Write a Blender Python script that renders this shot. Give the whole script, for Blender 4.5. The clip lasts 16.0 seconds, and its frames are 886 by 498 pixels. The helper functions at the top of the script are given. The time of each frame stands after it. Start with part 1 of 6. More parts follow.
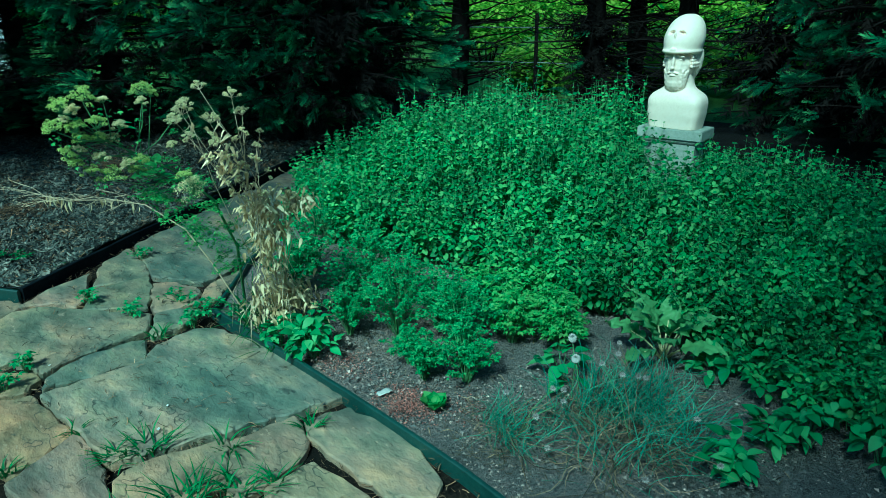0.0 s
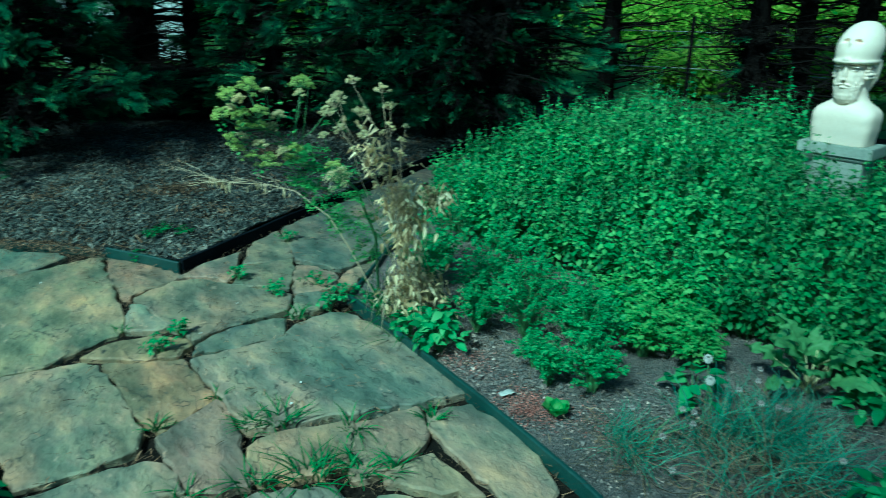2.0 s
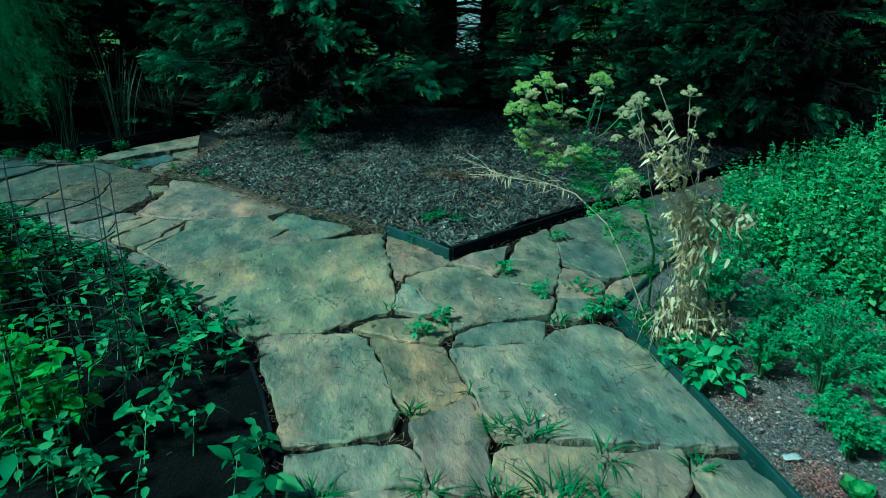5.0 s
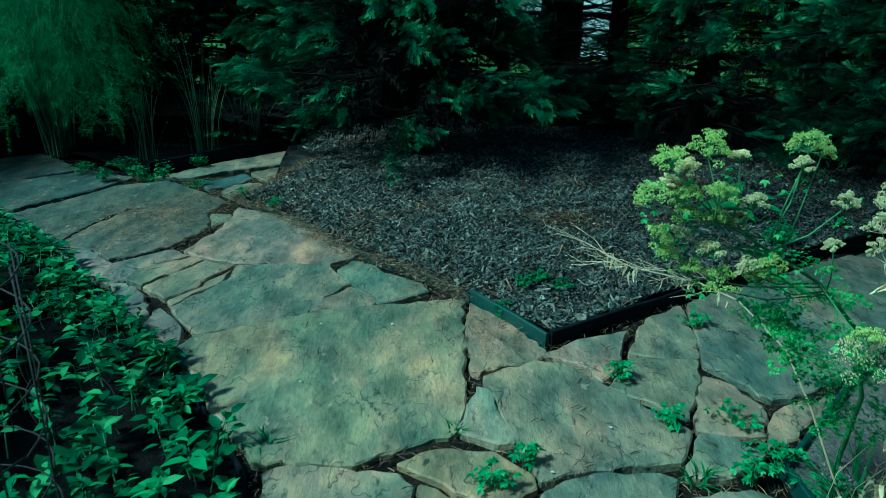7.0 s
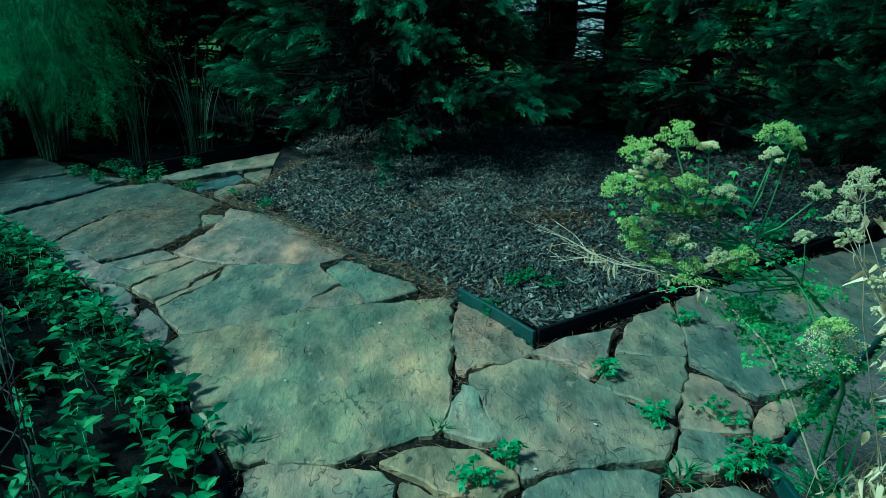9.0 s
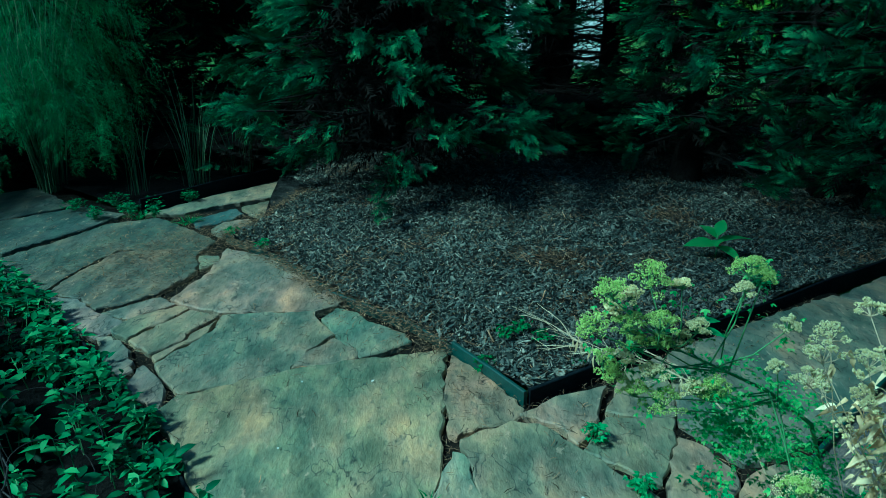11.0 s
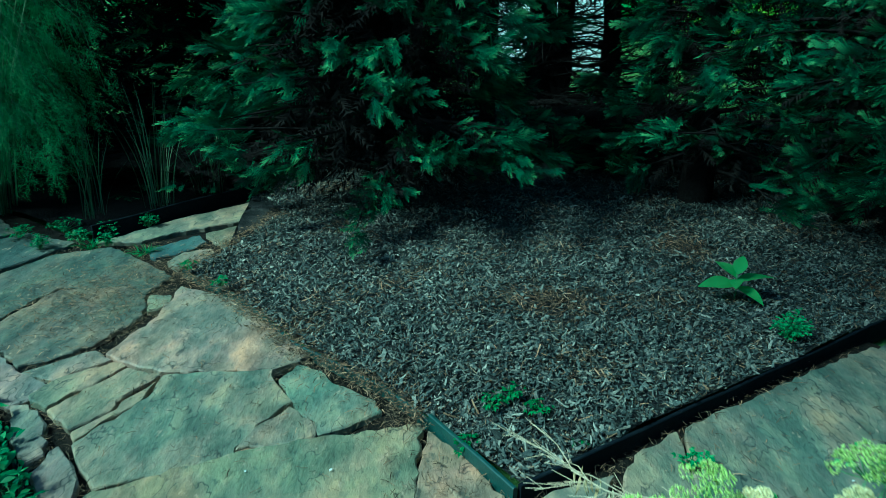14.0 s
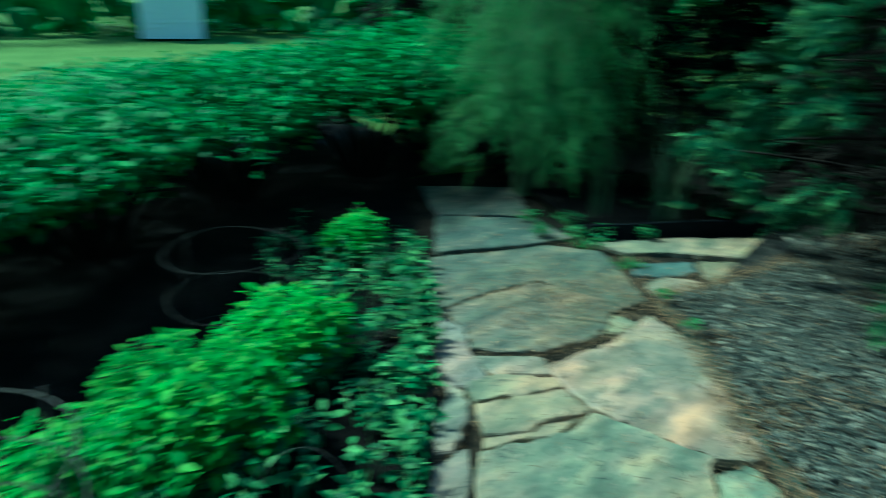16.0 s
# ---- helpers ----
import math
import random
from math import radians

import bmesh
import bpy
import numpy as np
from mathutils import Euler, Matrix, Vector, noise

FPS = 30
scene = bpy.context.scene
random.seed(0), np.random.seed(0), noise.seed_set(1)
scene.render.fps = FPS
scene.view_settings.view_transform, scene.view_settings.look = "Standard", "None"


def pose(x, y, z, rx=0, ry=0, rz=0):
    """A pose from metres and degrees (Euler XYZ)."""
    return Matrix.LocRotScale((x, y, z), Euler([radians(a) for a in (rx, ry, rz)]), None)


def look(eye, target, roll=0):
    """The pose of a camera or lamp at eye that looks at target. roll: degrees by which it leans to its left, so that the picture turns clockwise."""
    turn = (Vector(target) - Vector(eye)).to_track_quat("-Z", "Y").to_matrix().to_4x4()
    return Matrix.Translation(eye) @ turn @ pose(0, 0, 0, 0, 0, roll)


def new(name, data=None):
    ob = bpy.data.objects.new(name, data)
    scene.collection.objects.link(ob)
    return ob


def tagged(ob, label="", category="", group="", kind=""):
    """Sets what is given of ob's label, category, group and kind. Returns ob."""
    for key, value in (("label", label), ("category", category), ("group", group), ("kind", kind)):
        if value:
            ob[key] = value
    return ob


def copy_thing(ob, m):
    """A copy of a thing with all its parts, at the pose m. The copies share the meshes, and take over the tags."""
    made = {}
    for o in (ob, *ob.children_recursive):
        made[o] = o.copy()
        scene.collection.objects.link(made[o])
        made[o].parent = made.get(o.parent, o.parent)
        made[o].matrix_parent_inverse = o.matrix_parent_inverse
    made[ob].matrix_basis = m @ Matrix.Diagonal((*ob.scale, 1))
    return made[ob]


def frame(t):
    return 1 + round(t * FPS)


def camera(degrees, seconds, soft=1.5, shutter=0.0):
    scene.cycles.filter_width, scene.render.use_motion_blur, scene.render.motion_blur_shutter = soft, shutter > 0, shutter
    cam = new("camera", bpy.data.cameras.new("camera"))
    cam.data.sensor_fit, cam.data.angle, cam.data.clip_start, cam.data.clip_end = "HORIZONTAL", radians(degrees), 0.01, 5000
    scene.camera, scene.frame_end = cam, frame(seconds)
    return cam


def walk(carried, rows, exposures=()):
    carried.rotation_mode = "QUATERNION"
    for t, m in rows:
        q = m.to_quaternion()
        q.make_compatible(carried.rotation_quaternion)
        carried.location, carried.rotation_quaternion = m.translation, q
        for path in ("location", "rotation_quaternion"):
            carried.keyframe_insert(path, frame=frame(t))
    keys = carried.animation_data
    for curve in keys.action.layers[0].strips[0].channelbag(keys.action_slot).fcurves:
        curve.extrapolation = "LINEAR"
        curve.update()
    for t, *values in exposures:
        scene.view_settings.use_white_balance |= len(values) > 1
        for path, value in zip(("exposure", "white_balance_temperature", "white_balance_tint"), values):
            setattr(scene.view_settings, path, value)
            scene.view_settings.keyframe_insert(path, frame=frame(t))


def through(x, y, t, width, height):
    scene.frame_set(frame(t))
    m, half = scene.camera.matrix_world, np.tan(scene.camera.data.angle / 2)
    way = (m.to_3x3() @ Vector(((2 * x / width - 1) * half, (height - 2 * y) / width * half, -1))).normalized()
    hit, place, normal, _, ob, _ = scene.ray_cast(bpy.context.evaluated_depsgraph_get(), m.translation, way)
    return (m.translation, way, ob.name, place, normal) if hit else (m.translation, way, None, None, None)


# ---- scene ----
cam = camera(63.5, 16.0, 0.8, 0.5)
PATH = [
    (0, (-0.156, -4.27, 1.393), (1.062, -2.83, 0.727), -0.5),
    (0.5, (-0.156, -4.266, 1.393), (1.049, -2.815, 0.728), -0.5),
    (1, (-0.16, -4.264, 1.391), (1.014, -2.786, 0.73), -0.3),
    (1.5, (-0.167, -4.268, 1.404), (0.906, -2.716, 0.739), 0.1),
    (2, (-0.166, -4.265, 1.394), (0.754, -2.618, 0.73), 0.3),
    (2.5, (-0.172, -4.264, 1.389), (0.556, -2.525, 0.72), 0.6),
    (3, (-0.187, -4.259, 1.379), (0.345, -2.452, 0.707), 0.9),
    (3.5, (-0.203, -4.252, 1.372), (0.123, -2.399, 0.694), 1.0),
    (3.7, (-0.194, -4.251, 1.379), (0.086, -2.392, 0.697), 0.9),
    (5.8, (-0.151, -3.741, 1.383), (0.064, -1.872, 0.704), 0.6),
    (6, (-0.125, -3.614, 1.381), (-0.013, -1.736, 0.701), 0.8),
    (6.5, (-0.04, -3.312, 1.367), (-0.104, -1.432, 0.688), 0.9),
    (7, (0.02, -3.114, 1.37), (-0.054, -1.234, 0.692), 0.7),
    (7.5, (0.049, -3.071, 1.372), (-0.025, -1.191, 0.694), 0.6),
    (8, (0.068, -3.079, 1.366), (-0.007, -1.199, 0.69), 0.5),
    (8.5, (0.08, -3.097, 1.359), (0.002, -1.216, 0.685), 0.4),
    (9, (0.082, -3.111, 1.354), (0.004, -1.229, 0.681), 0.3),
    (9.5, (0.091, -3.106, 1.363), (0.011, -1.225, 0.689), 0.2),
    (10, (0.098, -3.116, 1.587), (0.018, -1.234, 0.916), 0.2),
    (10.2, (0.112, -3.113, 1.615), (0.026, -1.234, 0.934), -0.2),
    (12.3, (0.132, -2.752, 1.589), (0.055, -0.865, 0.932), 0.4),
    (12.5, (0.146, -2.685, 1.624), (0.066, -0.801, 0.956), 0.1),
    (13, (0.16, -2.625, 1.629), (0.081, -0.741, 0.962), 0.1),
    (13.5, (0.174, -2.594, 1.625), (0.098, -0.711, 0.957), 0.1),
    (14, (0.188, -2.467, 1.63), (0.11, -0.585, 0.958), -0.0),
    (14.5, (0.191, -2.237, 1.624), (0.113, -0.355, 0.951), -0.1),
    (15, (0.201, -1.957, 1.628), (0.12, -0.072, 0.962), -0.1),
    (15.5, (0.152, -1.912, 1.633), (-0.368, -0.098, 0.969), 0.9),
    (15.6, (0.118, -1.935, 1.608), (-0.56, -0.169, 0.957), 1.4),
    (15.8, (0.011, -1.905, 1.537), (-0.981, -0.297, 0.883), 2.4),
    (16, (0.104, -1.897, 1.583), (-1.208, -0.546, 0.91), 1.7),
]
EXPOSURES = [(0.0, 0.80, 3980), (1.5, 0.78, 3980), (2.5, 0.82, 4000), (3.7, 0.80, 3940), (6.0, 0.66, 3860), (8.0, 0.62, 3750), (10.2, 0.61, 3750), (12.5, 0.82, 3780), (14.0, 1.08, 3900), (14.5, 1.20, 3910), (15.2, 1.54, 4120), (16.0, 1.59, 4420)]
walk(cam, [(t, look(eye, target, roll)) for t, eye, target, roll in PATH], [(t, e, kelvin, -46) for t, e, kelvin in EXPOSURES])

# ---- world and sun ----
SUN_TURN, SUN_UP = radians(-116), radians(47)          # azimuth from +y towards +x, elevation
world = bpy.data.worlds.new("world")
scene.world = world
world.use_nodes = True
wn, wl = world.node_tree.nodes, world.node_tree.links
sky = wn.new("ShaderNodeTexSky")
sky.sky_type = "NISHITA"
sky.sun_disc = False
sky.sun_elevation, sky.sun_rotation = SUN_UP, SUN_TURN
sky.ozone_density = 3.0
wn["Background"].inputs[1].default_value = 0.06
wl.new(sky.outputs[0], wn["Background"].inputs[0])
sun = new("sun", bpy.data.lights.new("sun", "SUN"))
sun.data.energy, sun.data.angle, sun.data.color = 2.9, radians(11), (1.0, 0.93, 0.82)
sun.matrix_world = look((20 * math.sin(SUN_TURN), 20 * math.cos(SUN_TURN), 20 * math.tan(SUN_UP)), (0, 0, 0))


# ---- materials ----
def nodes_of(name):
    m = bpy.data.materials.new(name)
    m.use_nodes = True
    return m, m.node_tree.nodes, m.node_tree.links, m.node_tree.nodes["Principled BSDF"]


def ramp(n, stops):
    r = n.new("ShaderNodeValToRGB")
    while len(r.color_ramp.elements) < len(stops):
        r.color_ramp.elements.new(0.5)
    for e, (at, c) in zip(r.color_ramp.elements, stops):
        e.position, e.color = at, (*c, 1)
    return r


def noise_tex(n, l, coord, scale, detail=6, rough=0.6):
    t = n.new("ShaderNodeTexNoise")
    t.inputs["Scale"].default_value, t.inputs["Detail"].default_value, t.inputs["Roughness"].default_value = scale, detail, rough
    l.new(coord, t.inputs["Vector"])
    return t


def mixed(n, l, fac, a, b, kind="MIX"):
    x = n.new("ShaderNodeMix")
    x.data_type, x.blend_type = "RGBA", kind
    for sock, v in ((x.inputs[0], fac), (x.inputs[6], a), (x.inputs[7], b)):
        if hasattr(v, "is_output"):
            l.new(v, sock)
        elif isinstance(v, (int, float)):
            sock.default_value = v
        else:
            sock.default_value = (*v, 1)
    return x.outputs[2]


def bumped(n, l, bsdf, height, strength, distance, before=None):
    b = n.new("ShaderNodeBump")
    b.inputs["Strength"].default_value, b.inputs["Distance"].default_value = strength, distance
    l.new(height, b.inputs["Height"])
    if before:
        l.new(before, b.inputs["Normal"])
    l.new(b.outputs[0], bsdf.inputs["Normal"])
    return b.outputs[0]


def rough_mat(name, dark, mid, light, big=3.0, fine=60.0, rough=0.85, bump=0.5, depth=0.01, metal=0.0, random_by=None):
    """Colour that wanders at two scales, with fine relief."""
    m, n, l, p = nodes_of(name)
    co = n.new("ShaderNodeTexCoord").outputs["Object"]
    a, b = noise_tex(n, l, co, big), noise_tex(n, l, co, fine, 8, 0.7)
    r = ramp(n, [(0.3, dark), (0.5, mid), (0.72, light)])
    f = n.new("ShaderNodeMath")
    f.operation = "MULTIPLY_ADD"
    l.new(b.outputs[0], f.inputs[0])
    f.inputs[1].default_value = 0.55
    g = n.new("ShaderNodeMath")
    g.operation = "MULTIPLY"
    l.new(a.outputs[0], g.inputs[0])
    g.inputs[1].default_value = 0.5
    l.new(g.outputs[0], f.inputs[2])
    l.new(f.outputs[0], r.inputs[0])
    out = r.outputs[0]
    if random_by:
        src = n.new("ShaderNodeNewGeometry").outputs["Random Per Island"] if random_by == "island" else n.new("ShaderNodeObjectInfo").outputs["Random"]
        v = ramp(n, [(0.0, (0.15, 0.16, 0.16)), (0.5, (0.62, 0.66, 0.66)), (0.8, (1.15, 1.08, 1.0)), (0.95, (1.5, 1.34, 1.2)), (1.0, (2.4, 2.2, 2.0))])
        l.new(src, v.inputs[0])
        out = mixed(n, l, 1.0, out, v.outputs[0], "MULTIPLY")
    l.new(out, p.inputs["Base Color"])
    p.inputs["Roughness"].default_value, p.inputs["Metallic"].default_value = rough, metal
    p.inputs["Specular IOR Level"].default_value = 0.5 if rough < 0.8 else 0.08
    bumped(n, l, p, b.outputs[0], bump, depth)
    return m


def leaf_mat(name, dark, mid, light, through=0.3, rough=0.5, patch=(0.6, 1.3, 2.2), gloss=0.3, by_tone=False):
    """Leaves: each leaf its own shade, light passing through."""
    m, n, l, p = nodes_of(name)
    geo = n.new("ShaderNodeNewGeometry")
    r = ramp(n, [(0.0, dark), (0.5, mid), (1.0, light)])
    if by_tone:
        own = n.new("ShaderNodeAttribute")
        own.attribute_name = "tone"
        l.new(own.outputs["Fac"], r.inputs[0])
    else:
        l.new(geo.outputs["Random Per Island"], r.inputs[0])
    co = n.new("ShaderNodeTexCoord").outputs["Object"]
    a, b = noise_tex(n, l, co, patch[2], 3), noise_tex(n, l, co, 90, 4)
    va = ramp(n, [(0.33, (patch[0], patch[0] * 1.05, patch[0])), (0.67, (patch[1], patch[1] * 0.97, patch[1] * 0.93))])
    l.new(a.outputs[0], va.inputs[0])
    c = mixed(n, l, 1.0, r.outputs[0], va.outputs[0], "MULTIPLY")
    l.new(c, p.inputs["Base Color"])
    p.inputs["Roughness"].default_value = rough + 0.1
    p.inputs["Specular IOR Level"].default_value = gloss
    bumped(n, l, p, b.outputs[0], 0.25, 0.002)
    tr, mx = n.new("ShaderNodeBsdfTranslucent"), n.new("ShaderNodeMixShader")
    l.new(c, tr.inputs[0])
    mx.inputs[0].default_value = through
    l.new(p.outputs[0], mx.inputs[1])
    l.new(tr.outputs[0], mx.inputs[2])
    l.new(mx.outputs[0], n["Material Output"].inputs[0])
    return m


def flagstone_mat():
    m, n, l, p = nodes_of("flagstone")
    geo, info = n.new("ShaderNodeNewGeometry"), n.new("ShaderNodeObjectInfo")
    co = n.new("ShaderNodeVectorMath")
    l.new(geo.outputs["Position"], co.inputs[0])
    shift = n.new("ShaderNodeVectorMath")
    shift.operation = "SCALE"
    shift.inputs[0].default_value = (7, 5, 3)
    l.new(info.outputs["Random"], shift.inputs[3])
    l.new(shift.outputs[0], co.inputs[1])
    turn = n.new("ShaderNodeMapping")
    turn.inputs["Scale"].default_value = (1.0, 0.5, 1.0)
    turn.inputs["Rotation"].default_value = (0, 0, 0.6)
    l.new(co.outputs[0], turn.inputs[0])
    v = turn.outputs[0]
    big, mid, fine = noise_tex(n, l, v, 2.2, 5, 0.55), noise_tex(n, l, v, 9, 8, 0.62), noise_tex(n, l, v, 85, 8, 0.72)
    # slow drift between blue-green slate and tan, over the stone's own tone
    patch = ramp(n, [(0.38, (0.76, 0.86, 0.83)), (0.47, (0.96, 1.00, 0.93)), (0.53, (1.06, 1.02, 0.95)), (0.60, (1.12, 1.04, 0.92))])
    l.new(big.outputs[0], patch.inputs[0])
    c = mixed(n, l, 1.0, info.outputs["Color"], patch.outputs[0], "MULTIPLY")
    tint = noise_tex(n, l, v, 6.0, 6, 0.58)
    hue = ramp(n, [(0.36, (0.68, 0.80, 0.73)), (0.47, (0.94, 1.00, 0.90)), (0.54, (1.08, 1.03, 0.97)), (0.64, (1.36, 1.16, 0.98))])
    l.new(tint.outputs[0], hue.inputs[0])
    c = mixed(n, l, 0.85, c, hue.outputs[0], "MULTIPLY")
    # soft clouding, then small pale scabs and dark stains
    cloud = ramp(n, [(0.37, (0.58, 0.62, 0.62)), (0.46, (0.88, 0.90, 0.90)), (0.53, (1.08, 1.06, 1.04)), (0.62, (1.48, 1.38, 1.25))])
    l.new(mid.outputs[0], cloud.inputs[0])
    c = mixed(n, l, 1.0, c, cloud.outputs[0], "MULTIPLY")
    spot = noise_tex(n, l, v, 24, 5, 0.65)
    scab = ramp(n, [(0.63, (0, 0, 0)), (0.67, (1, 1, 1))])
    l.new(spot.outputs[0], scab.inputs[0])
    c = mixed(n, l, scab.outputs[0], c, mixed(n, l, 0.5, c, (0.60, 0.50, 0.34)))
    stain = ramp(n, [(0.32, (1, 1, 1)), (0.40, (0, 0, 0))])
    l.new(spot.outputs[0], stain.inputs[0])
    c = mixed(n, l, stain.outputs[0], c, mixed(n, l, 0.55, c, (0.05, 0.075, 0.065)))
    grit = ramp(n, [(0.3, (0.55, 0.55, 0.55)), (0.5, (0.95, 0.95, 0.95)), (0.72, (1.2, 1.2, 1.16))])
    l.new(fine.outputs[0], grit.inputs[0])
    c = mixed(n, l, 0.4, c, grit.outputs[0], "MULTIPLY")
    c = mixed(n, l, 1.0, c, (0.83, 0.715, 0.71), "MULTIPLY")
    # flaking layers: steps cut out of a slow noise, their rims broken where a second noise is low
    layer = noise_tex(n, l, v, 3.8, 4, 0.55)
    step = ramp(n, [(0.0, (0, 0, 0)), (0.42, (0.25, 0.25, 0.25)), (0.5, (0.5, 0.5, 0.5)), (0.57, (0.75, 0.75, 0.75)), (0.66, (1, 1, 1))])
    step.color_ramp.interpolation = "CONSTANT"
    l.new(layer.outputs[0], step.inputs[0])
    # each layer that has flaked away shows its own shade, with a crisp edge
    bare = ramp(n, [(0.0, (0.74, 0.84, 0.82)), (0.42, (0.93, 0.99, 0.95)), (0.5, (1.06, 1.03, 0.98)), (0.57, (1.15, 1.09, 0.98)), (0.66, (1.22, 1.14, 1.0))])
    bare.color_ramp.interpolation = "CONSTANT"
    l.new(layer.outputs[0], bare.inputs[0])
    c = mixed(n, l, 0.75, c, bare.outputs[0], "MULTIPLY")
    k, w = (0, 0, 0), (1, 1, 1)
    seam = ramp(n, [(0.411, k), (0.420, w), (0.424, k), (0.492, k), (0.500, w), (0.504, k), (0.562, k), (0.570, w), (0.575, k)])
    l.new(layer.outputs[0], seam.inputs[0])
    part_of = ramp(n, [(0.49, k), (0.56, w)])
    l.new(noise_tex(n, l, v, 7, 3).outputs[0], part_of.inputs[0])
    line = mixed(n, l, 1.0, seam.outputs[0], part_of.outputs[0], "MULTIPLY")
    c = mixed(n, l, line, c, mixed(n, l, 0.85, c, (0.015, 0.02, 0.018)))
    # short rims of small flakes
    chip_of = noise_tex(n, l, v, 13, 2, 0.5)
    rim = ramp(n, [(0.562, k), (0.572, w), (0.584, k)])
    l.new(chip_of.outputs[0], rim.inputs[0])
    few = ramp(n, [(0.60, k), (0.64, w)])
    l.new(noise_tex(n, l, v, 12, 2).outputs[0], few.inputs[0])
    c = mixed(n, l, mixed(n, l, 1.0, rim.outputs[0], few.outputs[0], "MULTIPLY"), c, mixed(n, l, 0.7, c, (0.02, 0.025, 0.022)))
    l.new(c, p.inputs["Base Color"])
    p.inputs["Roughness"].default_value = 0.7
    nb = bumped(n, l, p, step.outputs[0], 1.0, 0.018)
    nb = bumped(n, l, p, mid.outputs[0], 0.8, 0.022, nb)
    nb = bumped(n, l, p, spot.outputs[0], 0.5, 0.010, nb)
    bumped(n, l, p, fine.outputs[0], 0.4, 0.004, nb)
    return m


FLAG = flagstone_mat()
SOIL = rough_mat("garden_soil", (0.044, 0.047, 0.046), (0.19, 0.178, 0.164), (0.50, 0.36, 0.29), 1.3, 70, 0.95, 1.0, 0.04)
JOINT = rough_mat("joint_dirt", (0.004, 0.004, 0.004), (0.011, 0.010, 0.008), (0.05, 0.036, 0.026), 5, 90, 0.95, 1.0, 0.015)
MULCHBED = rough_mat("mulch_bed", (0.005, 0.005, 0.005), (0.028, 0.028, 0.027), (0.14, 0.128, 0.115), 6, 150, 0.95, 1.0, 0.04)
CHIP = rough_mat("mulch_chip", (0.019, 0.022, 0.021), (0.132, 0.138, 0.122), (0.295, 0.292, 0.245), 9, 80, 0.9, 0.4, 0.003, 0, "island")
CLOD = rough_mat("soil_clod", (0.055, 0.056, 0.058), (0.23, 0.215, 0.205), (0.46, 0.37, 0.32), 3, 70, 0.95, 0.6, 0.004, 0, "island")
GALVANISED = rough_mat("galvanised_wire", (0.30, 0.31, 0.31), (0.42, 0.43, 0.42), (0.55, 0.55, 0.53), 8, 60, 0.5, 0.1, 0.001, 0.4)
REDSOIL = rough_mat("red_crumbs", (0.15, 0.065, 0.055), (0.32, 0.145, 0.125), (0.46, 0.25, 0.21), 6, 80, 0.95, 0.6, 0.004, 0, "island")
STRAW = rough_mat("dry_straw", (0.11, 0.085, 0.055), (0.22, 0.17, 0.11), (0.38, 0.31, 0.21), 9, 90, 0.8, 0.2, 0.002, 0, "island")
EDGE = rough_mat("black_edging", (0.003, 0.004, 0.006), (0.006, 0.008, 0.011), (0.015, 0.019, 0.022), 5, 45, 0.85, 0.35, 0.004)
GREENEDGE = rough_mat("green_edging", (0.008, 0.020, 0.016), (0.016, 0.042, 0.034), (0.035, 0.075, 0.058), 5, 45, 0.55, 0.35, 0.004)
LAWN = rough_mat("lawn_ground", (0.05, 0.09, 0.02), (0.09, 0.15, 0.035), (0.15, 0.22, 0.06), 0.6, 25, 0.9, 0.8, 0.03)
BARK = rough_mat("bark", (0.004, 0.004, 0.004), (0.011, 0.009, 0.008), (0.030, 0.025, 0.021), 6, 50, 0.95, 1.0, 0.02)
STEM = rough_mat("green_stem", (0.07, 0.14, 0.045), (0.13, 0.24, 0.08), (0.20, 0.31, 0.12), 10, 90, 0.55, 0.2, 0.002)
WIRE = rough_mat("rusty_wire", (0.006, 0.006, 0.007), (0.02, 0.018, 0.017), (0.07, 0.06, 0.052), 20, 90, 0.7, 0.2, 0.001, 0.3)
RUST = rough_mat("fallen_needles", (0.06, 0.038, 0.024), (0.18, 0.12, 0.072), (0.34, 0.25, 0.16), 9, 90, 0.85, 0.2, 0.002, 0, "island")
MARBLE = rough_mat("cast_marble", (0.72, 0.57, 0.44), (0.85, 0.69, 0.54), (0.90, 0.76, 0.62), 4, 70, 0.6, 0.15, 0.002)
PLINTH = rough_mat("painted_plinth", (0.17, 0.20, 0.16), (0.29, 0.31, 0.25), (0.42, 0.43, 0.36), 5, 60, 0.75, 0.5, 0.004)
SIDING = rough_mat("white_siding", (0.60, 0.60, 0.58), (0.72, 0.72, 0.70), (0.80, 0.80, 0.78), 2, 40, 0.6, 0.2, 0.003)
# dead brown sprays, taken near-black so their colour holds the crown's inner shade
WITHERED_SHADE = rough_mat("withered_shaded_sprays", (0.003, 0.003, 0.003), (0.009, 0.008, 0.007), (0.022, 0.018, 0.014), 4, 40, 0.95, 0.3, 0.004)
# pale tips are new growth, brightened further to look lit over dark bases
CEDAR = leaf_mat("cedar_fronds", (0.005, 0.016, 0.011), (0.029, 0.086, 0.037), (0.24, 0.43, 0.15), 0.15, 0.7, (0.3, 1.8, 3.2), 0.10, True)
MINT = leaf_mat("mint_leaves", (0.048, 0.155, 0.045), (0.122, 0.315, 0.084), (0.26, 0.49, 0.145), 0.3, 0.5, (0.5, 1.4, 3.0))
CORIANDER = leaf_mat("coriander_leaves", (0.10, 0.28, 0.06), (0.19, 0.42, 0.10), (0.32, 0.55, 0.16), 0.35, 0.45)
HERB = leaf_mat("herb_leaves", (0.065, 0.21, 0.068), (0.14, 0.37, 0.115), (0.27, 0.54, 0.19), 0.35, 0.45)
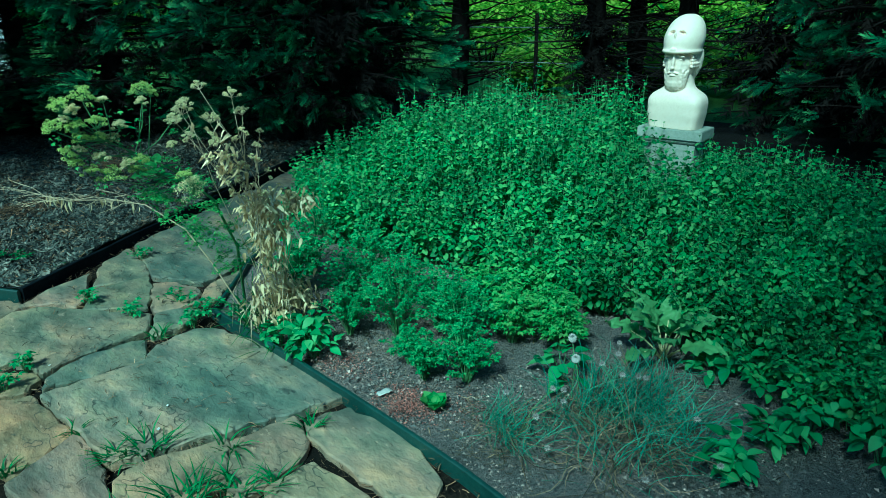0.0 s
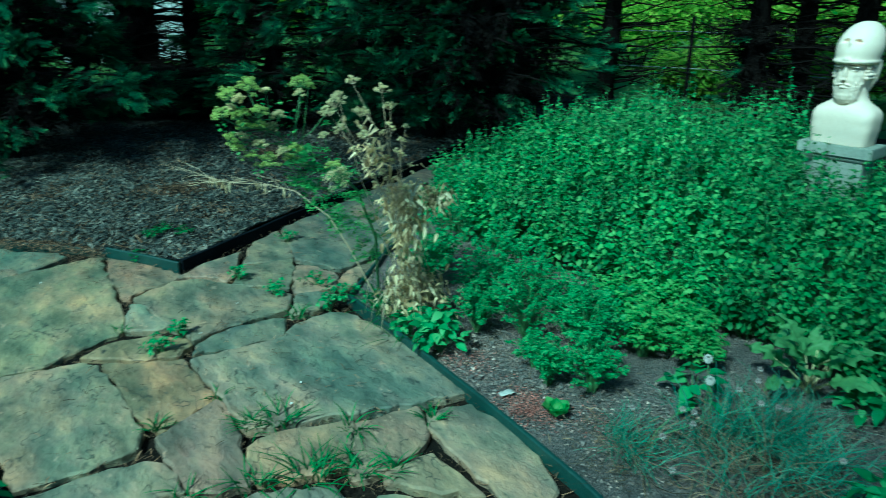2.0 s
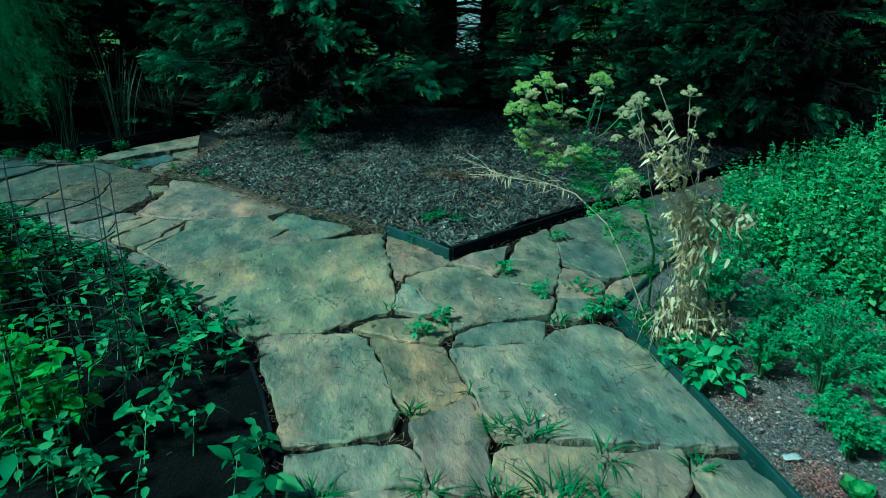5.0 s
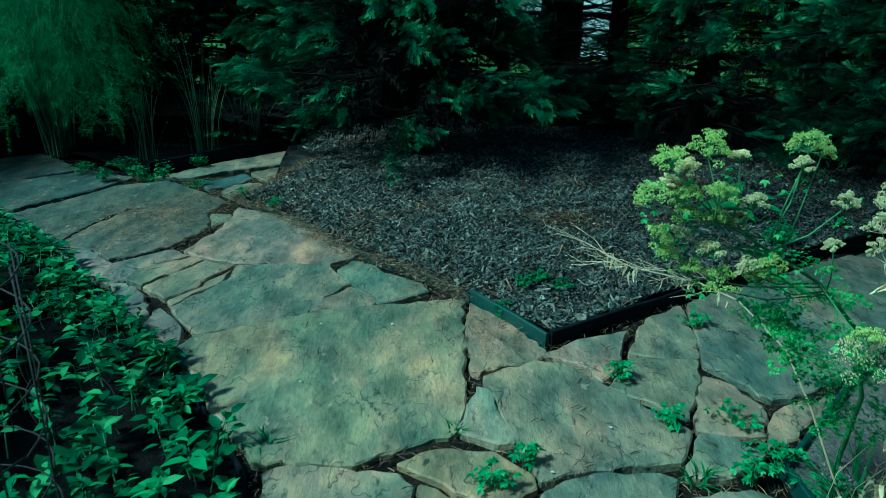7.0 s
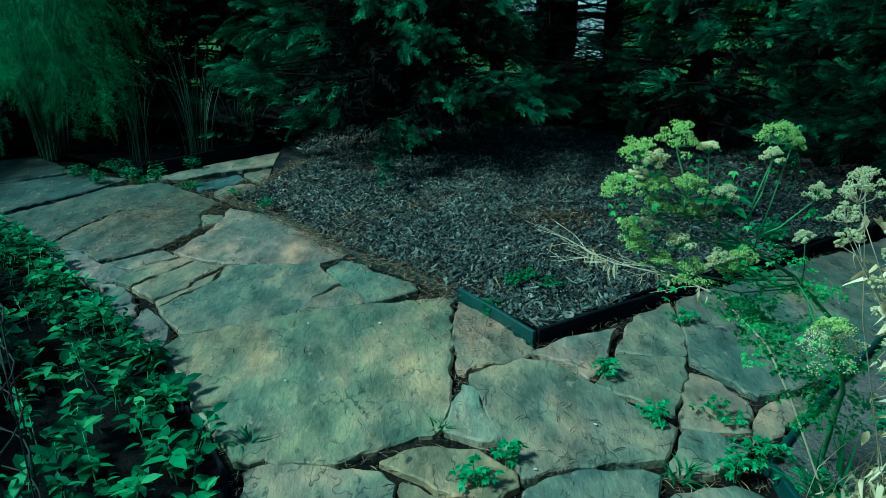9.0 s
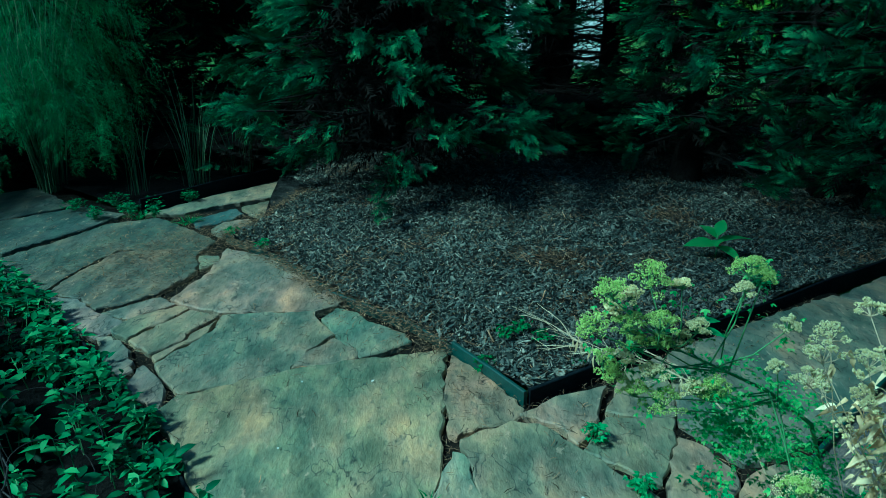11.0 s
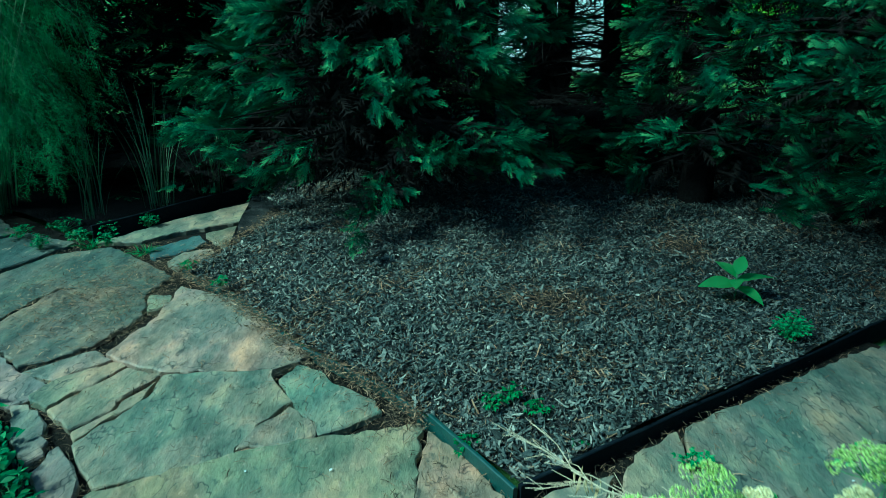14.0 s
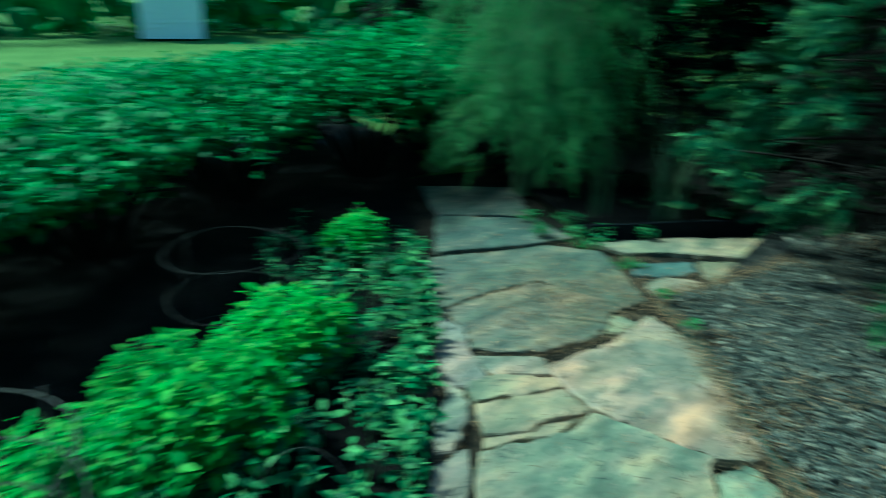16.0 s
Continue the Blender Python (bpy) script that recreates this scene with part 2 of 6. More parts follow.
UMBEL = leaf_mat("umbel_green", (0.40, 0.53, 0.10), (0.60, 0.73, 0.18), (0.80, 0.86, 0.32), 0.22, 0.6)
CREAM = leaf_mat("umbel_seed", (0.70, 0.60, 0.28), (0.84, 0.76, 0.40), (0.92, 0.86, 0.54), 0.2, 0.7)
DRY = leaf_mat("dried_leaves", (0.50, 0.36, 0.18), (0.76, 0.60, 0.34), (0.92, 0.80, 0.52), 0.2, 0.8)
DRYSTEM = rough_mat("dried_stem", (0.36, 0.28, 0.17), (0.54, 0.43, 0.27), (0.68, 0.58, 0.40), 9, 90, 0.8, 0.2, 0.002)
# near-black: the shade under the plants is put into this soil's colour
SHADESOIL = rough_mat("shaded_soil", (0.002, 0.002, 0.003), (0.006, 0.006, 0.006), (0.022, 0.018, 0.016), 2.5, 60, 0.9, 1.0, 0.03)
CHARD = leaf_mat("chard_leaf", (0.15, 0.30, 0.09), (0.22, 0.40, 0.14), (0.32, 0.50, 0.20), 0.3, 0.4)
CHIVE = leaf_mat("chive_blades", (0.05, 0.145, 0.095), (0.11, 0.26, 0.165), (0.22, 0.41, 0.26), 0.15, 0.45)
FLOWER = leaf_mat("pale_petals", (0.40, 0.33, 0.33), (0.55, 0.48, 0.46), (0.72, 0.68, 0.64), 0.3, 0.8)
WHITE = leaf_mat("white_petals", (0.66, 0.64, 0.60), (0.76, 0.74, 0.70), (0.84, 0.83, 0.80), 0.3, 0.8)
GRASS = leaf_mat("grass_blades", (0.04, 0.12, 0.03), (0.07, 0.20, 0.05), (0.12, 0.30, 0.08), 0.3, 0.5)
BEDLEAF = leaf_mat("bed_leaves", (0.010, 0.058, 0.018), (0.048, 0.165, 0.052), (0.20, 0.41, 0.13), 0.25, 0.5, (0.4, 1.5, 4.0), 0.25)
LIME = leaf_mat("lime_leaves", (0.045, 0.20, 0.022), (0.10, 0.35, 0.04), (0.22, 0.50, 0.065), 0.35, 0.5, (0.6, 1.3, 2.2), 0.15)
HEDGE = leaf_mat("hedge_leaves", (0.018, 0.10, 0.022), (0.045, 0.20, 0.04), (0.10, 0.31, 0.07), 0.25, 0.5, (0.6, 1.3, 2.2), 0.12)
FEATHER = leaf_mat("feathery_leaves", (0.028, 0.098, 0.028), (0.085, 0.23, 0.062), (0.22, 0.43, 0.13), 0.38, 0.6)
REED = leaf_mat("grey_green_stems", (0.026, 0.060, 0.028), (0.075, 0.125, 0.060), (0.20, 0.25, 0.13), 0.1, 0.6)
# leaf colour raised to a bright yellow-green so the shrubs look sunlit
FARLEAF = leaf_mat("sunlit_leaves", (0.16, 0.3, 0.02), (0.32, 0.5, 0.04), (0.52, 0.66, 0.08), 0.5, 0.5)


# ---- mesh helpers ----
def np_mesh(name, verts, tris, material, smooth=True):
    """A mesh from arrays of vertices and triangles."""
    me = bpy.data.meshes.new(name)
    verts, tris = np.asarray(verts, np.float32), np.asarray(tris, np.int32)
    me.vertices.add(len(verts))
    me.vertices.foreach_set("co", verts.ravel())
    me.loops.add(tris.size)
    me.loops.foreach_set("vertex_index", tris.ravel())
    me.polygons.add(len(tris))
    me.polygons.foreach_set("loop_start", np.arange(0, tris.size, 3, dtype=np.int32))
    me.polygons.foreach_set("use_smooth", np.full(len(tris), smooth))
    me.materials.append(material)
    me.update(calc_edges=True)
    return me


class Heap:
    """Triangles gathered into one mesh."""

    def __init__(self):
        self.v, self.f, self.n, self.tones = [], [], 0, []

    def add(self, verts, tris):
        self.v.append(np.asarray(verts, float))
        self.f.append(np.asarray(tris, int) + self.n)
        self.n += len(verts)

    def scatter(self, verts, tris, mats, seed=None):
        """One copy of a small shape for each 4 x 4 matrix; with a seed, each copy gets a tone, paler at its tip."""
        verts, tris, mats = np.asarray(verts, float), np.asarray(tris, int), np.asarray(mats, float)
        if not len(mats):
            return
        out = np.einsum("mij,vj->mvi", mats[:, :3, :3], verts) + mats[:, None, :3, 3]
        k = len(verts)
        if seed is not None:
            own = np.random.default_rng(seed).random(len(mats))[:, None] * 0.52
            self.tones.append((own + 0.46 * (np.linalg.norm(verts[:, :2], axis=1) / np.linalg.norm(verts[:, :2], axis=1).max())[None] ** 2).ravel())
        idx = tris[None] + (np.arange(len(mats)) * k)[:, None, None]
        self.v.append(out.reshape(-1, 3))
        self.f.append(idx.reshape(-1, 3) + self.n)
        self.n += k * len(mats)

    def tube(self, points, radii, sides=6):
        pts = [Vector(p) for p in points]
        ring = []
        for i, p in enumerate(pts):
            d = (pts[min(i + 1, len(pts) - 1)] - pts[max(i - 1, 0)]).normalized()
            q = d.to_track_quat("Z", "Y")
            for s in range(sides):
                a = 2 * math.pi * s / sides
                ring.append(p + q @ Vector((math.cos(a) * radii[i], math.sin(a) * radii[i], 0)))
        f = []
        for i in range(len(pts) - 1):
            for s in range(sides):
                a, b = i * sides + s, i * sides + (s + 1) % sides
                f += [(a, b, b + sides), (a, b + sides, a + sides)]
        e = (len(pts) - 1) * sides
        f += [(e, e + s, e + s + 1) for s in range(1, sides - 1)]
        self.add([tuple(v) for v in ring], f)

    def mesh(self, name, material, smooth=True):
        me = np_mesh(name, np.concatenate(self.v), np.concatenate(self.f), material, smooth)
        if self.tones:
            me.attributes.new("tone", "FLOAT", "POINT").data.foreach_set("value", np.concatenate(self.tones).astype(np.float32))
        return me


def rots(rng, yaw, pitch, roll, scale, at):
    """Matrices Rz(yaw) Rx(pitch) Ry(roll) * scale, moved to at; arrays of equal length."""
    cy, sy, cp, sp, cr, sr = np.cos(yaw), np.sin(yaw), np.cos(pitch), np.sin(pitch), np.cos(roll), np.sin(roll)
    m = np.zeros((len(yaw), 4, 4))
    z, o = np.zeros_like(cy), np.ones_like(cy)
    rz = np.stack([np.stack([cy, -sy, z], -1), np.stack([sy, cy, z], -1), np.stack([z, z, o], -1)], -2)
    rx = np.stack([np.stack([o, z, z], -1), np.stack([z, cp, -sp], -1), np.stack([z, sp, cp], -1)], -2)
    ry = np.stack([np.stack([cr, z, sr], -1), np.stack([z, o, z], -1), np.stack([-sr, z, cr], -1)], -2)
    m[:, :3, :3] = rz @ rx @ ry * np.asarray(scale).reshape(-1, 1, 1)
    m[:, :3, 3], m[:, 3, 3] = at, 1
    return m


def leaf_shape(length, width, fold=0.25, droop=0.2, steps=4, point=0.75):
    """A leaf along +y from the origin, folded on its midrib and drooping: vertices and triangles."""
    v, f = [], []
    for i in range(steps + 1):
        u = i / steps
        w = width * 0.5 * math.sin(math.pi * min(1, u ** point * 0.97 + 0.02)) if i < steps else 0.0
        y, z = length * u, -droop * length * u * u
        v += [(-w, y, z + fold * w), (0, y, z), (w, y, z + fold * w)]
    for i in range(steps):
        a, b = 3 * i, 3 * i + 3
        f += [(a, a + 1, b + 1), (a, b + 1, b), (a + 1, a + 2, b + 2), (a + 1, b + 2, b + 1)]
    return np.array(v), np.array(f)


def simple_leaf(length, width, droop=0.2):
    """A small rounded leaf of four triangles along +y."""
    rows = ((0.0, 0.0), (0.30, 0.46), (0.68, 0.40), (1.0, 0.0))
    z = lambda u: -droop * length * u * u  # noqa: E731
    v = [(0, 0, 0), (-rows[1][1] * width, 0.30 * length, z(0.3) + 0.12 * width), (rows[1][1] * width, 0.30 * length, z(0.3)), (-rows[2][1] * width, 0.68 * length, z(0.68)), (rows[2][1] * width, 0.68 * length, z(0.68) + 0.12 * width), (0, length, z(1.0))]
    return np.array(v), np.array([(0, 2, 1), (1, 2, 4), (1, 4, 3), (3, 4, 5)])


def thing(name, label, category, at=(0, 0, 0), group="", kind=""):
    ob = new(name)
    ob.location = at
    return tagged(ob, label, category, group, kind)


def piece(name, me, parent, label="", kind=""):
    """A mesh under a thing, in the thing's own coordinates."""
    ob = new(name, me)
    ob.parent = parent
    return tagged(ob, label, kind=kind)


def bm_mesh(bm, name, material, smooth=False):
    me = bpy.data.meshes.new(name)
    bm.to_mesh(me)
    bm.free()
    me.materials.append(material)
    for p in me.polygons:
        p.use_smooth = smooth
    return me


def height(x, y, amp, scale, seed=0.0):
    return amp * noise.noise(Vector((x * scale + seed, y * scale - seed, seed)))


def sheet(outline, step, z, material, name, rough=0.012, mound=0.0, wall=0.08):
    """Uneven ground inside an outline: a grid of vertices cut to the outline's box, with a skirt."""
    xs, ys = [p[0] for p in outline], [p[1] for p in outline]
    bm = bmesh.new()
    vs = [bm.verts.new((x, y, 0)) for x, y in outline]
    bm.faces.new(vs)
    bmesh.ops.triangulate(bm, faces=bm.faces[:])
    for axis, lo, hi in ((0, min(xs), max(xs)), (1, min(ys), max(ys))):
        k = int((hi - lo) / step)
        for i in range(1, k + 1):
            co = [0, 0, 0]
            co[axis] = lo + i * step
            no = [0, 0, 0]
            no[axis] = 1
            bmesh.ops.bisect_plane(bm, geom=bm.verts[:] + bm.edges[:] + bm.faces[:], plane_co=co, plane_no=no)
    for v in bm.verts:
        v.co.z = z + height(v.co.x, v.co.y, rough, 5.0, 3.1) + height(v.co.x, v.co.y, rough * 1.6, 1.3, 9.2)
    bmesh.ops.recalc_face_normals(bm, faces=bm.faces[:])
    if bm.faces[0].normal.z < 0:
        bmesh.ops.reverse_faces(bm, faces=bm.faces[:])
    return bm_mesh(bm, name, material, True)


# ---- ground ----
def ground_sheet():
    """One sheet to the horizon, flat in the garden and gently rolling far off."""
    rings = [0.0, 3, 6, 9, 13, 18, 26, 40, 70, 130, 300, 900, 2500]
    h, k = Heap(), 40
    v, f = [(0, 0, -0.075)], []
    for r in rings[1:]:
        for s in range(k):
            a = 2 * math.pi * s / k
            x, y = r * math.cos(a), r * math.sin(a)
            v.append((x, y, -0.075 + (height(x, y, 0.5, 0.03, 2.0) - 0.2 if r > 15 else 0)))
    for s in range(k):
        f.append((0, 1 + s, 1 + (s + 1) % k))
    for i in range(len(rings) - 2):
        for s in range(k):
            a, b = 1 + i * k + s, 1 + i * k + (s + 1) % k
            f += [(a, a + k, b + k), (a, b + k, b)]
    h.add(v, f)
    return tagged(new("ground", h.mesh("ground", LAWN)), "mown green lawn ground round the garden", "ground", kind="structure")


ground_sheet()

herb_soil = new("soil_bed", sheet([(1.42, -0.72), (0.99, -1.24), (1.03, -1.83), (1.06, -2.26), (1.07, -2.9), (1.0, -5.2), (4.0, -5.5), (3.9, 2.0), (3.12, 1.34), (2.42, 0.62), (2.32, 0.32), (1.98, -0.2)], 0.12, 0.0, SOIL, "soil_bed", 0.022))
tagged(herb_soil, "reddish brown bare soil of the herb bed", "soil", kind="structure")
shade_soil = new("soil_bed", sheet([(4.0, -5.5), (4.6, -5.6), (7.6, -3.0), (7.6, 1.0), (4.2, 2.2), (3.9, 2.0)], 0.15, -0.006, SHADESOIL, "soil_bed", 0.022))
tagged(shade_soil, "soil under the cedars behind the mint, shade in its colour", "soil", kind="structure")
left_soil = new("soil_bed", sheet([(-0.42, -5.2), (-0.41, -2.5), (-0.44, -2.09), (-0.52, -1.73), (-0.63, -1.33), (-0.85, -1.03), (-1.12, -0.69), (-1.33, -0.47), (-1.76, 0.01), (-2.34, 0.58), (-3.15, 1.27), (-4.6, 2.4), (-4.6, 3.0), (-8.6, 4.6), (-8.4, -0.8), (-6.4, -4.2), (-3.4, -5.2)], 0.15, -0.03, SHADESOIL, "soil_bed", 0.022))
tagged(left_soil, "soil under the leafy bed, shade in its near-black colour", "soil", kind="structure")
MULCH = [(0.37, -0.40), (0.92, -0.02), (1.8, 0.6), (2.2, 0.9), (4.2, 2.25), (6.6, 2.3), (7.0, 6.5), (-1.2, 7.5), (-1.6, 3.45), (-1.66, 3.3), (-1.28, 2.9), (-1.45, 2.0), (-1.58, 1.58), (-1.17, 1.27), (-0.65, 0.67), (-0.18, 0.28), (0.04, 0.02)]
LOW_EDGE = [(0.03, 0.01), (-0.19, 0.27), (-0.66, 0.655), (-1.17, 1.26), (-1.6, 1.62), (-1.45, 2.0), (-1.28, 2.9), (-1.66, 3.3)]


def mulch_height(x, y):
    """The mulch lies deep in its bed and runs out thin along the half-buried edging."""
    near = 9.0
    for (ax, ay), (bx, by) in zip(LOW_EDGE, LOW_EDGE[1:]):
        dx, dy = bx - ax, by - ay
        t = max(0.0, min(1.0, ((x - ax) * dx + (y - ay) * dy) / (dx * dx + dy * dy)))
        near = min(near, math.hypot(x - ax - dx * t, y - ay - dy * t))
    f = min(1.0, near / 0.4)
    return 0.010 + f * (0.045 + height(x, y, 0.02, 5.0, 3.1) + height(x, y, 0.032, 1.3, 9.2))


mulch_bed = new("mulch_bed", sheet(MULCH, 0.12, 0.055, MULCHBED, "mulch_bed", 0.02))
for v in mulch_bed.data.vertices:
    v.co.z = mulch_height(v.co.x, v.co.y)
back_soil = new("soil_bed", sheet([(-2.46, 2.22), (-1.68, 3.4), (-1.6, 3.45), (-1.2, 7.5), (-6.8, 7.5), (-6.4, 4.4)], 0.2, 0.04, SHADESOIL, "soil_bed", 0.02))
tagged(back_soil, "soil under the feathery shrub and grasses, shade in its colour", "soil", kind="structure")
tagged(mulch_bed, "bed of brown shredded bark mulch", "mulch", kind="structure")

# ---- flagstone path ----
PAVED = [(0.37, -0.42), (0.92, -0.04), (1.8, 0.58), (2.2, 0.88), (2.4, 0.5), (1.42, -0.72), (0.99, -1.24), (1.03, -1.83), (1.06, -2.26), (1.07, -2.9), (1.0, -5.2), (-0.42, -5.2), (-0.41, -2.5), (-0.44, -2.09), (-0.52, -1.73), (-0.63, -1.33), (-0.85, -1.03), (-1.12, -0.69), (-1.33, -0.47), (-1.76, 0.01), (-2.34, 0.58), (-3.15, 1.27), (-4.6, 2.4), (-4.4, 3.46), (-2.46, 2.2), (-1.67, 3.4), (-1.28, 2.9), (-1.45, 2.0), (-1.6, 1.6), (-1.19, 1.25), (-0.67, 0.65), (-0.2, 0.26), (0.02, 0.0)]
pavement = new("pavement", sheet(PAVED, 0.1, -0.028, JOINT, "pavement", 0.01))
tagged(pavement, "flagstone garden path with dirt-filled joints", "path", kind="structure")
stone_rng = random.Random(5)
stone_rings = []


def rounded(corners, rng, wander=0.012, step=0.042):
    """The corners cut twice and the edges broken into short uneven steps."""
    pts = [Vector(c) for c in corners]
    cut = []
    for i, p in enumerate(pts):
        a, b = pts[i - 1], pts[(i + 1) % len(pts)]
        da, db = (a - p), (b - p)
        cut += [p + da.normalized() * min(0.006, da.length * 0.25), p + db.normalized() * min(0.006, db.length * 0.25)]
    out = []
    for i, p in enumerate(cut):
        q = cut[(i + 1) % len(cut)]
        k = max(1, round((q - p).length / step))
        side = Vector(((q - p).y, -(q - p).x)).normalized() if (q - p).length > 1e-6 else Vector((0, 0))
        for j in range(k):
            out.append(p.lerp(q, j / k) + side * (rng.uniform(-wander, wander) if j else 0))
    return out


def flagstone(*corners, rise=None, tone=(0.29, 0.28, 0.22)):
    rng = stone_rng
    ring = rounded(corners, rng)
    c = sum(ring, Vector((0, 0))) / len(ring)
    ring = [p + (p - c).normalized() * 0.012 for p in ring]
    if sum(a.cross(b) for a, b in zip(ring, ring[1:] + ring[:1])) < 0:
        ring.reverse()
    stone_rings.append([(p.x, p.y) for p in ring])
    top = rng.uniform(-0.004, 0.007) if rise is None else rise
    tx, ty = rng.uniform(-0.012, 0.012), rng.uniform(-0.012, 0.012)
    lift = lambda p, z: (p.x, p.y, z + top + tx * (p.x - c.x) + ty * (p.y - c.y))  # noqa: E731
    n, v, f = len(ring), [], []
    inset = lambda p, d: p + (c - p).normalized() * min(d, (c - p).length * 0.5)  # noqa: E731
    v += [lift(p, -0.06) for p in ring]
    v += [lift(p, -0.006 + rng.uniform(-0.003, 0.002)) for p in ring]
    v += [lift(inset(p, 0.004 + rng.uniform(0, 0.007)), 0.0) for p in ring]
    v.append(lift(c, rng.uniform(0.0, 0.004)))
    for i in range(n):
        j = (i + 1) % n
        for a in (0, n):
            f += [(a + i, a + j, a + n + j), (a + i, a + n + j, a + n + i)]
        f.append((2 * n + i, 2 * n + j, 3 * n))
    me = np_mesh("flagstone", v, f, FLAG, False)
    ob = piece("flagstone", me, pavement)
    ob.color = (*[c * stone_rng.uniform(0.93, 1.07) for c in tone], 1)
    return ob


flagstone((-1.15, -0.60), (-1.11, -0.48), (-0.95, -0.39), (-0.70, -0.24), (-0.42, -0.13), (-0.01, -0.01), (0.01, -0.58), (-0.00, -1.07), (-0.17, -1.17), (-0.32, -1.27), (-0.63, -1.28), (-0.93, -0.89), tone=(0.32, 0.282, 0.215))
flagstone((-2.29, 0.54), (-2.07, 0.51), (-1.91, 0.36), (-1.69, 0.25), (-1.68, 0.15), (-1.75, 0.06), (-1.99, 0.24), tone=(0.28, 0.265, 0.235))
flagstone((-1.33, -0.18), (-1.18, 0.15), (-1.19, 0.34), (-0.93, 0.38), (-0.72, 0.41), (-0.69, 0.31), (-0.57, 0.15), (-0.67, -0.02), (-0.71, -0.18), (-0.70, -0.22), (-0.92, -0.34), (-1.02, -0.38), (-1.12, -0.43), tone=(0.28, 0.285, 0.21), rise=0.0)
flagstone((-1.50, 1.34), (-1.15, 1.18), (-0.88, 0.88), (-0.71, 0.71), (-0.59, 0.57), (-0.62, 0.50), (-0.72, 0.43), (-0.93, 0.40), (-1.22, 0.38), (-1.39, 0.44), (-1.54, 0.52), (-1.52, 0.66), (-1.48, 0.86), (-1.48, 1.11), tone=(0.275, 0.262, 0.215), rise=0.010)
flagstone((-1.65, 1.24), (-1.53, 1.24), (-1.50, 1.11), (-1.57, 1.03), tone=(0.24, 0.25, 0.21), rise=0.0)
# dark brown and slate stones; tree shade at this end is also in their tones
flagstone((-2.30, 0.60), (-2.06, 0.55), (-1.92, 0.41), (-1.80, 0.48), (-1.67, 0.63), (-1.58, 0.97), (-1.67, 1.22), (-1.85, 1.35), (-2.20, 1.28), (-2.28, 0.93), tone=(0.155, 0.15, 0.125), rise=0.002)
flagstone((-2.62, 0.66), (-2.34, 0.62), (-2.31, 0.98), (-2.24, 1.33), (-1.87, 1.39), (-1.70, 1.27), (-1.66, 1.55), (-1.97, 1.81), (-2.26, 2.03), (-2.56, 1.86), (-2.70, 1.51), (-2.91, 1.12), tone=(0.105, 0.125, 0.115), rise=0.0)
flagstone((-1.85, 0.34), (-1.63, 0.56), (-1.51, 0.48), (-1.68, 0.30), tone=(0.26, 0.245, 0.20), rise=0.0)
flagstone((-1.70, 0.15), (-1.66, 0.28), (-1.49, 0.45), (-1.41, 0.42), (-1.58, 0.07), tone=(0.27, 0.255, 0.20), rise=0.002)
flagstone((-1.56, 0.05), (-1.39, 0.40), (-1.22, 0.34), (-1.32, 0.13), (-1.30, 0.05), (-1.40, -0.08), tone=(0.29, 0.27, 0.205), rise=0.0)
flagstone((-1.38, -0.10), (-1.275, 0.035), (-1.285, 0.12), (-1.21, 0.29), (-1.21, 0.15), (-1.34, -0.15), tone=(0.27, 0.26, 0.20), rise=-0.003)
flagstone((-1.74, 0.07), (-1.67, 0.08), (-1.52, -0.06), (-1.41, -0.25), (-1.45, -0.31), (-1.55, -0.20), tone=(0.28, 0.26, 0.22))
flagstone((-1.38, -0.38), (-1.37, -0.22), (-1.20, -0.41), (-1.16, -0.56), (-1.28, -0.50), tone=(0.29, 0.275, 0.23))
flagstone((-0.69, -0.19), (-0.65, -0.04), (-0.56, 0.10), (-0.42, -0.04), (-0.42, -0.10), (-0.50, -0.14), tone=(0.31, 0.28, 0.22))
flagstone((-0.66, 0.33), (-0.61, 0.46), (-0.49, 0.41), (-0.42, 0.30), (-0.22, 0.17), (-0.18, 0.09), (-0.30, -0.02), (-0.40, -0.08), (-0.54, 0.14), tone=(0.26, 0.29, 0.24))
flagstone((0.03, -0.04), (0.17, -0.21), (0.34, -0.49), (0.30, -0.57), (0.16, -0.62), (0.07, -0.70), (0.04, -0.67), (0.02, -0.39), tone=(0.35, 0.28, 0.2))
flagstone((0.06, -0.80), (0.10, -0.82), (0.18, -1.13), (0.12, -1.14), (0.01, -1.09), tone=(0.26, 0.29, 0.23))
flagstone((0.09, -0.73), (0.29, -0.59), (0.40, -0.61), (0.56, -0.80), (0.77, -1.04), (0.69, -1.21), (0.58, -1.23), (0.42, -1.26), (0.25, -1.33), (0.23, -1.25), (0.17, -1.04), tone=(0.22, 0.24, 0.205))
flagstone((0.33, -0.54), (0.49, -0.40), (0.71, -0.30), (0.59, -0.64), (0.53, -0.73), (0.47, -0.60), tone=(0.29, 0.28, 0.22))
flagstone((0.72, -0.41), (0.82, -0.17), (1.01, -0.01), (0.99, -0.33), (0.95, -0.51), (0.79, -0.52), (0.68, -0.49), tone=(0.28, 0.26, 0.205))
flagstone((0.55, -0.77), (0.68, -0.54), (0.94, -0.54), (0.90, -0.70), (0.79, -0.95), (0.68, -0.85), tone=(0.22, 0.235, 0.19))
flagstone((0.92, -0.68), (1.01, -0.75), (1.06, -0.88), (1.01, -1.05), (0.84, -1.04), (0.80, -1.03), tone=(0.27, 0.255, 0.20))
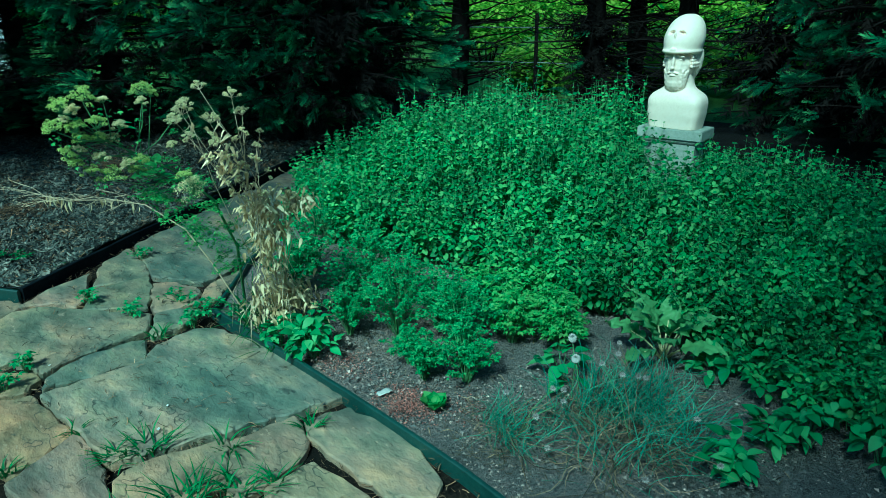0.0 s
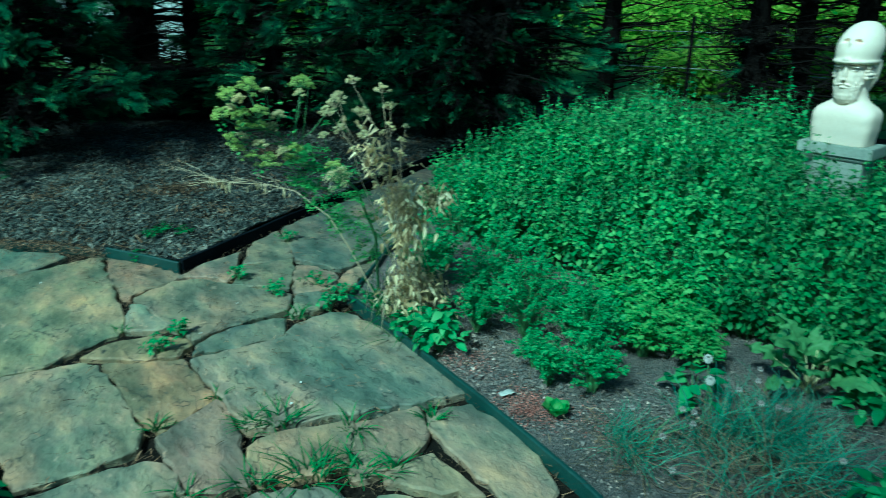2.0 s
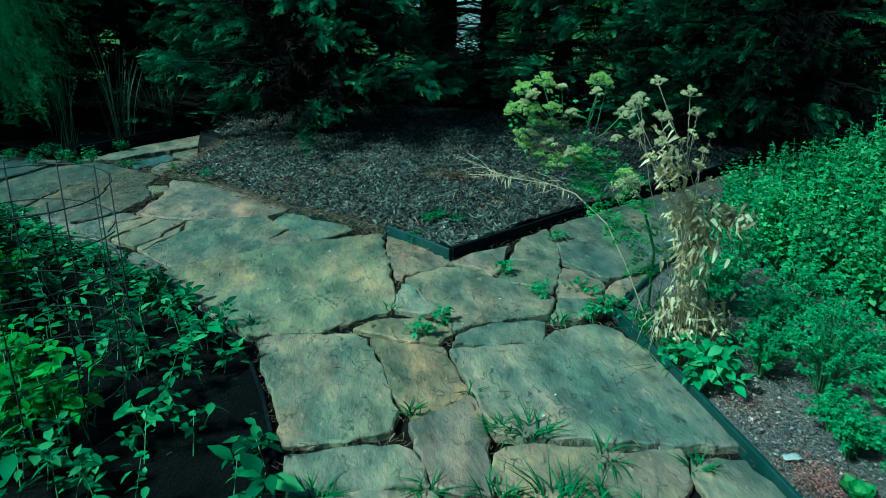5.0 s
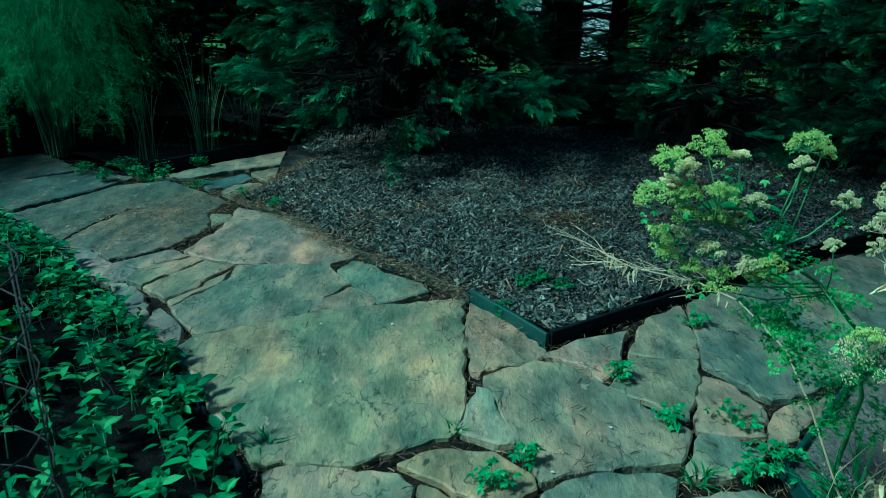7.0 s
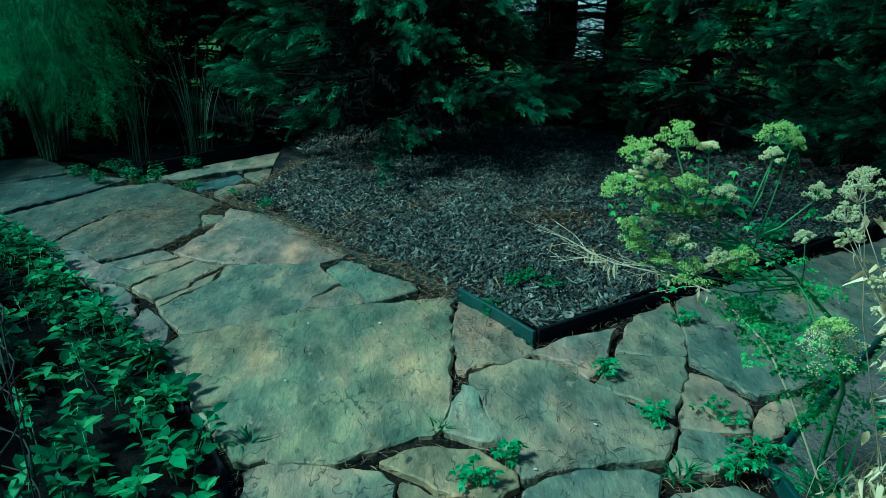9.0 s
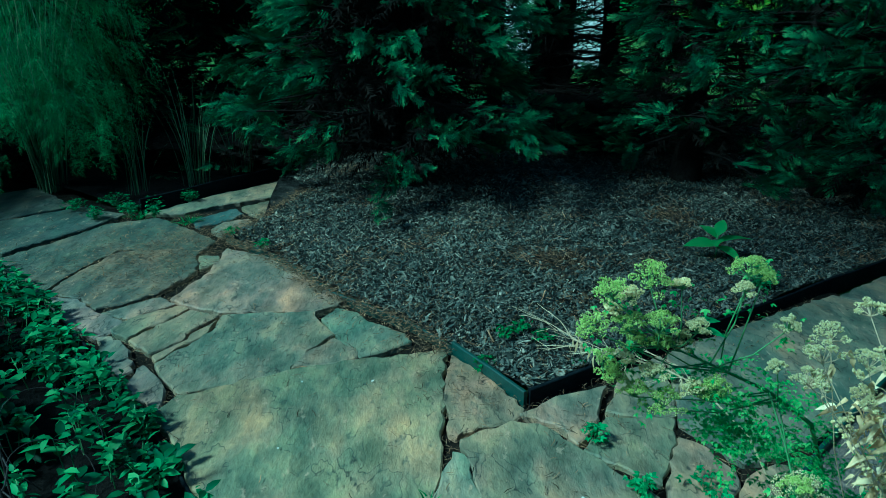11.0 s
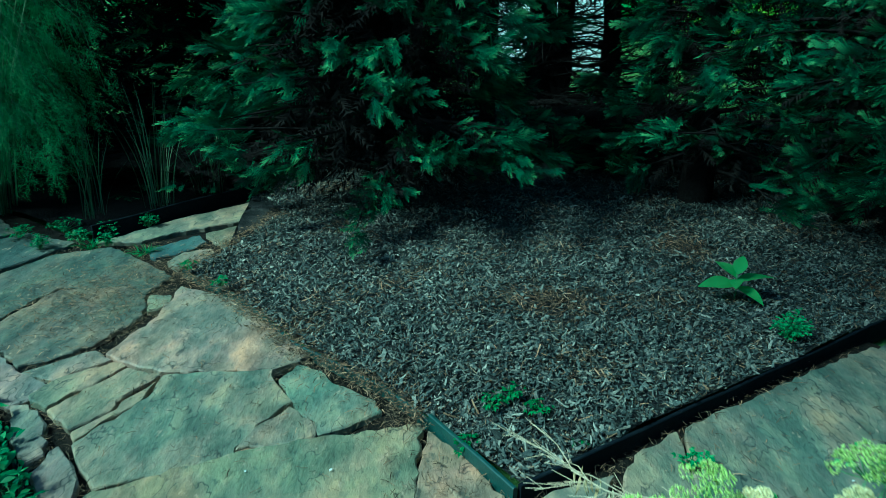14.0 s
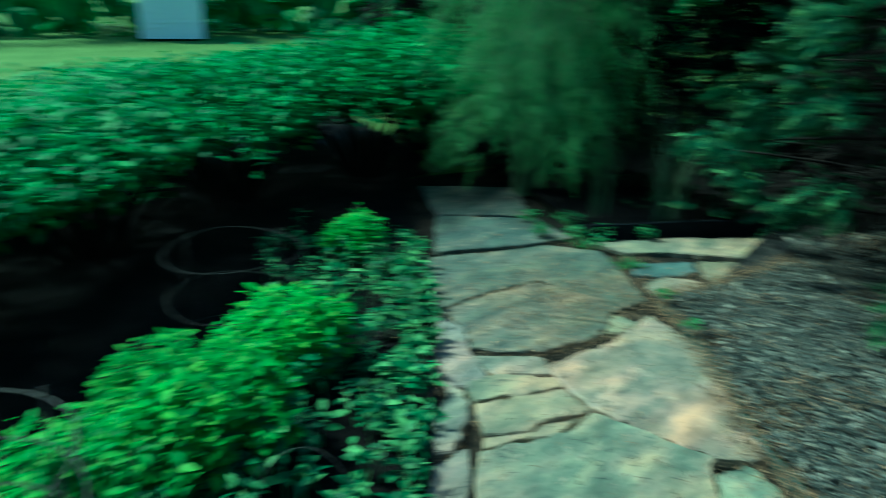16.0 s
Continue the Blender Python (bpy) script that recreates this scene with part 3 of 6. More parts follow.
flagstone((1.06, 0.01), (1.44, 0.27), (1.86, 0.56), (2.14, 0.74), (2.32, 0.62), (2.27, 0.36), (2.08, 0.08), (1.90, -0.22), (1.46, -0.64), (1.28, -0.76), (1.12, -0.82), (1.04, -0.69), (0.96, -0.56), tone=(0.18, 0.2, 0.17))
flagstone((0.80, -1.06), (0.90, -1.08), (0.97, -1.16), (0.81, -1.28), (0.70, -1.27), tone=(0.2, 0.23, 0.2))
flagstone((1.04, -1.02), (1.14, -0.88), (1.40, -0.77), (1.08, -1.08), (1.00, -1.12), tone=(0.30, 0.265, 0.19))
flagstone((-0.18, -1.27), (-0.06, -1.19), (0.11, -1.19), (0.22, -1.29), (0.23, -1.35), (0.16, -1.43), (0.04, -1.40), tone=(0.35, 0.29, 0.2))
flagstone((0.26, -1.38), (0.37, -1.31), (0.56, -1.27), (0.66, -1.29), (0.60, -1.46), (0.41, -1.47), (0.23, -1.45), tone=(0.14, 0.18, 0.165))
flagstone((-0.59, -1.33), (-0.51, -1.29), (-0.18, -1.32), (-0.13, -1.38), (-0.07, -1.74), (-0.04, -1.93), (-0.07, -2.04), (-0.22, -2.09), (-0.42, -2.08), (-0.46, -1.83), (-0.54, -1.56), tone=(0.3, 0.285, 0.22))
flagstone((-0.11, -1.36), (0.03, -1.43), (0.18, -1.48), (0.20, -1.66), (0.23, -1.84), (0.12, -1.92), (0.01, -1.97), (-0.03, -1.85), tone=(0.29, 0.235, 0.16))
flagstone((0.21, -1.52), (0.40, -1.51), (0.60, -1.50), (0.68, -1.39), (0.87, -1.34), (0.96, -1.43), (1.04, -1.79), (1.05, -2.25), (0.88, -2.23), (0.67, -2.19), (0.28, -2.11), (0.26, -1.92), tone=(0.26, 0.262, 0.22))
flagstone((-0.00, -2.02), (0.11, -1.95), (0.23, -1.87), (0.24, -2.04), (0.22, -2.28), (0.21, -2.40), (0.08, -2.37), (0.04, -2.33), (0.01, -2.15), tone=(0.26, 0.24, 0.185))
flagstone((-0.40, -2.15), (-0.25, -2.14), (-0.06, -2.14), (-0.01, -2.18), (0.02, -2.35), (-0.18, -2.34), (-0.38, -2.35), tone=(0.28, 0.27, 0.21))
flagstone((-0.39, -2.39), (-0.19, -2.36), (0.02, -2.38), (0.05, -2.42), (0.00, -2.57), (-0.40, -2.51), tone=(0.3, 0.29, 0.22))
flagstone((0.26, -2.21), (0.34, -2.18), (0.61, -2.23), (0.57, -2.32), (0.51, -2.46), (0.34, -2.43), (0.22, -2.38), tone=(0.33, 0.30, 0.22))
flagstone((0.62, -2.25), (0.85, -2.26), (0.82, -2.37), (0.77, -2.46), (0.60, -2.53), (0.49, -2.53), (0.55, -2.40), tone=(0.28, 0.26, 0.2))
flagstone((0.87, -2.31), (1.03, -2.34), (1.06, -2.54), (1.04, -2.75), (1.01, -2.87), (0.95, -2.91), (0.84, -2.82), (0.84, -2.57), (0.83, -2.40), tone=(0.26, 0.265, 0.215))
flagstone((0.59, -2.56), (0.76, -2.54), (0.78, -2.66), (0.80, -2.79), (0.58, -2.60), tone=(0.36, 0.3, 0.22))
flagstone((0.08, -2.50), (0.21, -2.46), (0.42, -2.53), (0.45, -2.64), (0.04, -2.58), tone=(0.24, 0.26, 0.22))
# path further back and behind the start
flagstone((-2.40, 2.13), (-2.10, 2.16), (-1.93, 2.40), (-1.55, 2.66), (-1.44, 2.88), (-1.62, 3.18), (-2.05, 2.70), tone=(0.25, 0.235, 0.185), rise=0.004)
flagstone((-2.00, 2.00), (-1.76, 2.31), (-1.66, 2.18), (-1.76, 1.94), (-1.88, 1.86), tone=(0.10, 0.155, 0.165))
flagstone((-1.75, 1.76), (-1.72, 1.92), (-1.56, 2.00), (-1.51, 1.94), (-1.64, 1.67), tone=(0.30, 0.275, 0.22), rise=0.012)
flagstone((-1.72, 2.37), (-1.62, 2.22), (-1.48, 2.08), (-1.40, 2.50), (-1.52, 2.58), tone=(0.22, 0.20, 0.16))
# slate stones, their tones darkened further for the shade over them
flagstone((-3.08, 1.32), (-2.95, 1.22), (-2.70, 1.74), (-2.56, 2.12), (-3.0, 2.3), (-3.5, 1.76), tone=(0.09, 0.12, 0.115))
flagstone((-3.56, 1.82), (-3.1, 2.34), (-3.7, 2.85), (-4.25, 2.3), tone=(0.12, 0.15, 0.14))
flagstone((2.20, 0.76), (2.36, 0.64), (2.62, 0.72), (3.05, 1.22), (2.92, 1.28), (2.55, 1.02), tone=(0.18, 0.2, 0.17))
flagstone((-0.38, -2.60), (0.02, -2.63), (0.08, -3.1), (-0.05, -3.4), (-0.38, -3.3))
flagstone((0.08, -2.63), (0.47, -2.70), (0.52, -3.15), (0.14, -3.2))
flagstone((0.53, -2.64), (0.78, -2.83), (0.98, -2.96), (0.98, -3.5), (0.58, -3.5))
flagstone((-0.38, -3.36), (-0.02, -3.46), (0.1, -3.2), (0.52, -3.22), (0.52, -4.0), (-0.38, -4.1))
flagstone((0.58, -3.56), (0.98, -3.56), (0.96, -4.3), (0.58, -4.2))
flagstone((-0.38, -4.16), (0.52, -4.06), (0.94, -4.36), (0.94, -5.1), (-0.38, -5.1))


# ---- bed edging ----
def edging(label, points, top, material=None, low=-0.05, thick=0.018):
    """Upright boards end to end along a line, with a rounded rim."""
    ob = thing("bed_edging", label, "edging")
    for (ax, ay), (bx, by) in zip(points, points[1:]):
        d = Vector((bx - ax, by - ay))
        n = Vector((-d.y, d.x)).normalized() * thick * 0.5
        bm = bmesh.new()
        k = max(2, round(d.length / 0.12))
        prof = [(-1, low), (-1, top - 0.004), (-0.6, top), (0.6, top), (1, top - 0.004), (1, low)]
        rows = []
        for i in range(k + 1):
            p = Vector((ax, ay)) + d * (i / k)
            wob = height(p.x, p.y, 0.006, 3.0, 4.0)
            rows.append([bm.verts.new((p.x + n.x * s + wob * n.x * 40 * 0.02, p.y + n.y * s, z + (wob if z > 0 else 0))) for s, z in prof])
        for a, b in zip(rows, rows[1:]):
            for j in range(len(prof)):
                m = (j + 1) % len(prof)
                bm.faces.new((a[j], b[j], b[m], a[m]))
        bm.faces.new(rows[0])
        bm.faces.new(rows[-1][::-1])
        bmesh.ops.recalc_face_normals(bm, faces=bm.faces[:])
        piece("board", bm_mesh(bm, "board", material or EDGE), ob)
    return ob


edging("dark painted edging boards round the mulch bed", [(0.365, -0.43), (0.92, -0.03), (1.8, 0.6), (3.0, 1.45), (4.2, 2.25)], 0.056)
edging("dark green edging boards between mulch and flagstones", [(0.35, -0.44), (0.035, 0.0)], 0.05, GREENEDGE)
edging("dark green edging boards half buried in mulch", [(0.03, 0.01), (-0.19, 0.27), (-0.66, 0.655), (-1.17, 1.26), (-1.6, 1.62)], 0.014, GREENEDGE)
edging("dark green edging boards along the herb bed", [(1.95, -0.2), (1.43, -0.74), (1.0, -1.24)], 0.03, GREENEDGE)
edging("dark green edging boards beside the path", [(1.0, -1.27), (1.035, -1.83), (1.06, -2.26), (1.075, -2.9), (1.0, -5.1)], 0.035, GREENEDGE)
edging("black edging boards behind the far flagstones", [(-2.47, 2.20), (-1.67, 3.40)], 0.10)
edging("dark edging boards round the leafy bed", [(-0.415, -5.1), (-0.41, -2.5), (-0.445, -2.09), (-0.525, -1.73), (-0.64, -1.34), (-0.86, -1.03), (-1.13, -0.69), (-1.34, -0.47), (-1.77, 0.01), (-2.35, 0.58), (-3.15, 1.27)], -0.006, None, -0.06, 0.012)


# ---- conifers ----
def frond_shape(rng):
    """A feathery spray of cedar: an axis with side twigs, each closely set with short scale tips. About 0.32 long, along +y."""
    v, f = [], []

    def blade(a, b, w):
        a, b = np.array(a, float), np.array(b, float)
        d = b - a
        s = np.array([d[1], -d[0], 0]) / (np.linalg.norm(d[:2]) + 1e-9) * w
        k = len(v)
        v.extend([a - s, b, a + s + d * 0.2])
        f.append((k, k + 2, k + 1))

    length = 0.28
    for i in range(9):
        u = 0.03 + 0.95 * i / 8
        y, z = length * u, -0.035 * u * u
        for side in (-1, 1):
            ln = (0.045 + 0.075 * math.sin(math.pi * min(1, u * 0.75 + 0.22))) * rng.uniform(0.7, 1.2)
            ang = side * rng.uniform(0.35, 0.75) * (1 - 0.45 * u)
            up = rng.uniform(-0.35, 0.15)
            tip = (ln * math.sin(ang), y + ln * math.cos(ang), z + up * ln)
            k = max(3, round(ln / 0.017))
            for j in range(k):
                t = j / k
                q = (tip[0] * t, y + (tip[1] - y) * t, z + (tip[2] - z) * t)
                for s2 in (-1, 1) if j < k - 1 else (0,):
                    l2, a2 = 0.030 * (1 - 0.35 * t) * rng.uniform(0.7, 1.3), ang * 0.8 + s2 * rng.uniform(0.22, 0.5)
                    blade(q, (q[0] + l2 * math.sin(a2), q[1] + l2 * math.cos(a2), q[2] + up * l2 + rng.uniform(-0.008, 0.006)), 0.0036)
    blade((0, length * 0.93, -0.03), (0, length * 1.12, -0.045), 0.005)
    return np.array(v), np.array(f)


def coarse_shape(rng, pairs):
    """A bigger, plainer spray for the inside and the top of a tree. About 0.3 long, along +y."""
    v, f = [], []
    for i in range(pairs):
        y = 0.02 + 0.26 * i / pairs
        for side in (-1, 1):
            ln, k = 0.10 * (1 - 0.6 * i / pairs) * rng.uniform(0.6, 1.3), len(v)
            w, a = 0.10 / pairs, rng.uniform(0.45, 1.0)
            v += [(0, y - w, 0), (0, y + w, 0), (side * ln * math.sin(a), y + ln * math.cos(a), rng.uniform(-0.04, 0.01))]
            f.append((k, k + 1, k + 2) if side < 0 else (k, k + 2, k + 1))
    return np.array(v), np.array(f)


def conifer(seed, reach, tall, low=0.25, limbs=84, per=22, spray=1.0, inner=12, dead=0, withered=True, taper=0.16):
    """A cedar: leaning trunk, limbs, and bunches of drooping flat sprays. Returns its thing, to be copied."""
    rng = random.Random(seed)
    ob = thing("cedar_tree", "dark green cedar tree with low drooping flat sprays", "tree", group="cedar hedge")
    h = Heap()
    pts = [(rng.uniform(-0.03, 0.03) * i, rng.uniform(-0.03, 0.03) * i, tall * i / 7 - 0.1) for i in range(8)]
    h.tube(pts, [0.13 * (1 - i / 7.6) + 0.01 for i in range(8)], 9)
    piece("trunk", h.mesh("trunk", BARK), ob)
    wood, leaf, dry = Heap(), Heap(), Heap()
    shapes = [frond_shape(rng), frond_shape(rng), frond_shape(rng), coarse_shape(rng, 11 if spray == 1.0 else 7)]
    mats = [[], [], [], []]
    for n in range(limbs + limbs // 2):
        lowpart = n < limbs
        z0 = low + (2.0 - min(low, 1.6)) * (n / limbs) ** 0.9 if lowpart else 2.0 + (tall - 2.3) * ((n - limbs) / (limbs / 2))
        az = n * 2.39996 + rng.uniform(-0.35, 0.35)
        ln = reach * (1 - taper * max(0, z0) / 2 if lowpart else (1 - taper) * (1 - (z0 - 2) / (tall - 1.6))) * rng.uniform(0.66, 1.08) * (0.88 if n < limbs // 8 else 1.0)
        rise, droop = rng.uniform(0.10, 0.36), rng.uniform(0.08, 0.26)
        path = []
        for i in range(6):
            u = i / 5
            r = ln * u
            a = az + 0.15 * math.sin(u * 3 + n)
            path.append(Vector((math.cos(a) * r, math.sin(a) * r, max(0.05, z0 + rise * r - droop * r * r / max(0.6, ln) * 1.25))))
        wood.tube(path, [0.018 * (1 - i / 5.5) + 0.002 for i in range(6)], 4)

        def on_limb(u):
            i = min(4, int(u * 5))
            return path[i].lerp(path[i + 1], u * 5 - i)

        # bunches near the limb's end, each a fan of sprays that hang one way
        left = per if lowpart else 0
        while left > 0:
            u = 1 - 0.5 * rng.random() ** 1.7
            side = rng.choice((-1, 1)) * rng.uniform(0.1, 1.0) * (1.15 - 0.8 * u)
            tip, size, tilt, lean = on_limb(u), rng.uniform(0.42, 0.72) * spray, rng.uniform(-0.5, 0.5), rng.uniform(-1.3, 1.3)
            tip = tip + Vector((math.cos(az + side), math.sin(az + side), 0)) * rng.uniform(0, 0.14) + Vector((0, 0, rng.uniform(-0.06, 0.04)))
            k = min(left, rng.randint(7, 13))
            left -= k
            for _ in range(k):
                at = tip + Vector((rng.gauss(0, 0.05), rng.gauss(0, 0.05), rng.gauss(0, 0.03))) * spray
                mats[rng.randrange(3)].append((az + side - math.pi / 2 + rng.gauss(0, 0.32), tilt + rng.gauss(0, 0.25), lean + rng.gauss(0, 0.3), size * rng.uniform(0.6, 1.05), at))
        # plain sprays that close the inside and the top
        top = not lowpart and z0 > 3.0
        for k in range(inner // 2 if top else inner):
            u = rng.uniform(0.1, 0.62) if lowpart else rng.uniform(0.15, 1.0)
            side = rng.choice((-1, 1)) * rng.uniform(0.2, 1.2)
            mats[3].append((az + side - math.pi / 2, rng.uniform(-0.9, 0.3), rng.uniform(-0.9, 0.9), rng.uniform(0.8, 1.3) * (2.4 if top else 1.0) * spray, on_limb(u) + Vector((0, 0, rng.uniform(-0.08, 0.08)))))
    for n in range(dead):
        # dead limbs low on the trunk, forked and bare
        az, z0, ln = rng.uniform(0, 6.28), rng.uniform(0.35, 1.7), rng.uniform(0.4, 1.1)
        path = [Vector((math.cos(az) * ln * u, math.sin(az) * ln * u, z0 + rng.uniform(-0.1, 0.25) * u)) for u in (0, 0.35, 0.7, 1.0)]
        wood.tube(path, [0.012, 0.009, 0.006, 0.002], 4)
        for k in range(5):
            p, a = path[1 + k % 3], az + rng.uniform(-1.1, 1.1)
            d = Vector((math.cos(a), math.sin(a), rng.uniform(-0.5, 0.7))) * rng.uniform(0.12, 0.4)
            wood.tube([p, p + d * 0.5 + Vector((0, 0, 0.02)), p + d], [0.004, 0.003, 0.001], 3)
    for i, (s, ms) in enumerate(zip(shapes, mats)):
        a = list(zip(*ms))
        if a:
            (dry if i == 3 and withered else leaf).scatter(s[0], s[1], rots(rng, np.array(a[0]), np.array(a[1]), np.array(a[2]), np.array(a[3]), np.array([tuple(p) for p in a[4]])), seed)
    piece("branchwork", wood.mesh("branchwork", BARK), ob, "thin bare brown branches", "stuff")
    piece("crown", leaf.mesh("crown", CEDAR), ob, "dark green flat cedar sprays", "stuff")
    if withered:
        piece("inner_crown", dry.mesh("inner_crown", WITHERED_SHADE), ob, "withered brown sprays, near-black for the shade inside the crown", "stuff")
    return ob


cedar_a = conifer(3, 1.58, 6.5, 0.24, 90, 56, 1.0, 13, 0, True, 0.42)
cedar_a.matrix_basis = pose(-0.48, 2.9, 0.05, 0, 0, 20)
cedar_b = conifer(8, 1.55, 6.0, 0.30, 84, 30, 1.0, 4)
cedar_b.matrix_basis = pose(2.95, 2.7, 0.05)
cedar_c = conifer(12, 1.35, 6.2, 0.3, 80, 18, 1.0, 9)
cedar_c.matrix_basis = pose(3.55, 1.65, 0.03)
cedar_d = conifer(29, 1.15, 5.0, 0.2, 72, 30, 1.0, 5, 0, True, 0.62)
cedar_d.matrix_basis = pose(1.98, 3.2, 0.05)
copy_thing(cedar_d, pose(3.3, 2.15, 0.03, 0, 0, 130))
copy_thing(cedar_c, pose(6.6, -2.3, 0.03, 0, 0, 100))
copy_thing(cedar_c, pose(5.75, -3.5, 0.03, 0, 0, 230))
# second row: coarser sprays, close together
cedar_far = conifer(15, 1.55, 6.0, 0.12, 54, 6, 1.5, 16)
cedar_far.matrix_basis = pose(4.75, 3.7, 0.03)
for x, y, turn in ((-4.6, 5.4, 260), (-6.4, 4.6, 30), (5.9, -4.4, 215), (-0.9, 5.5, 75), (5.0, 7.2, 320), (-3.1, 6.4, 110), (7.9, -1.1, 10), (8.4, -3.6, 170), (5.9, 5.2, 50), (-2.0, 8.0, 190), (7.6, -6.0, 80), (-3.9, 4.0, 140)):
    copy_thing(cedar_far, pose(x, y, 0.03, 0, 0, turn))
# slender trees with bare lower trunks
cedar_bare = conifer(20, 1.3, 6.5, 1.75, 30, 5, 1.3, 6, 66)
cedar_bare.matrix_basis = pose(1.0, 5.7, 0.03)
for x, y, turn in ((5.35, 1.9, 130), (6.35, -0.25, 220), (7.2, 0.9, 300), (5.9, 0.45, 40), (0.88, 5.5, 75), (1.13, 5.45, 190), (0.34, 5.6, 250), (1.66, 5.5, 20), (2.3, 6.0, 330)):
    copy_thing(cedar_bare, pose(x, y, 0.03, 0, 0, turn))
# unseen cedars added behind the start of the path, to shade the near end of the mint
for x, y, turn, big in ((-1.5, -6.9, 15, 1.55), (0.5, -7.7, 140, 1.5), (-3.6, -8.3, 250, 1.6)):
    copy_thing(cedar_far, pose(x, y, -0.05, 0, 0, turn) @ Matrix.Diagonal((big, big, big, 1)))
# an unseen tree added beyond the leafy bed; its high crown shades the far corner of the mulch
def tall_tree(at, tall, spread, seed):
    rng = random.Random(seed)
    ob = thing("tall_tree", "unseen bare-trunked tree with a high crown, added to shade the mulch", "tree", at)
    h, wood, ms = Heap(), Heap(), []
    h.tube([(0.06 * math.sin(i), 0.05 * math.cos(i * 1.3), tall * i / 6 - 0.1) for i in range(7)], [0.17 - 0.022 * i for i in range(7)], 9)
    piece("trunk", h.mesh("trunk", BARK), ob)
    for n in range(26):
        a, u = n * 2.39996, (n + 0.5) / 26
        foot = Vector((0, 0, tall * (0.80 + 0.17 * u)))
        end = foot + Vector((math.cos(a), math.sin(a), 0.25)) * spread * (1.0 - 0.45 * u) * rng.uniform(0.7, 1.1)
        wood.tube([foot, foot.lerp(end, 0.5) + Vector((0, 0, 0.08)), end], [0.03, 0.018, 0.005], 4)
        for _ in range(190):
            p = foot.lerp(end, 0.25 + 0.8 * rng.random()) + Vector((rng.gauss(0, 0.16), rng.gauss(0, 0.16), rng.gauss(0, 0.14)))
            ms.append((rng.uniform(0, 6.28), rng.uniform(-0.8, 0.6), rng.uniform(-0.7, 0.7), rng.uniform(0.7, 1.3), tuple(p)))
    leaf = Heap()
    sv, sf = simple_leaf(0.12, 0.075, 0.25)
    leaf.scatter(sv, sf, rots(rng, *[np.array(v) for v in zip(*ms)]))
    piece("branchwork", wood.mesh("branchwork", BARK), ob, kind="stuff")
    piece("crown", leaf.mesh("crown", HEDGE), ob, kind="stuff")


tall_tree((-4.8, -2.1, -0.05), 10.0, 1.2, 91)
# young trees that fill the gaps near the ground
cedar_young = conifer(23, 0.85, 2.4, 0.05, 28, 5, 1.3, 8)
cedar_young.matrix_basis = pose(1.35, 4.5, 0.03) @ Matrix.Diagonal((1, 1, 0.28, 1))
for x, y, turn, high in ((0.6, 5.0, 60, 0.45), (2.1, 4.9, 200, 0.6), (-3.4, 4.4, 10, 0.6), (-2.15, 3.75, 40, 0.5), (-2.9, 3.75, 150, 0.5), (4.75, 0.9, 30, 0.6), (2.5, 5.2, 75, 0.5), (1.5, 6.9, 200, 0.22), (2.6, 7.0, 300, 0.4), (0.7, 6.6, 120, 0.25), (-1.95, 4.7, 80, 0.9), (-2.9, 5.1, 20, 0.9)):
    copy_thing(cedar_young, pose(x, y, 0.03, 0, 0, turn) @ Matrix.Diagonal((1, 1, high, 1)))
copy_thing(cedar_young, pose(5.9, 0.45, 0.03, 0, 0, 100) @ Matrix.Diagonal((0.55, 0.55, 1.9, 1)))


# ---- mint ----
def in_patch(x, y):
    """Height of the mint at a place, 0 outside."""
    inward = max(0.0, min(1.0, (-1.15 - y) / 0.6))
    edge = 1.97 + 0.07 * math.sin(y * 4.1) + inward * (0.26 + 0.12 * math.exp(-((y + 2.85) / 0.35) ** 2)) + 0.34 * max(0.0, min(1.0, (y + 0.7) / 0.8))
    front, back = x - edge, 4.25 + 0.15 * math.sin(y * 3.1) - x
    far, near = 0.38 + 0.1 * math.sin(x * 4.3) - y, y + 4.5 + 0.2 * math.sin(x * 2.7)
    if abs(x - 3.43) < 0.22 and abs(y + 2.07) < 0.22:
        return 0.0
    d = min(front, back, far * 0.8, near)
    if d <= 0:
        return 0.0
    crest = 0.60 + 0.16 * math.exp(-((y + 1.2) / 0.75) ** 2) - 0.04 * max(0, -y - 2.4)
    return min(1, 0.42 + d * 0.95) * crest * (1 + 0.26 * noise.noise(Vector((x * 2.6, y * 2.6, 4))) + 0.30 * noise.noise(Vector((x * 6, y * 6, 9))))


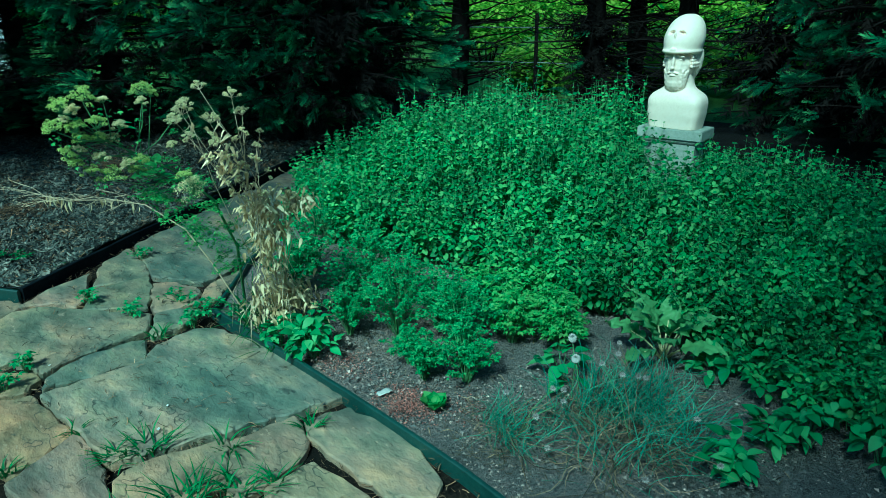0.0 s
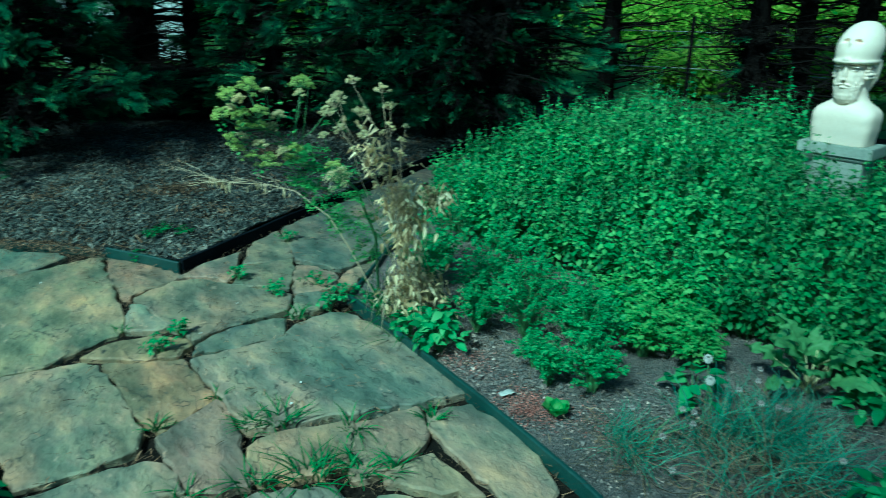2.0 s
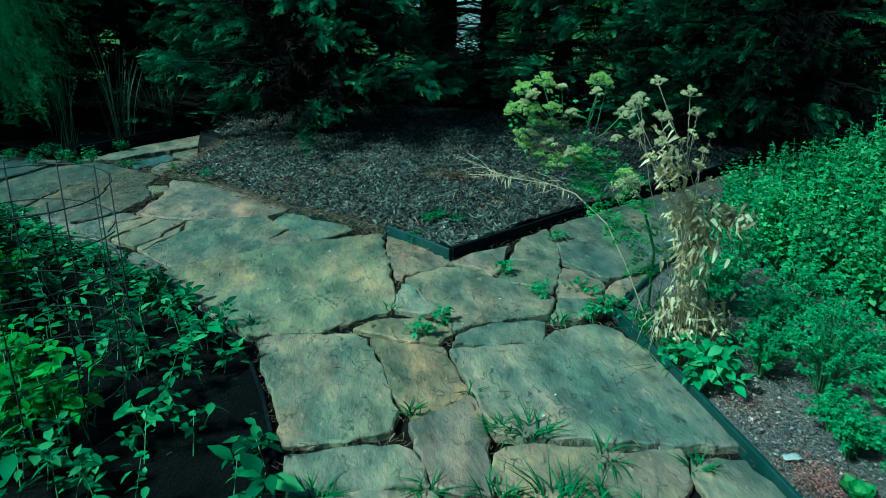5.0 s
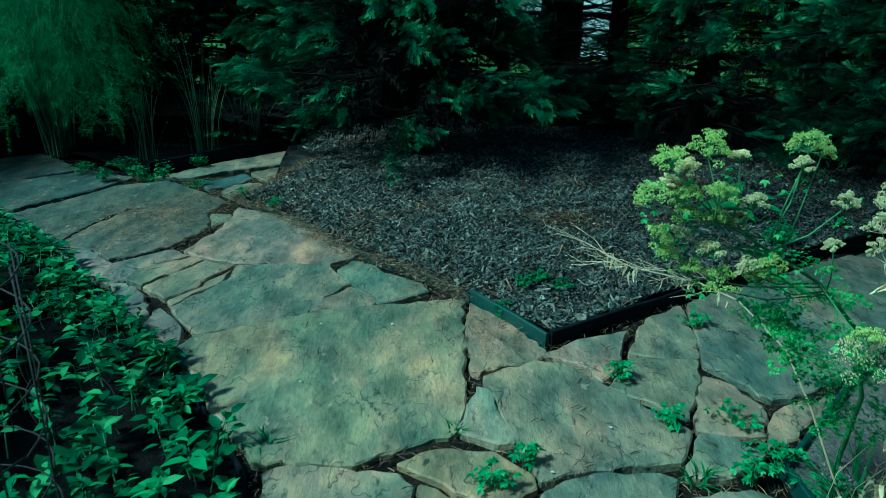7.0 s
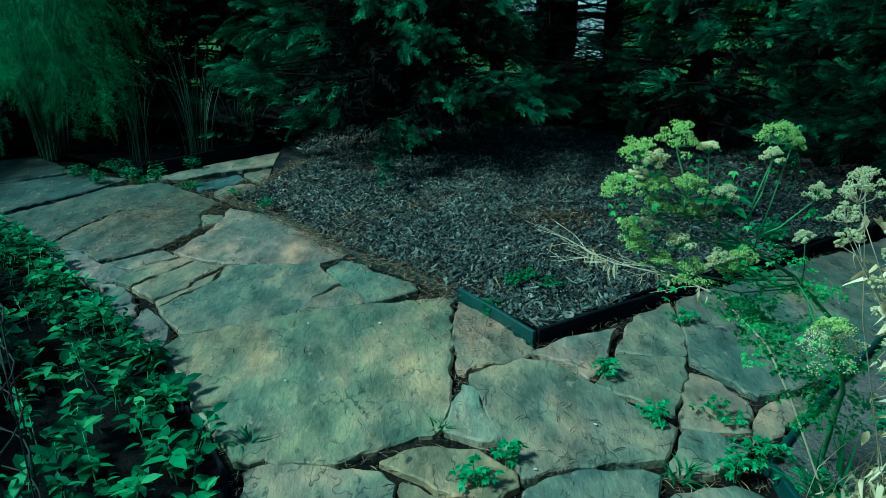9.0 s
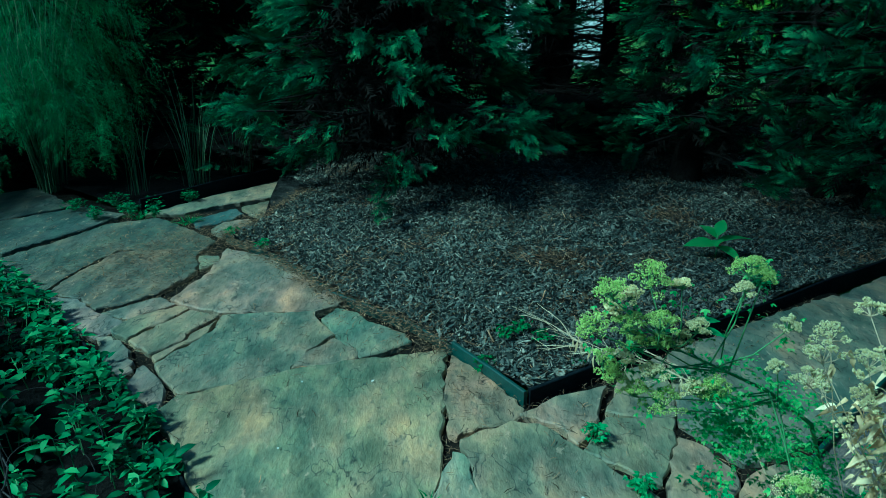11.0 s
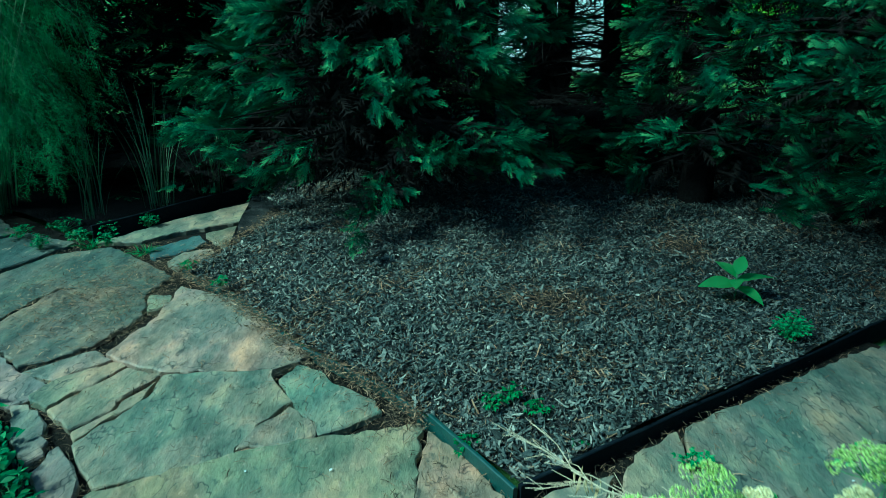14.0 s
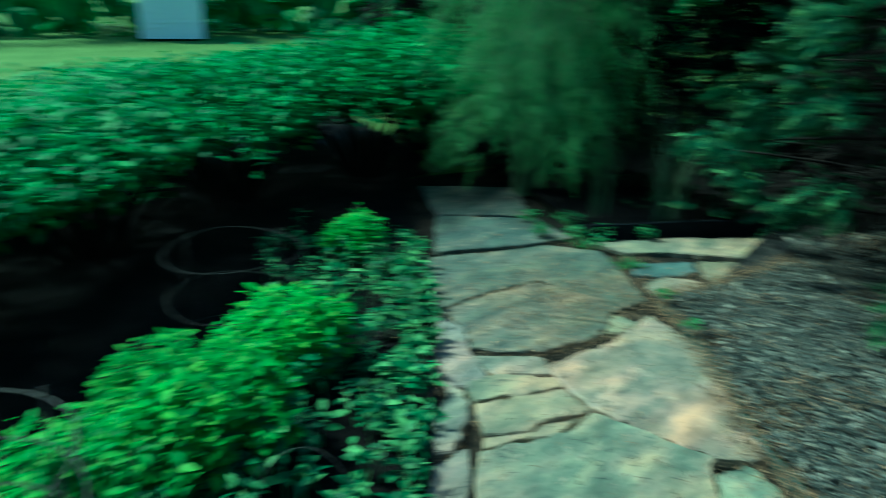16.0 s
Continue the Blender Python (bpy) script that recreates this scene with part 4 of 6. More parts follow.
def mint_patch():
    rng = random.Random(21)
    leaf, stems = Heap(), Heap()
    shape, tris = simple_leaf(0.032, 0.0235, 0.35)
    ms = []
    for _ in range(9400):
        x, y = rng.uniform(1.75, 4.4), rng.uniform(-4.6, 0.6)
        z = in_patch(x, y)
        if not z:
            continue
        z *= rng.uniform(0.78, 1.06) + (0.12 if rng.random() < 0.05 else 0.0)
        lean, la = rng.uniform(0, 0.16), rng.uniform(0, 6.28)
        front = in_patch(x - 0.22, y) == 0
        top = Vector((x + lean * math.cos(la) - (0.10 if front else 0), y + lean * math.sin(la), z))
        stems.tube([(x, y, 0.0), (x * 0.5 + top.x * 0.5, y * 0.5 + top.y * 0.5, z * 0.55), top], [0.0022, 0.0016, 0.0007], 3)
        low = 0.12 if front else 0.5
        pairs, yaw = (11 if front else 8), rng.uniform(0, 6.28)
        for k in range(pairs):
            u = low + (1.0 - low) * ((k + 1) / pairs) ** 0.75
            p = Vector((x, y, 0)).lerp(top, u)
            yaw += math.pi / 2 + rng.uniform(-0.3, 0.3)
            last = (k + 1) / pairs
            big = (1.25 - 0.75 * last ** 3) * rng.uniform(0.7, 1.2)
            for s in (0, math.pi):
                ms.append((yaw + s + rng.uniform(-0.2, 0.2), rng.uniform(-0.7, 0.5) + 0.5 * last ** 4, rng.uniform(-0.8, 0.8), big, tuple(p)))
    a = list(zip(*ms))
    leaf.scatter(shape, tris, rots(rng, *[np.array(c) for c in a]))
    ob = tagged(new("mint_patch", leaf.mesh("mint_patch", MINT)), "dense knee-high patch of green mint", "mint", kind="stuff")
    piece("stalkwork", stems.mesh("stalkwork", STEM), ob, kind="stuff")
    return ob


mint_patch()


# ---- bust on its pedestal ----
def bust():
    """A bearded head in a tipped-back helmet on a cut-off chest, cast in one piece."""
    bm = bmesh.new()

    def ball(at, size, turn=(0, 0, 0)):
        bmesh.ops.create_uvsphere(bm, u_segments=12, v_segments=8, radius=1.0, matrix=Matrix.LocRotScale(at, Euler([radians(a) for a in turn]), size))

    def loft(rows, fine=1, dent=None):
        """Rings joined into a closed skin; fine: rings laid between each two; dent: moves a point inward."""
        steps = []
        for a, b in zip(rows, rows[1:]):
            before, after = rows[max(0, rows.index(a) - 1)], rows[min(len(rows) - 1, rows.index(b) + 1)]
            for i in range(fine):
                t = i / fine
                steps.append([0.5 * (2 * q + (r - p) * t + (2 * p - 5 * q + 4 * r - o) * t * t + (3 * q - p - 3 * r + o) * t ** 3) for p, q, r, o in zip(before, a, b, after)])
        steps.append(rows[-1])
        rings, k = [], 56 * (2 if dent else 1)
        for z, cx, cy, rx, ry, power in steps:
            ring = []
            for i in range(k):
                a = 2 * math.pi * i / k
                c, s = math.cos(a), math.sin(a)
                x, y = rx * math.copysign(abs(c) ** power, c), ry * math.copysign(abs(s) ** power, s)
                d = dent(cx + x, cy + y, z) if dent else 0.0
                ring.append(bm.verts.new((cx + x * (1 - d), cy + y * (1 - d), z)))
            rings.append(ring)
        for a, b in zip(rings, rings[1:]):
            for i in range(k):
                j = (i + 1) % k
                bm.faces.new((a[i], a[j], b[j], b[i]))
        bm.faces.new(rings[0][::-1])
        bm.faces.new(rings[-1])

    # chest: cut upright at the arms, shoulders falling away from a strong neck
    loft([(0.0, 0, 0, 0.146, 0.088, 0.45), (0.04, 0, 0, 0.153, 0.092, 0.45), (0.08, 0, 0, 0.160, 0.097, 0.46), (0.115, 0, 0, 0.163, 0.099, 0.52), (0.145, 0, 0, 0.164, 0.099, 0.5), (0.170, 0, 0.002, 0.160, 0.097, 0.54), (0.190, 0, 0.005, 0.149, 0.093, 0.62), (0.206, 0, 0.008, 0.130, 0.088, 0.74), (0.220, 0, 0.010, 0.108, 0.083, 0.88), (0.238, 0, 0.011, 0.088, 0.078, 0.96), (0.265, 0, 0.011, 0.077, 0.075, 1), (0.30, 0, 0.010, 0.074, 0.073, 1), (0.345, 0, 0.006, 0.074, 0.074, 1)], 4)
    chest = len(bm.verts)
    ball((0, -0.012, 0.385), (0.071, 0.086, 0.105))                       # skull and face
    ball((0, -0.040, 0.360), (0.062, 0.060, 0.075))                       # cheeks
    ball((0, -0.046, 0.325), (0.057, 0.056, 0.075))                       # jaw
    ball((0, -0.054, 0.286), (0.047, 0.046, 0.050))                       # beard
    curl = random.Random(6)
    for _ in range(260):
        a, z = curl.uniform(-1.5, 1.5), curl.uniform(0.240, 0.352)
        if z > 0.302 and abs(a) < 0.72:
            continue
        w = 0.048 * math.sqrt(max(0.05, 1 - ((0.288 - z) / 0.055) ** 2)) if z < 0.288 else 0.048 + 0.13 * (z - 0.288)
        ball((w * 1.04 * math.sin(a), -0.048 - w * 0.88 * math.cos(a), z), (0.0062, 0.0062, 0.0075))
    ball((0, -0.099, 0.398), (0.0085, 0.012, 0.040), (-10, 0, 0))         # nose
    ball((0, -0.108, 0.366), (0.0125, 0.010, 0.0085))
    for s in (-1, 1):
        ball((0.030 * s, -0.088, 0.428), (0.026, 0.010, 0.0055), (0, 7 * s, 0))  # brows
        ball((0.029 * s, -0.080, 0.409), (0.0125, 0.009, 0.0065))                # eyes
        ball((0.014 * s, -0.098, 0.341), (0.017, 0.008, 0.0045), (0, 16 * s, 0)) # moustache
        for k in range(6):
            for j in range(5):
                ball((0.071 * s + 0.002 * s * (j % 2), -0.040 + 0.017 * k, 0.440 - 0.017 * j), (0.0085, 0.0085, 0.0085))  # locks by the ear
    ball((0, -0.099, 0.327), (0.016, 0.008, 0.0055))                      # lip

    def slots(x, y, z):
        """Eye slots sunk into the helmet's brow."""
        if y > -0.03:
            return 0.0
        r = ((abs(x) - 0.030) / 0.020) ** 2 + ((z - 0.556 + 0.25 * abs(x)) / 0.009) ** 2
        return 0.30 * max(0.0, 1 - r)

    # helmet: tall bowl pushed back, with a thin rim, a peak and eye slots
    loft([(0.440, 0, -0.004, 0.090, 0.108, 1), (0.447, 0, -0.005, 0.098, 0.119, 1), (0.456, 0, -0.004, 0.099, 0.119, 1), (0.466, 0, 0.000, 0.096, 0.113, 1), (0.50, 0, 0.005, 0.101, 0.116, 1), (0.53, 0, 0.012, 0.101, 0.116, 1), (0.56, 0, 0.021, 0.095, 0.110, 1), (0.585, 0, 0.030, 0.086, 0.100, 1), (0.608, 0, 0.038, 0.072, 0.085, 1), (0.626, 0, 0.045, 0.053, 0.063, 1), (0.638, 0, 0.049, 0.032, 0.038, 1), (0.642, 0, 0.050, 0.014, 0.017, 1)], 5, slots)
    ball((0, -0.116, 0.461), (0.020, 0.009, 0.012))                       # peak
    ball((0, -0.102, 0.528), (0.006, 0.008, 0.026), (14, 0, 0))           # nose guard
    loft([(0.30, 0, 0.040, 0.055, 0.040, 1), (0.36, 0, 0.05, 0.080, 0.055, 1), (0.42, 0, 0.05, 0.092, 0.062, 1), (0.46, 0, 0.045, 0.092, 0.066, 1)])
    for v in list(bm.verts)[chest:]:
        v.co = Vector((v.co.x * (1.08 + 0.10 * max(0.0, min(1.0, (0.44 - v.co.z) / 0.05))), v.co.y * 1.08, 0.642 + (v.co.z - 0.642) * 1.06))
    bmesh.ops.recalc_face_normals(bm, faces=bm.faces[:])
    me = bm_mesh(bm, "marble_bust", MARBLE, True)
    ob = new("marble_bust", me)
    r = ob.modifiers.new("remesh", "REMESH")
    r.mode, r.voxel_size, r.use_smooth_shade = "VOXEL", 0.0026, True
    s = ob.modifiers.new("smooth", "SMOOTH")
    s.factor, s.iterations = 0.5, 6
    return tagged(ob, "white cast bust of a bearded helmeted man on a pedestal", "bust")


BUST = (3.43, -2.058, 0.695)
bust().matrix_basis = pose(BUST[0] - 0.005, BUST[1], BUST[2], 0, 0, -82) @ Matrix.Diagonal((0.94, 0.97, 0.932, 1))


def pedestal():
    ob = thing("pedestal", "grey-green square stone pedestal standing among the mint", "pedestal", (BUST[0], BUST[1], 0))
    ob.rotation_euler.z = radians(-78)

    def slab(name, rows):
        bm = bmesh.new()
        rings = [[bm.verts.new((sx * hx, sy * hy, z)) for sx, sy in ((-1, -1), (1, -1), (1, 1), (-1, 1))] for z, hx, hy in rows]
        for a, b in zip(rings, rings[1:]):
            for i in range(4):
                j = (i + 1) % 4
                bm.faces.new((a[i], a[j], b[j], b[i]))
        bm.faces.new(rings[0][::-1])
        bm.faces.new(rings[-1])
        bmesh.ops.bevel(bm, geom=bm.edges[:], offset=0.004, segments=2, affect="EDGES", clamp_overlap=True)
        piece(name, bm_mesh(bm, name, PLINTH), ob)

    slab("base", [(-0.08, 0.20, 0.17), (0.10, 0.20, 0.17), (0.115, 0.185, 0.155)])
    slab("shaft", [(0.115, 0.150, 0.090), (0.615, 0.142, 0.080)])
    slab("moulding", [(0.615, 0.150, 0.084), (0.630, 0.165, 0.094), (0.638, 0.165, 0.094)])
    slab("cap", [(0.638, 0.182, 0.104), (0.695, 0.182, 0.104)])
    return ob


pedestal()


# ---- herb bed plants ----
def blades(h, rng, at, count, tall, spread, width, bend=0.5, segs=5, knot=0.0):
    """Grass-like blades from one foot: thin strips that arch over."""
    for _ in range(count):
        a, s = rng.uniform(0, 6.28), rng.uniform(0.2, 1.0)
        ln = tall * rng.uniform(0.55, 1.1)
        out = Vector((math.cos(a), math.sin(a), 0))
        side = Vector((-out.y, out.x, 0))
        tangle = rng.uniform(-1, 1) * knot
        foot = Vector(at) + out * rng.uniform(0, 0.4) * spread + side * rng.uniform(-0.25, 0.25) * spread
        sway = spread * rng.uniform(-0.55, 0.55)
        v, f = [], []
        for i in range(segs + 1):
            u = i / segs
            p = foot + out * (spread * s * u ** 1.6) + side * (sway * u * u + tangle * math.sin(u * 3.6 + tangle * 40)) + Vector((0, 0, max(0.003, ln * (u - bend * s * u * u))))
            w = width * (1 - u ** 2.2) + 0.0006
            v += [tuple(p - side * w), tuple(p + side * w)]
        for i in range(segs):
            k = 2 * i
            f += [(k, k + 1, k + 3), (k, k + 3, k + 2)]
        h.add(v, f)


def trefoil(size):
    """A leaflet of three lobes."""
    v, f = [], []
    for yaw, s in ((0, 1.0), (0.95, 0.8), (-0.95, 0.8)):
        lv, lf = leaf_shape(size * s, size * 0.55 * s, 0.3, 0.3, 2)
        c, n = math.cos(yaw), math.sin(yaw)
        lv = lv @ np.array([[c, n, 0], [-n, c, 0], [0, 0, 1]])
        f += [tuple(np.array(t) + len(v)) for t in lf]
        v += [tuple(p) for p in lv]
    return np.array(v), np.array(f)


def leafy_herb(name, label, category, at, seed, radius, tall, stalks, leaflets, size, material, group="", shape=None, foot=0.3, reach=0.5):
    """Stalks that fan out from one foot and carry leaflets along their outer part."""
    rng = random.Random(seed)
    ob = thing(name, label, category, at, group)
    stems, leaf, ms = Heap(), Heap(), []
    sv, sf = shape or trefoil(size)
    for n in range(stalks):
        a, s = n * 2.39996 + rng.uniform(-0.4, 0.4), math.sqrt((n + 0.5) / stalks)
        r, z = radius * s * rng.uniform(0.8, 1.1), tall * (1.08 - 0.5 * s * s) * rng.uniform(0.75, 1.1)
        out = Vector((math.cos(a), math.sin(a), 0))
        pts = [out * 0.015 * rng.random(), out * r * foot + Vector((0, 0, z * 0.5)), out * r * 0.75 + Vector((0, 0, z * 0.9)), out * r + Vector((0, 0, z))]
        stems.tube(pts, [0.0026, 0.0022, 0.0016, 0.001], 3)
        for k in range(leaflets):
            u = rng.uniform(reach, 1.0) * 3
            i = min(2, int(u))
            p = pts[i].lerp(pts[i + 1], u - i) + Vector((rng.uniform(-1, 1), rng.uniform(-1, 1), rng.uniform(-0.5, 0.8))) * size * 0.9
            p.z = max(p.z, 0.01)
            ms.append((a - math.pi / 2 + rng.uniform(-1.5, 1.5), rng.uniform(-0.4, 0.7), rng.uniform(-0.5, 0.5), rng.uniform(0.65, 1.2), tuple(p)))
    c = list(zip(*ms))
    leaf.scatter(sv, sf, rots(rng, *[np.array(x) for x in c]))
    piece("stalkwork", stems.mesh("stalkwork", STEM), ob, kind="stuff")
    piece("foliage", leaf.mesh("foliage", material), ob, kind="stuff")
    return ob


for i, (x, y, r, tall, n) in enumerate(((1.52, -1.98, 0.21, 0.30, 60), (1.62, -2.28, 0.18, 0.26, 52), (1.47, -2.48, 0.13, 0.21, 46), (1.40, -2.22, 0.10, 0.14, 26), (1.75, -2.0, 0.16, 0.24, 40), (1.36, -1.84, 0.13, 0.20, 34), (1.70, -2.14, 0.16, 0.25, 44), (1.90, -2.12, 0.14, 0.20, 36), (1.74, -1.72, 0.18, 0.27, 44), (1.36, -2.36, 0.10, 0.17, 30))):
    leafy_herb("parsley", "bushy bright green parsley plant in bare soil", "herb", (x, y, 0.0), 40 + i, r * 1.08, tall * 1.05, int(n * 0.9), 24, 0.0155, HERB, "parsley plants", reach=0.35)
for i, (x, y, r) in enumerate(((1.95, -2.2, 0.17), (2.02, -2.42, 0.15), (1.82, -2.38, 0.12), (2.18, -2.22, 0.16), (1.92, -2.56, 0.12), (2.02, -2.02, 0.17), (2.26, -2.05, 0.16))):
    leafy_herb("coriander", "low yellow-green coriander plant with lobed leaves", "herb", (x, y, 0.0), 60 + i, r, 0.20, 38, 15, 0.023, CORIANDER, "coriander plants", reach=0.45)
for i, (x, y, r, tall) in enumerate(((1.60, -1.12, 0.24, 0.42), (1.78, -1.42, 0.20, 0.32), (1.95, -0.75, 0.25, 0.45), (1.42, -1.30, 0.16, 0.30), (1.52, -1.62, 0.17, 0.26))):
    leafy_herb("weed_bush", "thin-leaved light green weed beside dried stalks", "weed", (x, y, 0.0), 70 + i, r, tall, 46, 11, 0.024, HERB, reach=0.35)
broad = leaf_shape(0.052, 0.036, 0.3, 0.5, 5, 0.85)
for i, (x, y, r, tall) in enumerate(((1.13, -1.93, 0.10, 0.13), (1.10, -1.70, 0.07, 0.09), (2.30, -3.24, 0.12, 0.14), (2.02, -3.52, 0.13, 0.20), (1.67, -3.44, 0.08, 0.12), (2.08, -3.72, 0.12, 0.16), (1.16, -1.85, 0.09, 0.15), (2.22, -3.08, 0.10, 0.12), (1.92, -3.44, 0.09, 0.10))):
    leafy_herb("broadleaf_weed", "small broad-leaved green weed on bare soil", "weed", (x, y, 0.0), 80 + i, r, tall, 13, 4, 0.03, HERB, "broadleaf weeds", broad, reach=0.5)


def lettuce(at):
    rng = random.Random(4)
    ob = thing("lettuce_seedling", "small frilly pale green lettuce seedling on soil", "lettuce", at)
    sv, sf = leaf_shape(0.055, 0.050, 0.35, -0.3, 5, 0.9)
    sv = sv + np.array([[0, 0, 0.006 * math.sin(i * 2.3)] for i in range(len(sv))])
    h = Heap()
    a = np.arange(15) * 2.4
    h.scatter(sv, sf, rots(rng, a, 0.15 + 0.05 * np.arange(15) % 0.6, np.zeros(15), 1.25 - 0.05 * np.arange(15), np.tile((0, 0, 0.008), (15, 1))))
    piece("foliage", h.mesh("foliage", CORIANDER), ob)


lettuce((1.25, -2.555, 0.005))


def crinkled_leaf(length, width, seed, rows=13, across=9):
    """A broad puckered leaf along +y, its margin waved."""
    v, f = [], []
    for i in range(rows):
        u = i / (rows - 1)
        w = width * 0.5 * (math.sin(math.pi * min(1, 0.10 + 0.9 * u ** 0.85)) ** 0.8 + 0.04)
        for j in range(across):
            s = 2 * j / (across - 1) - 1
            x, y = s * w, length * u
            z = 0.10 * abs(s) * w - 0.32 * length * u * u + 0.022 * noise.noise(Vector((x * 60, y * 60, seed))) + 0.016 * abs(s) ** 2 * math.sin(u * 26 + seed + 2 * s)
            v.append((x, y, z))
    for i in range(rows - 1):
        for j in range(across - 1):
            a, b = i * across + j, (i + 1) * across + j
            f += [(a, a + 1, b + 1), (a, b + 1, b)]
    return np.array(v), np.array(f)


def chard(at):
    rng = random.Random(9)
    ob = thing("chard", "crinkled yellow-green chard plant with pale stalks", "chard", at)
    for n in range(13):
        a = n * 2.39996 + 1.9
        s = n / 12
        tall, lean, ln = 0.15 - 0.08 * s, 0.03 + 0.08 * s, rng.uniform(0.15, 0.20)
        out = Vector((math.cos(a), math.sin(a), 0))
        tip = out * lean + Vector((0, 0, tall))
        h = Heap()
        h.tube([(0, 0, 0), out * lean * 0.4 + Vector((0, 0, tall * 0.55)), tip, tip + out * 0.05 + Vector((0, 0, 0.05 - 0.03 * s))], [0.0045, 0.004, 0.003, 0.0016], 6)
        stalk = piece("stalk", h.mesh("stalk", CREAM), ob, "pale thick stalk")
        sv, sf = crinkled_leaf(ln, ln * 0.56, n * 3.7)
        h = Heap()
        h.scatter(sv, sf, rots(rng, np.array([a - math.pi / 2]), np.array([1.15 - 0.75 * s]), np.array([rng.uniform(-0.3, 0.3)]), np.array([1.0]), np.array([tuple(tip - out * 0.005)])))
        piece("blade", h.mesh("blade", CHARD), stalk)
    return ob


chard((2.17, -2.88, 0.0))
leafy_herb("strawberry_weed", "broad-leaved green seedling beside the chive clump", "weed", (1.74, -2.72, 0.0), 90, 0.10, 0.13, 8, 3, 0.03, HERB, "", leaf_shape(0.07, 0.055, 0.2, 0.3, 4), reach=0.8)


def chives(at, seed, count, tall, spread, heads):
    rng = random.Random(seed)
    ob = thing("chive_clump", "sprawling grey-green chive clump gone to seed", "chives", at, "chive clumps")
    h = Heap()
    for n in range(14):
        a, r = rng.uniform(0, 6.28), spread * 0.55 * math.sqrt(rng.random())
        blades(h, rng, (math.cos(a) * r, math.sin(a) * r, 0), count // 14, tall * rng.uniform(0.6, 1.1), spread * rng.uniform(0.4, 0.85), 0.0012, rng.uniform(0.35, 0.9), 7, 0.06)
    piece("blade_tuft", h.mesh("blade_tuft", CHIVE), ob, kind="stuff")
    h = Heap()
    for n in range(8):
        a, r = rng.uniform(0, 6.28), spread * 0.5 * math.sqrt(rng.random())
        blades(h, rng, (math.cos(a) * r, math.sin(a) * r, 0), count // 13, tall * 0.5, spread * rng.uniform(0.5, 1.0), 0.0018, 0.95, 7, 0.2)
    piece("dead_tuft", h.mesh("dead_tuft", STRAW), ob, "straw-coloured dead blades", "stuff")
    for _ in range(heads):
        a, r = rng.uniform(0, 6.28), spread * rng.uniform(0.25, 0.95)
        tip = Vector((math.cos(a) * r, math.sin(a) * r, tall * rng.uniform(0.45, 1.0) * (1.1 - 0.5 * r / spread)))
        s = Heap()
        s.tube([(0, 0, 0), Vector((tip.x * 0.4, tip.y * 0.4, tip.z * 0.62)), tip], [0.002, 0.0018, 0.0014], 4)
        stalk = piece("flower_stalk", s.mesh("flower_stalk", STRAW if rng.random() < 0.6 else STEM), ob)
        s = Heap()
        k = 40
        z = np.linspace(-0.8, 1, k)
        g = np.arange(k) * 2.39996
        q = np.sqrt(np.clip(1 - z * z, 0, 1))
        pts = np.stack([q * np.cos(g), q * np.sin(g), z], -1)
        pv, pf = np.array([(-0.002, 0, 0), (0.002, 0, 0), (0, 0, 0.013), (0, 0.003, 0.006)]), np.array([(0, 1, 3), (0, 3, 2), (1, 2, 3)])
        m = np.stack([np.array(Vector(p).to_track_quat("Z", "Y").to_matrix().to_4x4()) for p in pts])
        m[:, :3, 3] = np.array(tip) + pts * 0.003
        m[:, :3, :3] *= 0.75
        s.scatter(pv, pf, m)
        piece("flower_head", s.mesh("flower_head", FLOWER), stalk)
    return ob


chives((1.60, -3.14, 0.0), 1, 400, 0.28, 0.38, 6)
chives((1.36, -2.86, 0.0), 2, 180, 0.19, 0.22, 6)
chives((1.82, -3.0, 0.0), 3, 230, 0.26, 0.30, 3)


def flower(at, tall):
    rng = random.Random(3)
    ob = thing("white_flower", "round white flower head on a thin stalk", "flower", at)
    h = Heap()
    h.tube([(0, 0, 0), (0.01, 0.0, tall * 0.5), (0, 0.01, tall)], [0.0025, 0.002, 0.0018], 5)
    piece("stalk", h.mesh("stalk", STEM), ob)
    h = Heap()
    k = 90
    z = np.linspace(-0.9, 1, k)
    g = np.arange(k) * 2.39996
    q = np.sqrt(np.clip(1 - z * z, 0, 1))
    pts = np.stack([q * np.cos(g), q * np.sin(g), z], -1)
    m = np.stack([np.array(Vector(p).to_track_quat("Y", "Z").to_matrix().to_4x4()) for p in pts])
    m[:, :3, 3] = np.array((0, 0.01, tall)) + pts * 0.007
    pv, pf = leaf_shape(0.010, 0.008, 0.5, 0.6, 2)
    h.scatter(pv, pf, m)
    piece("petals", h.mesh("petals", WHITE), ob)


flower((1.68, -2.82, 0.0), 0.24)
flower((1.63, -2.88, 0.0), 0.20)


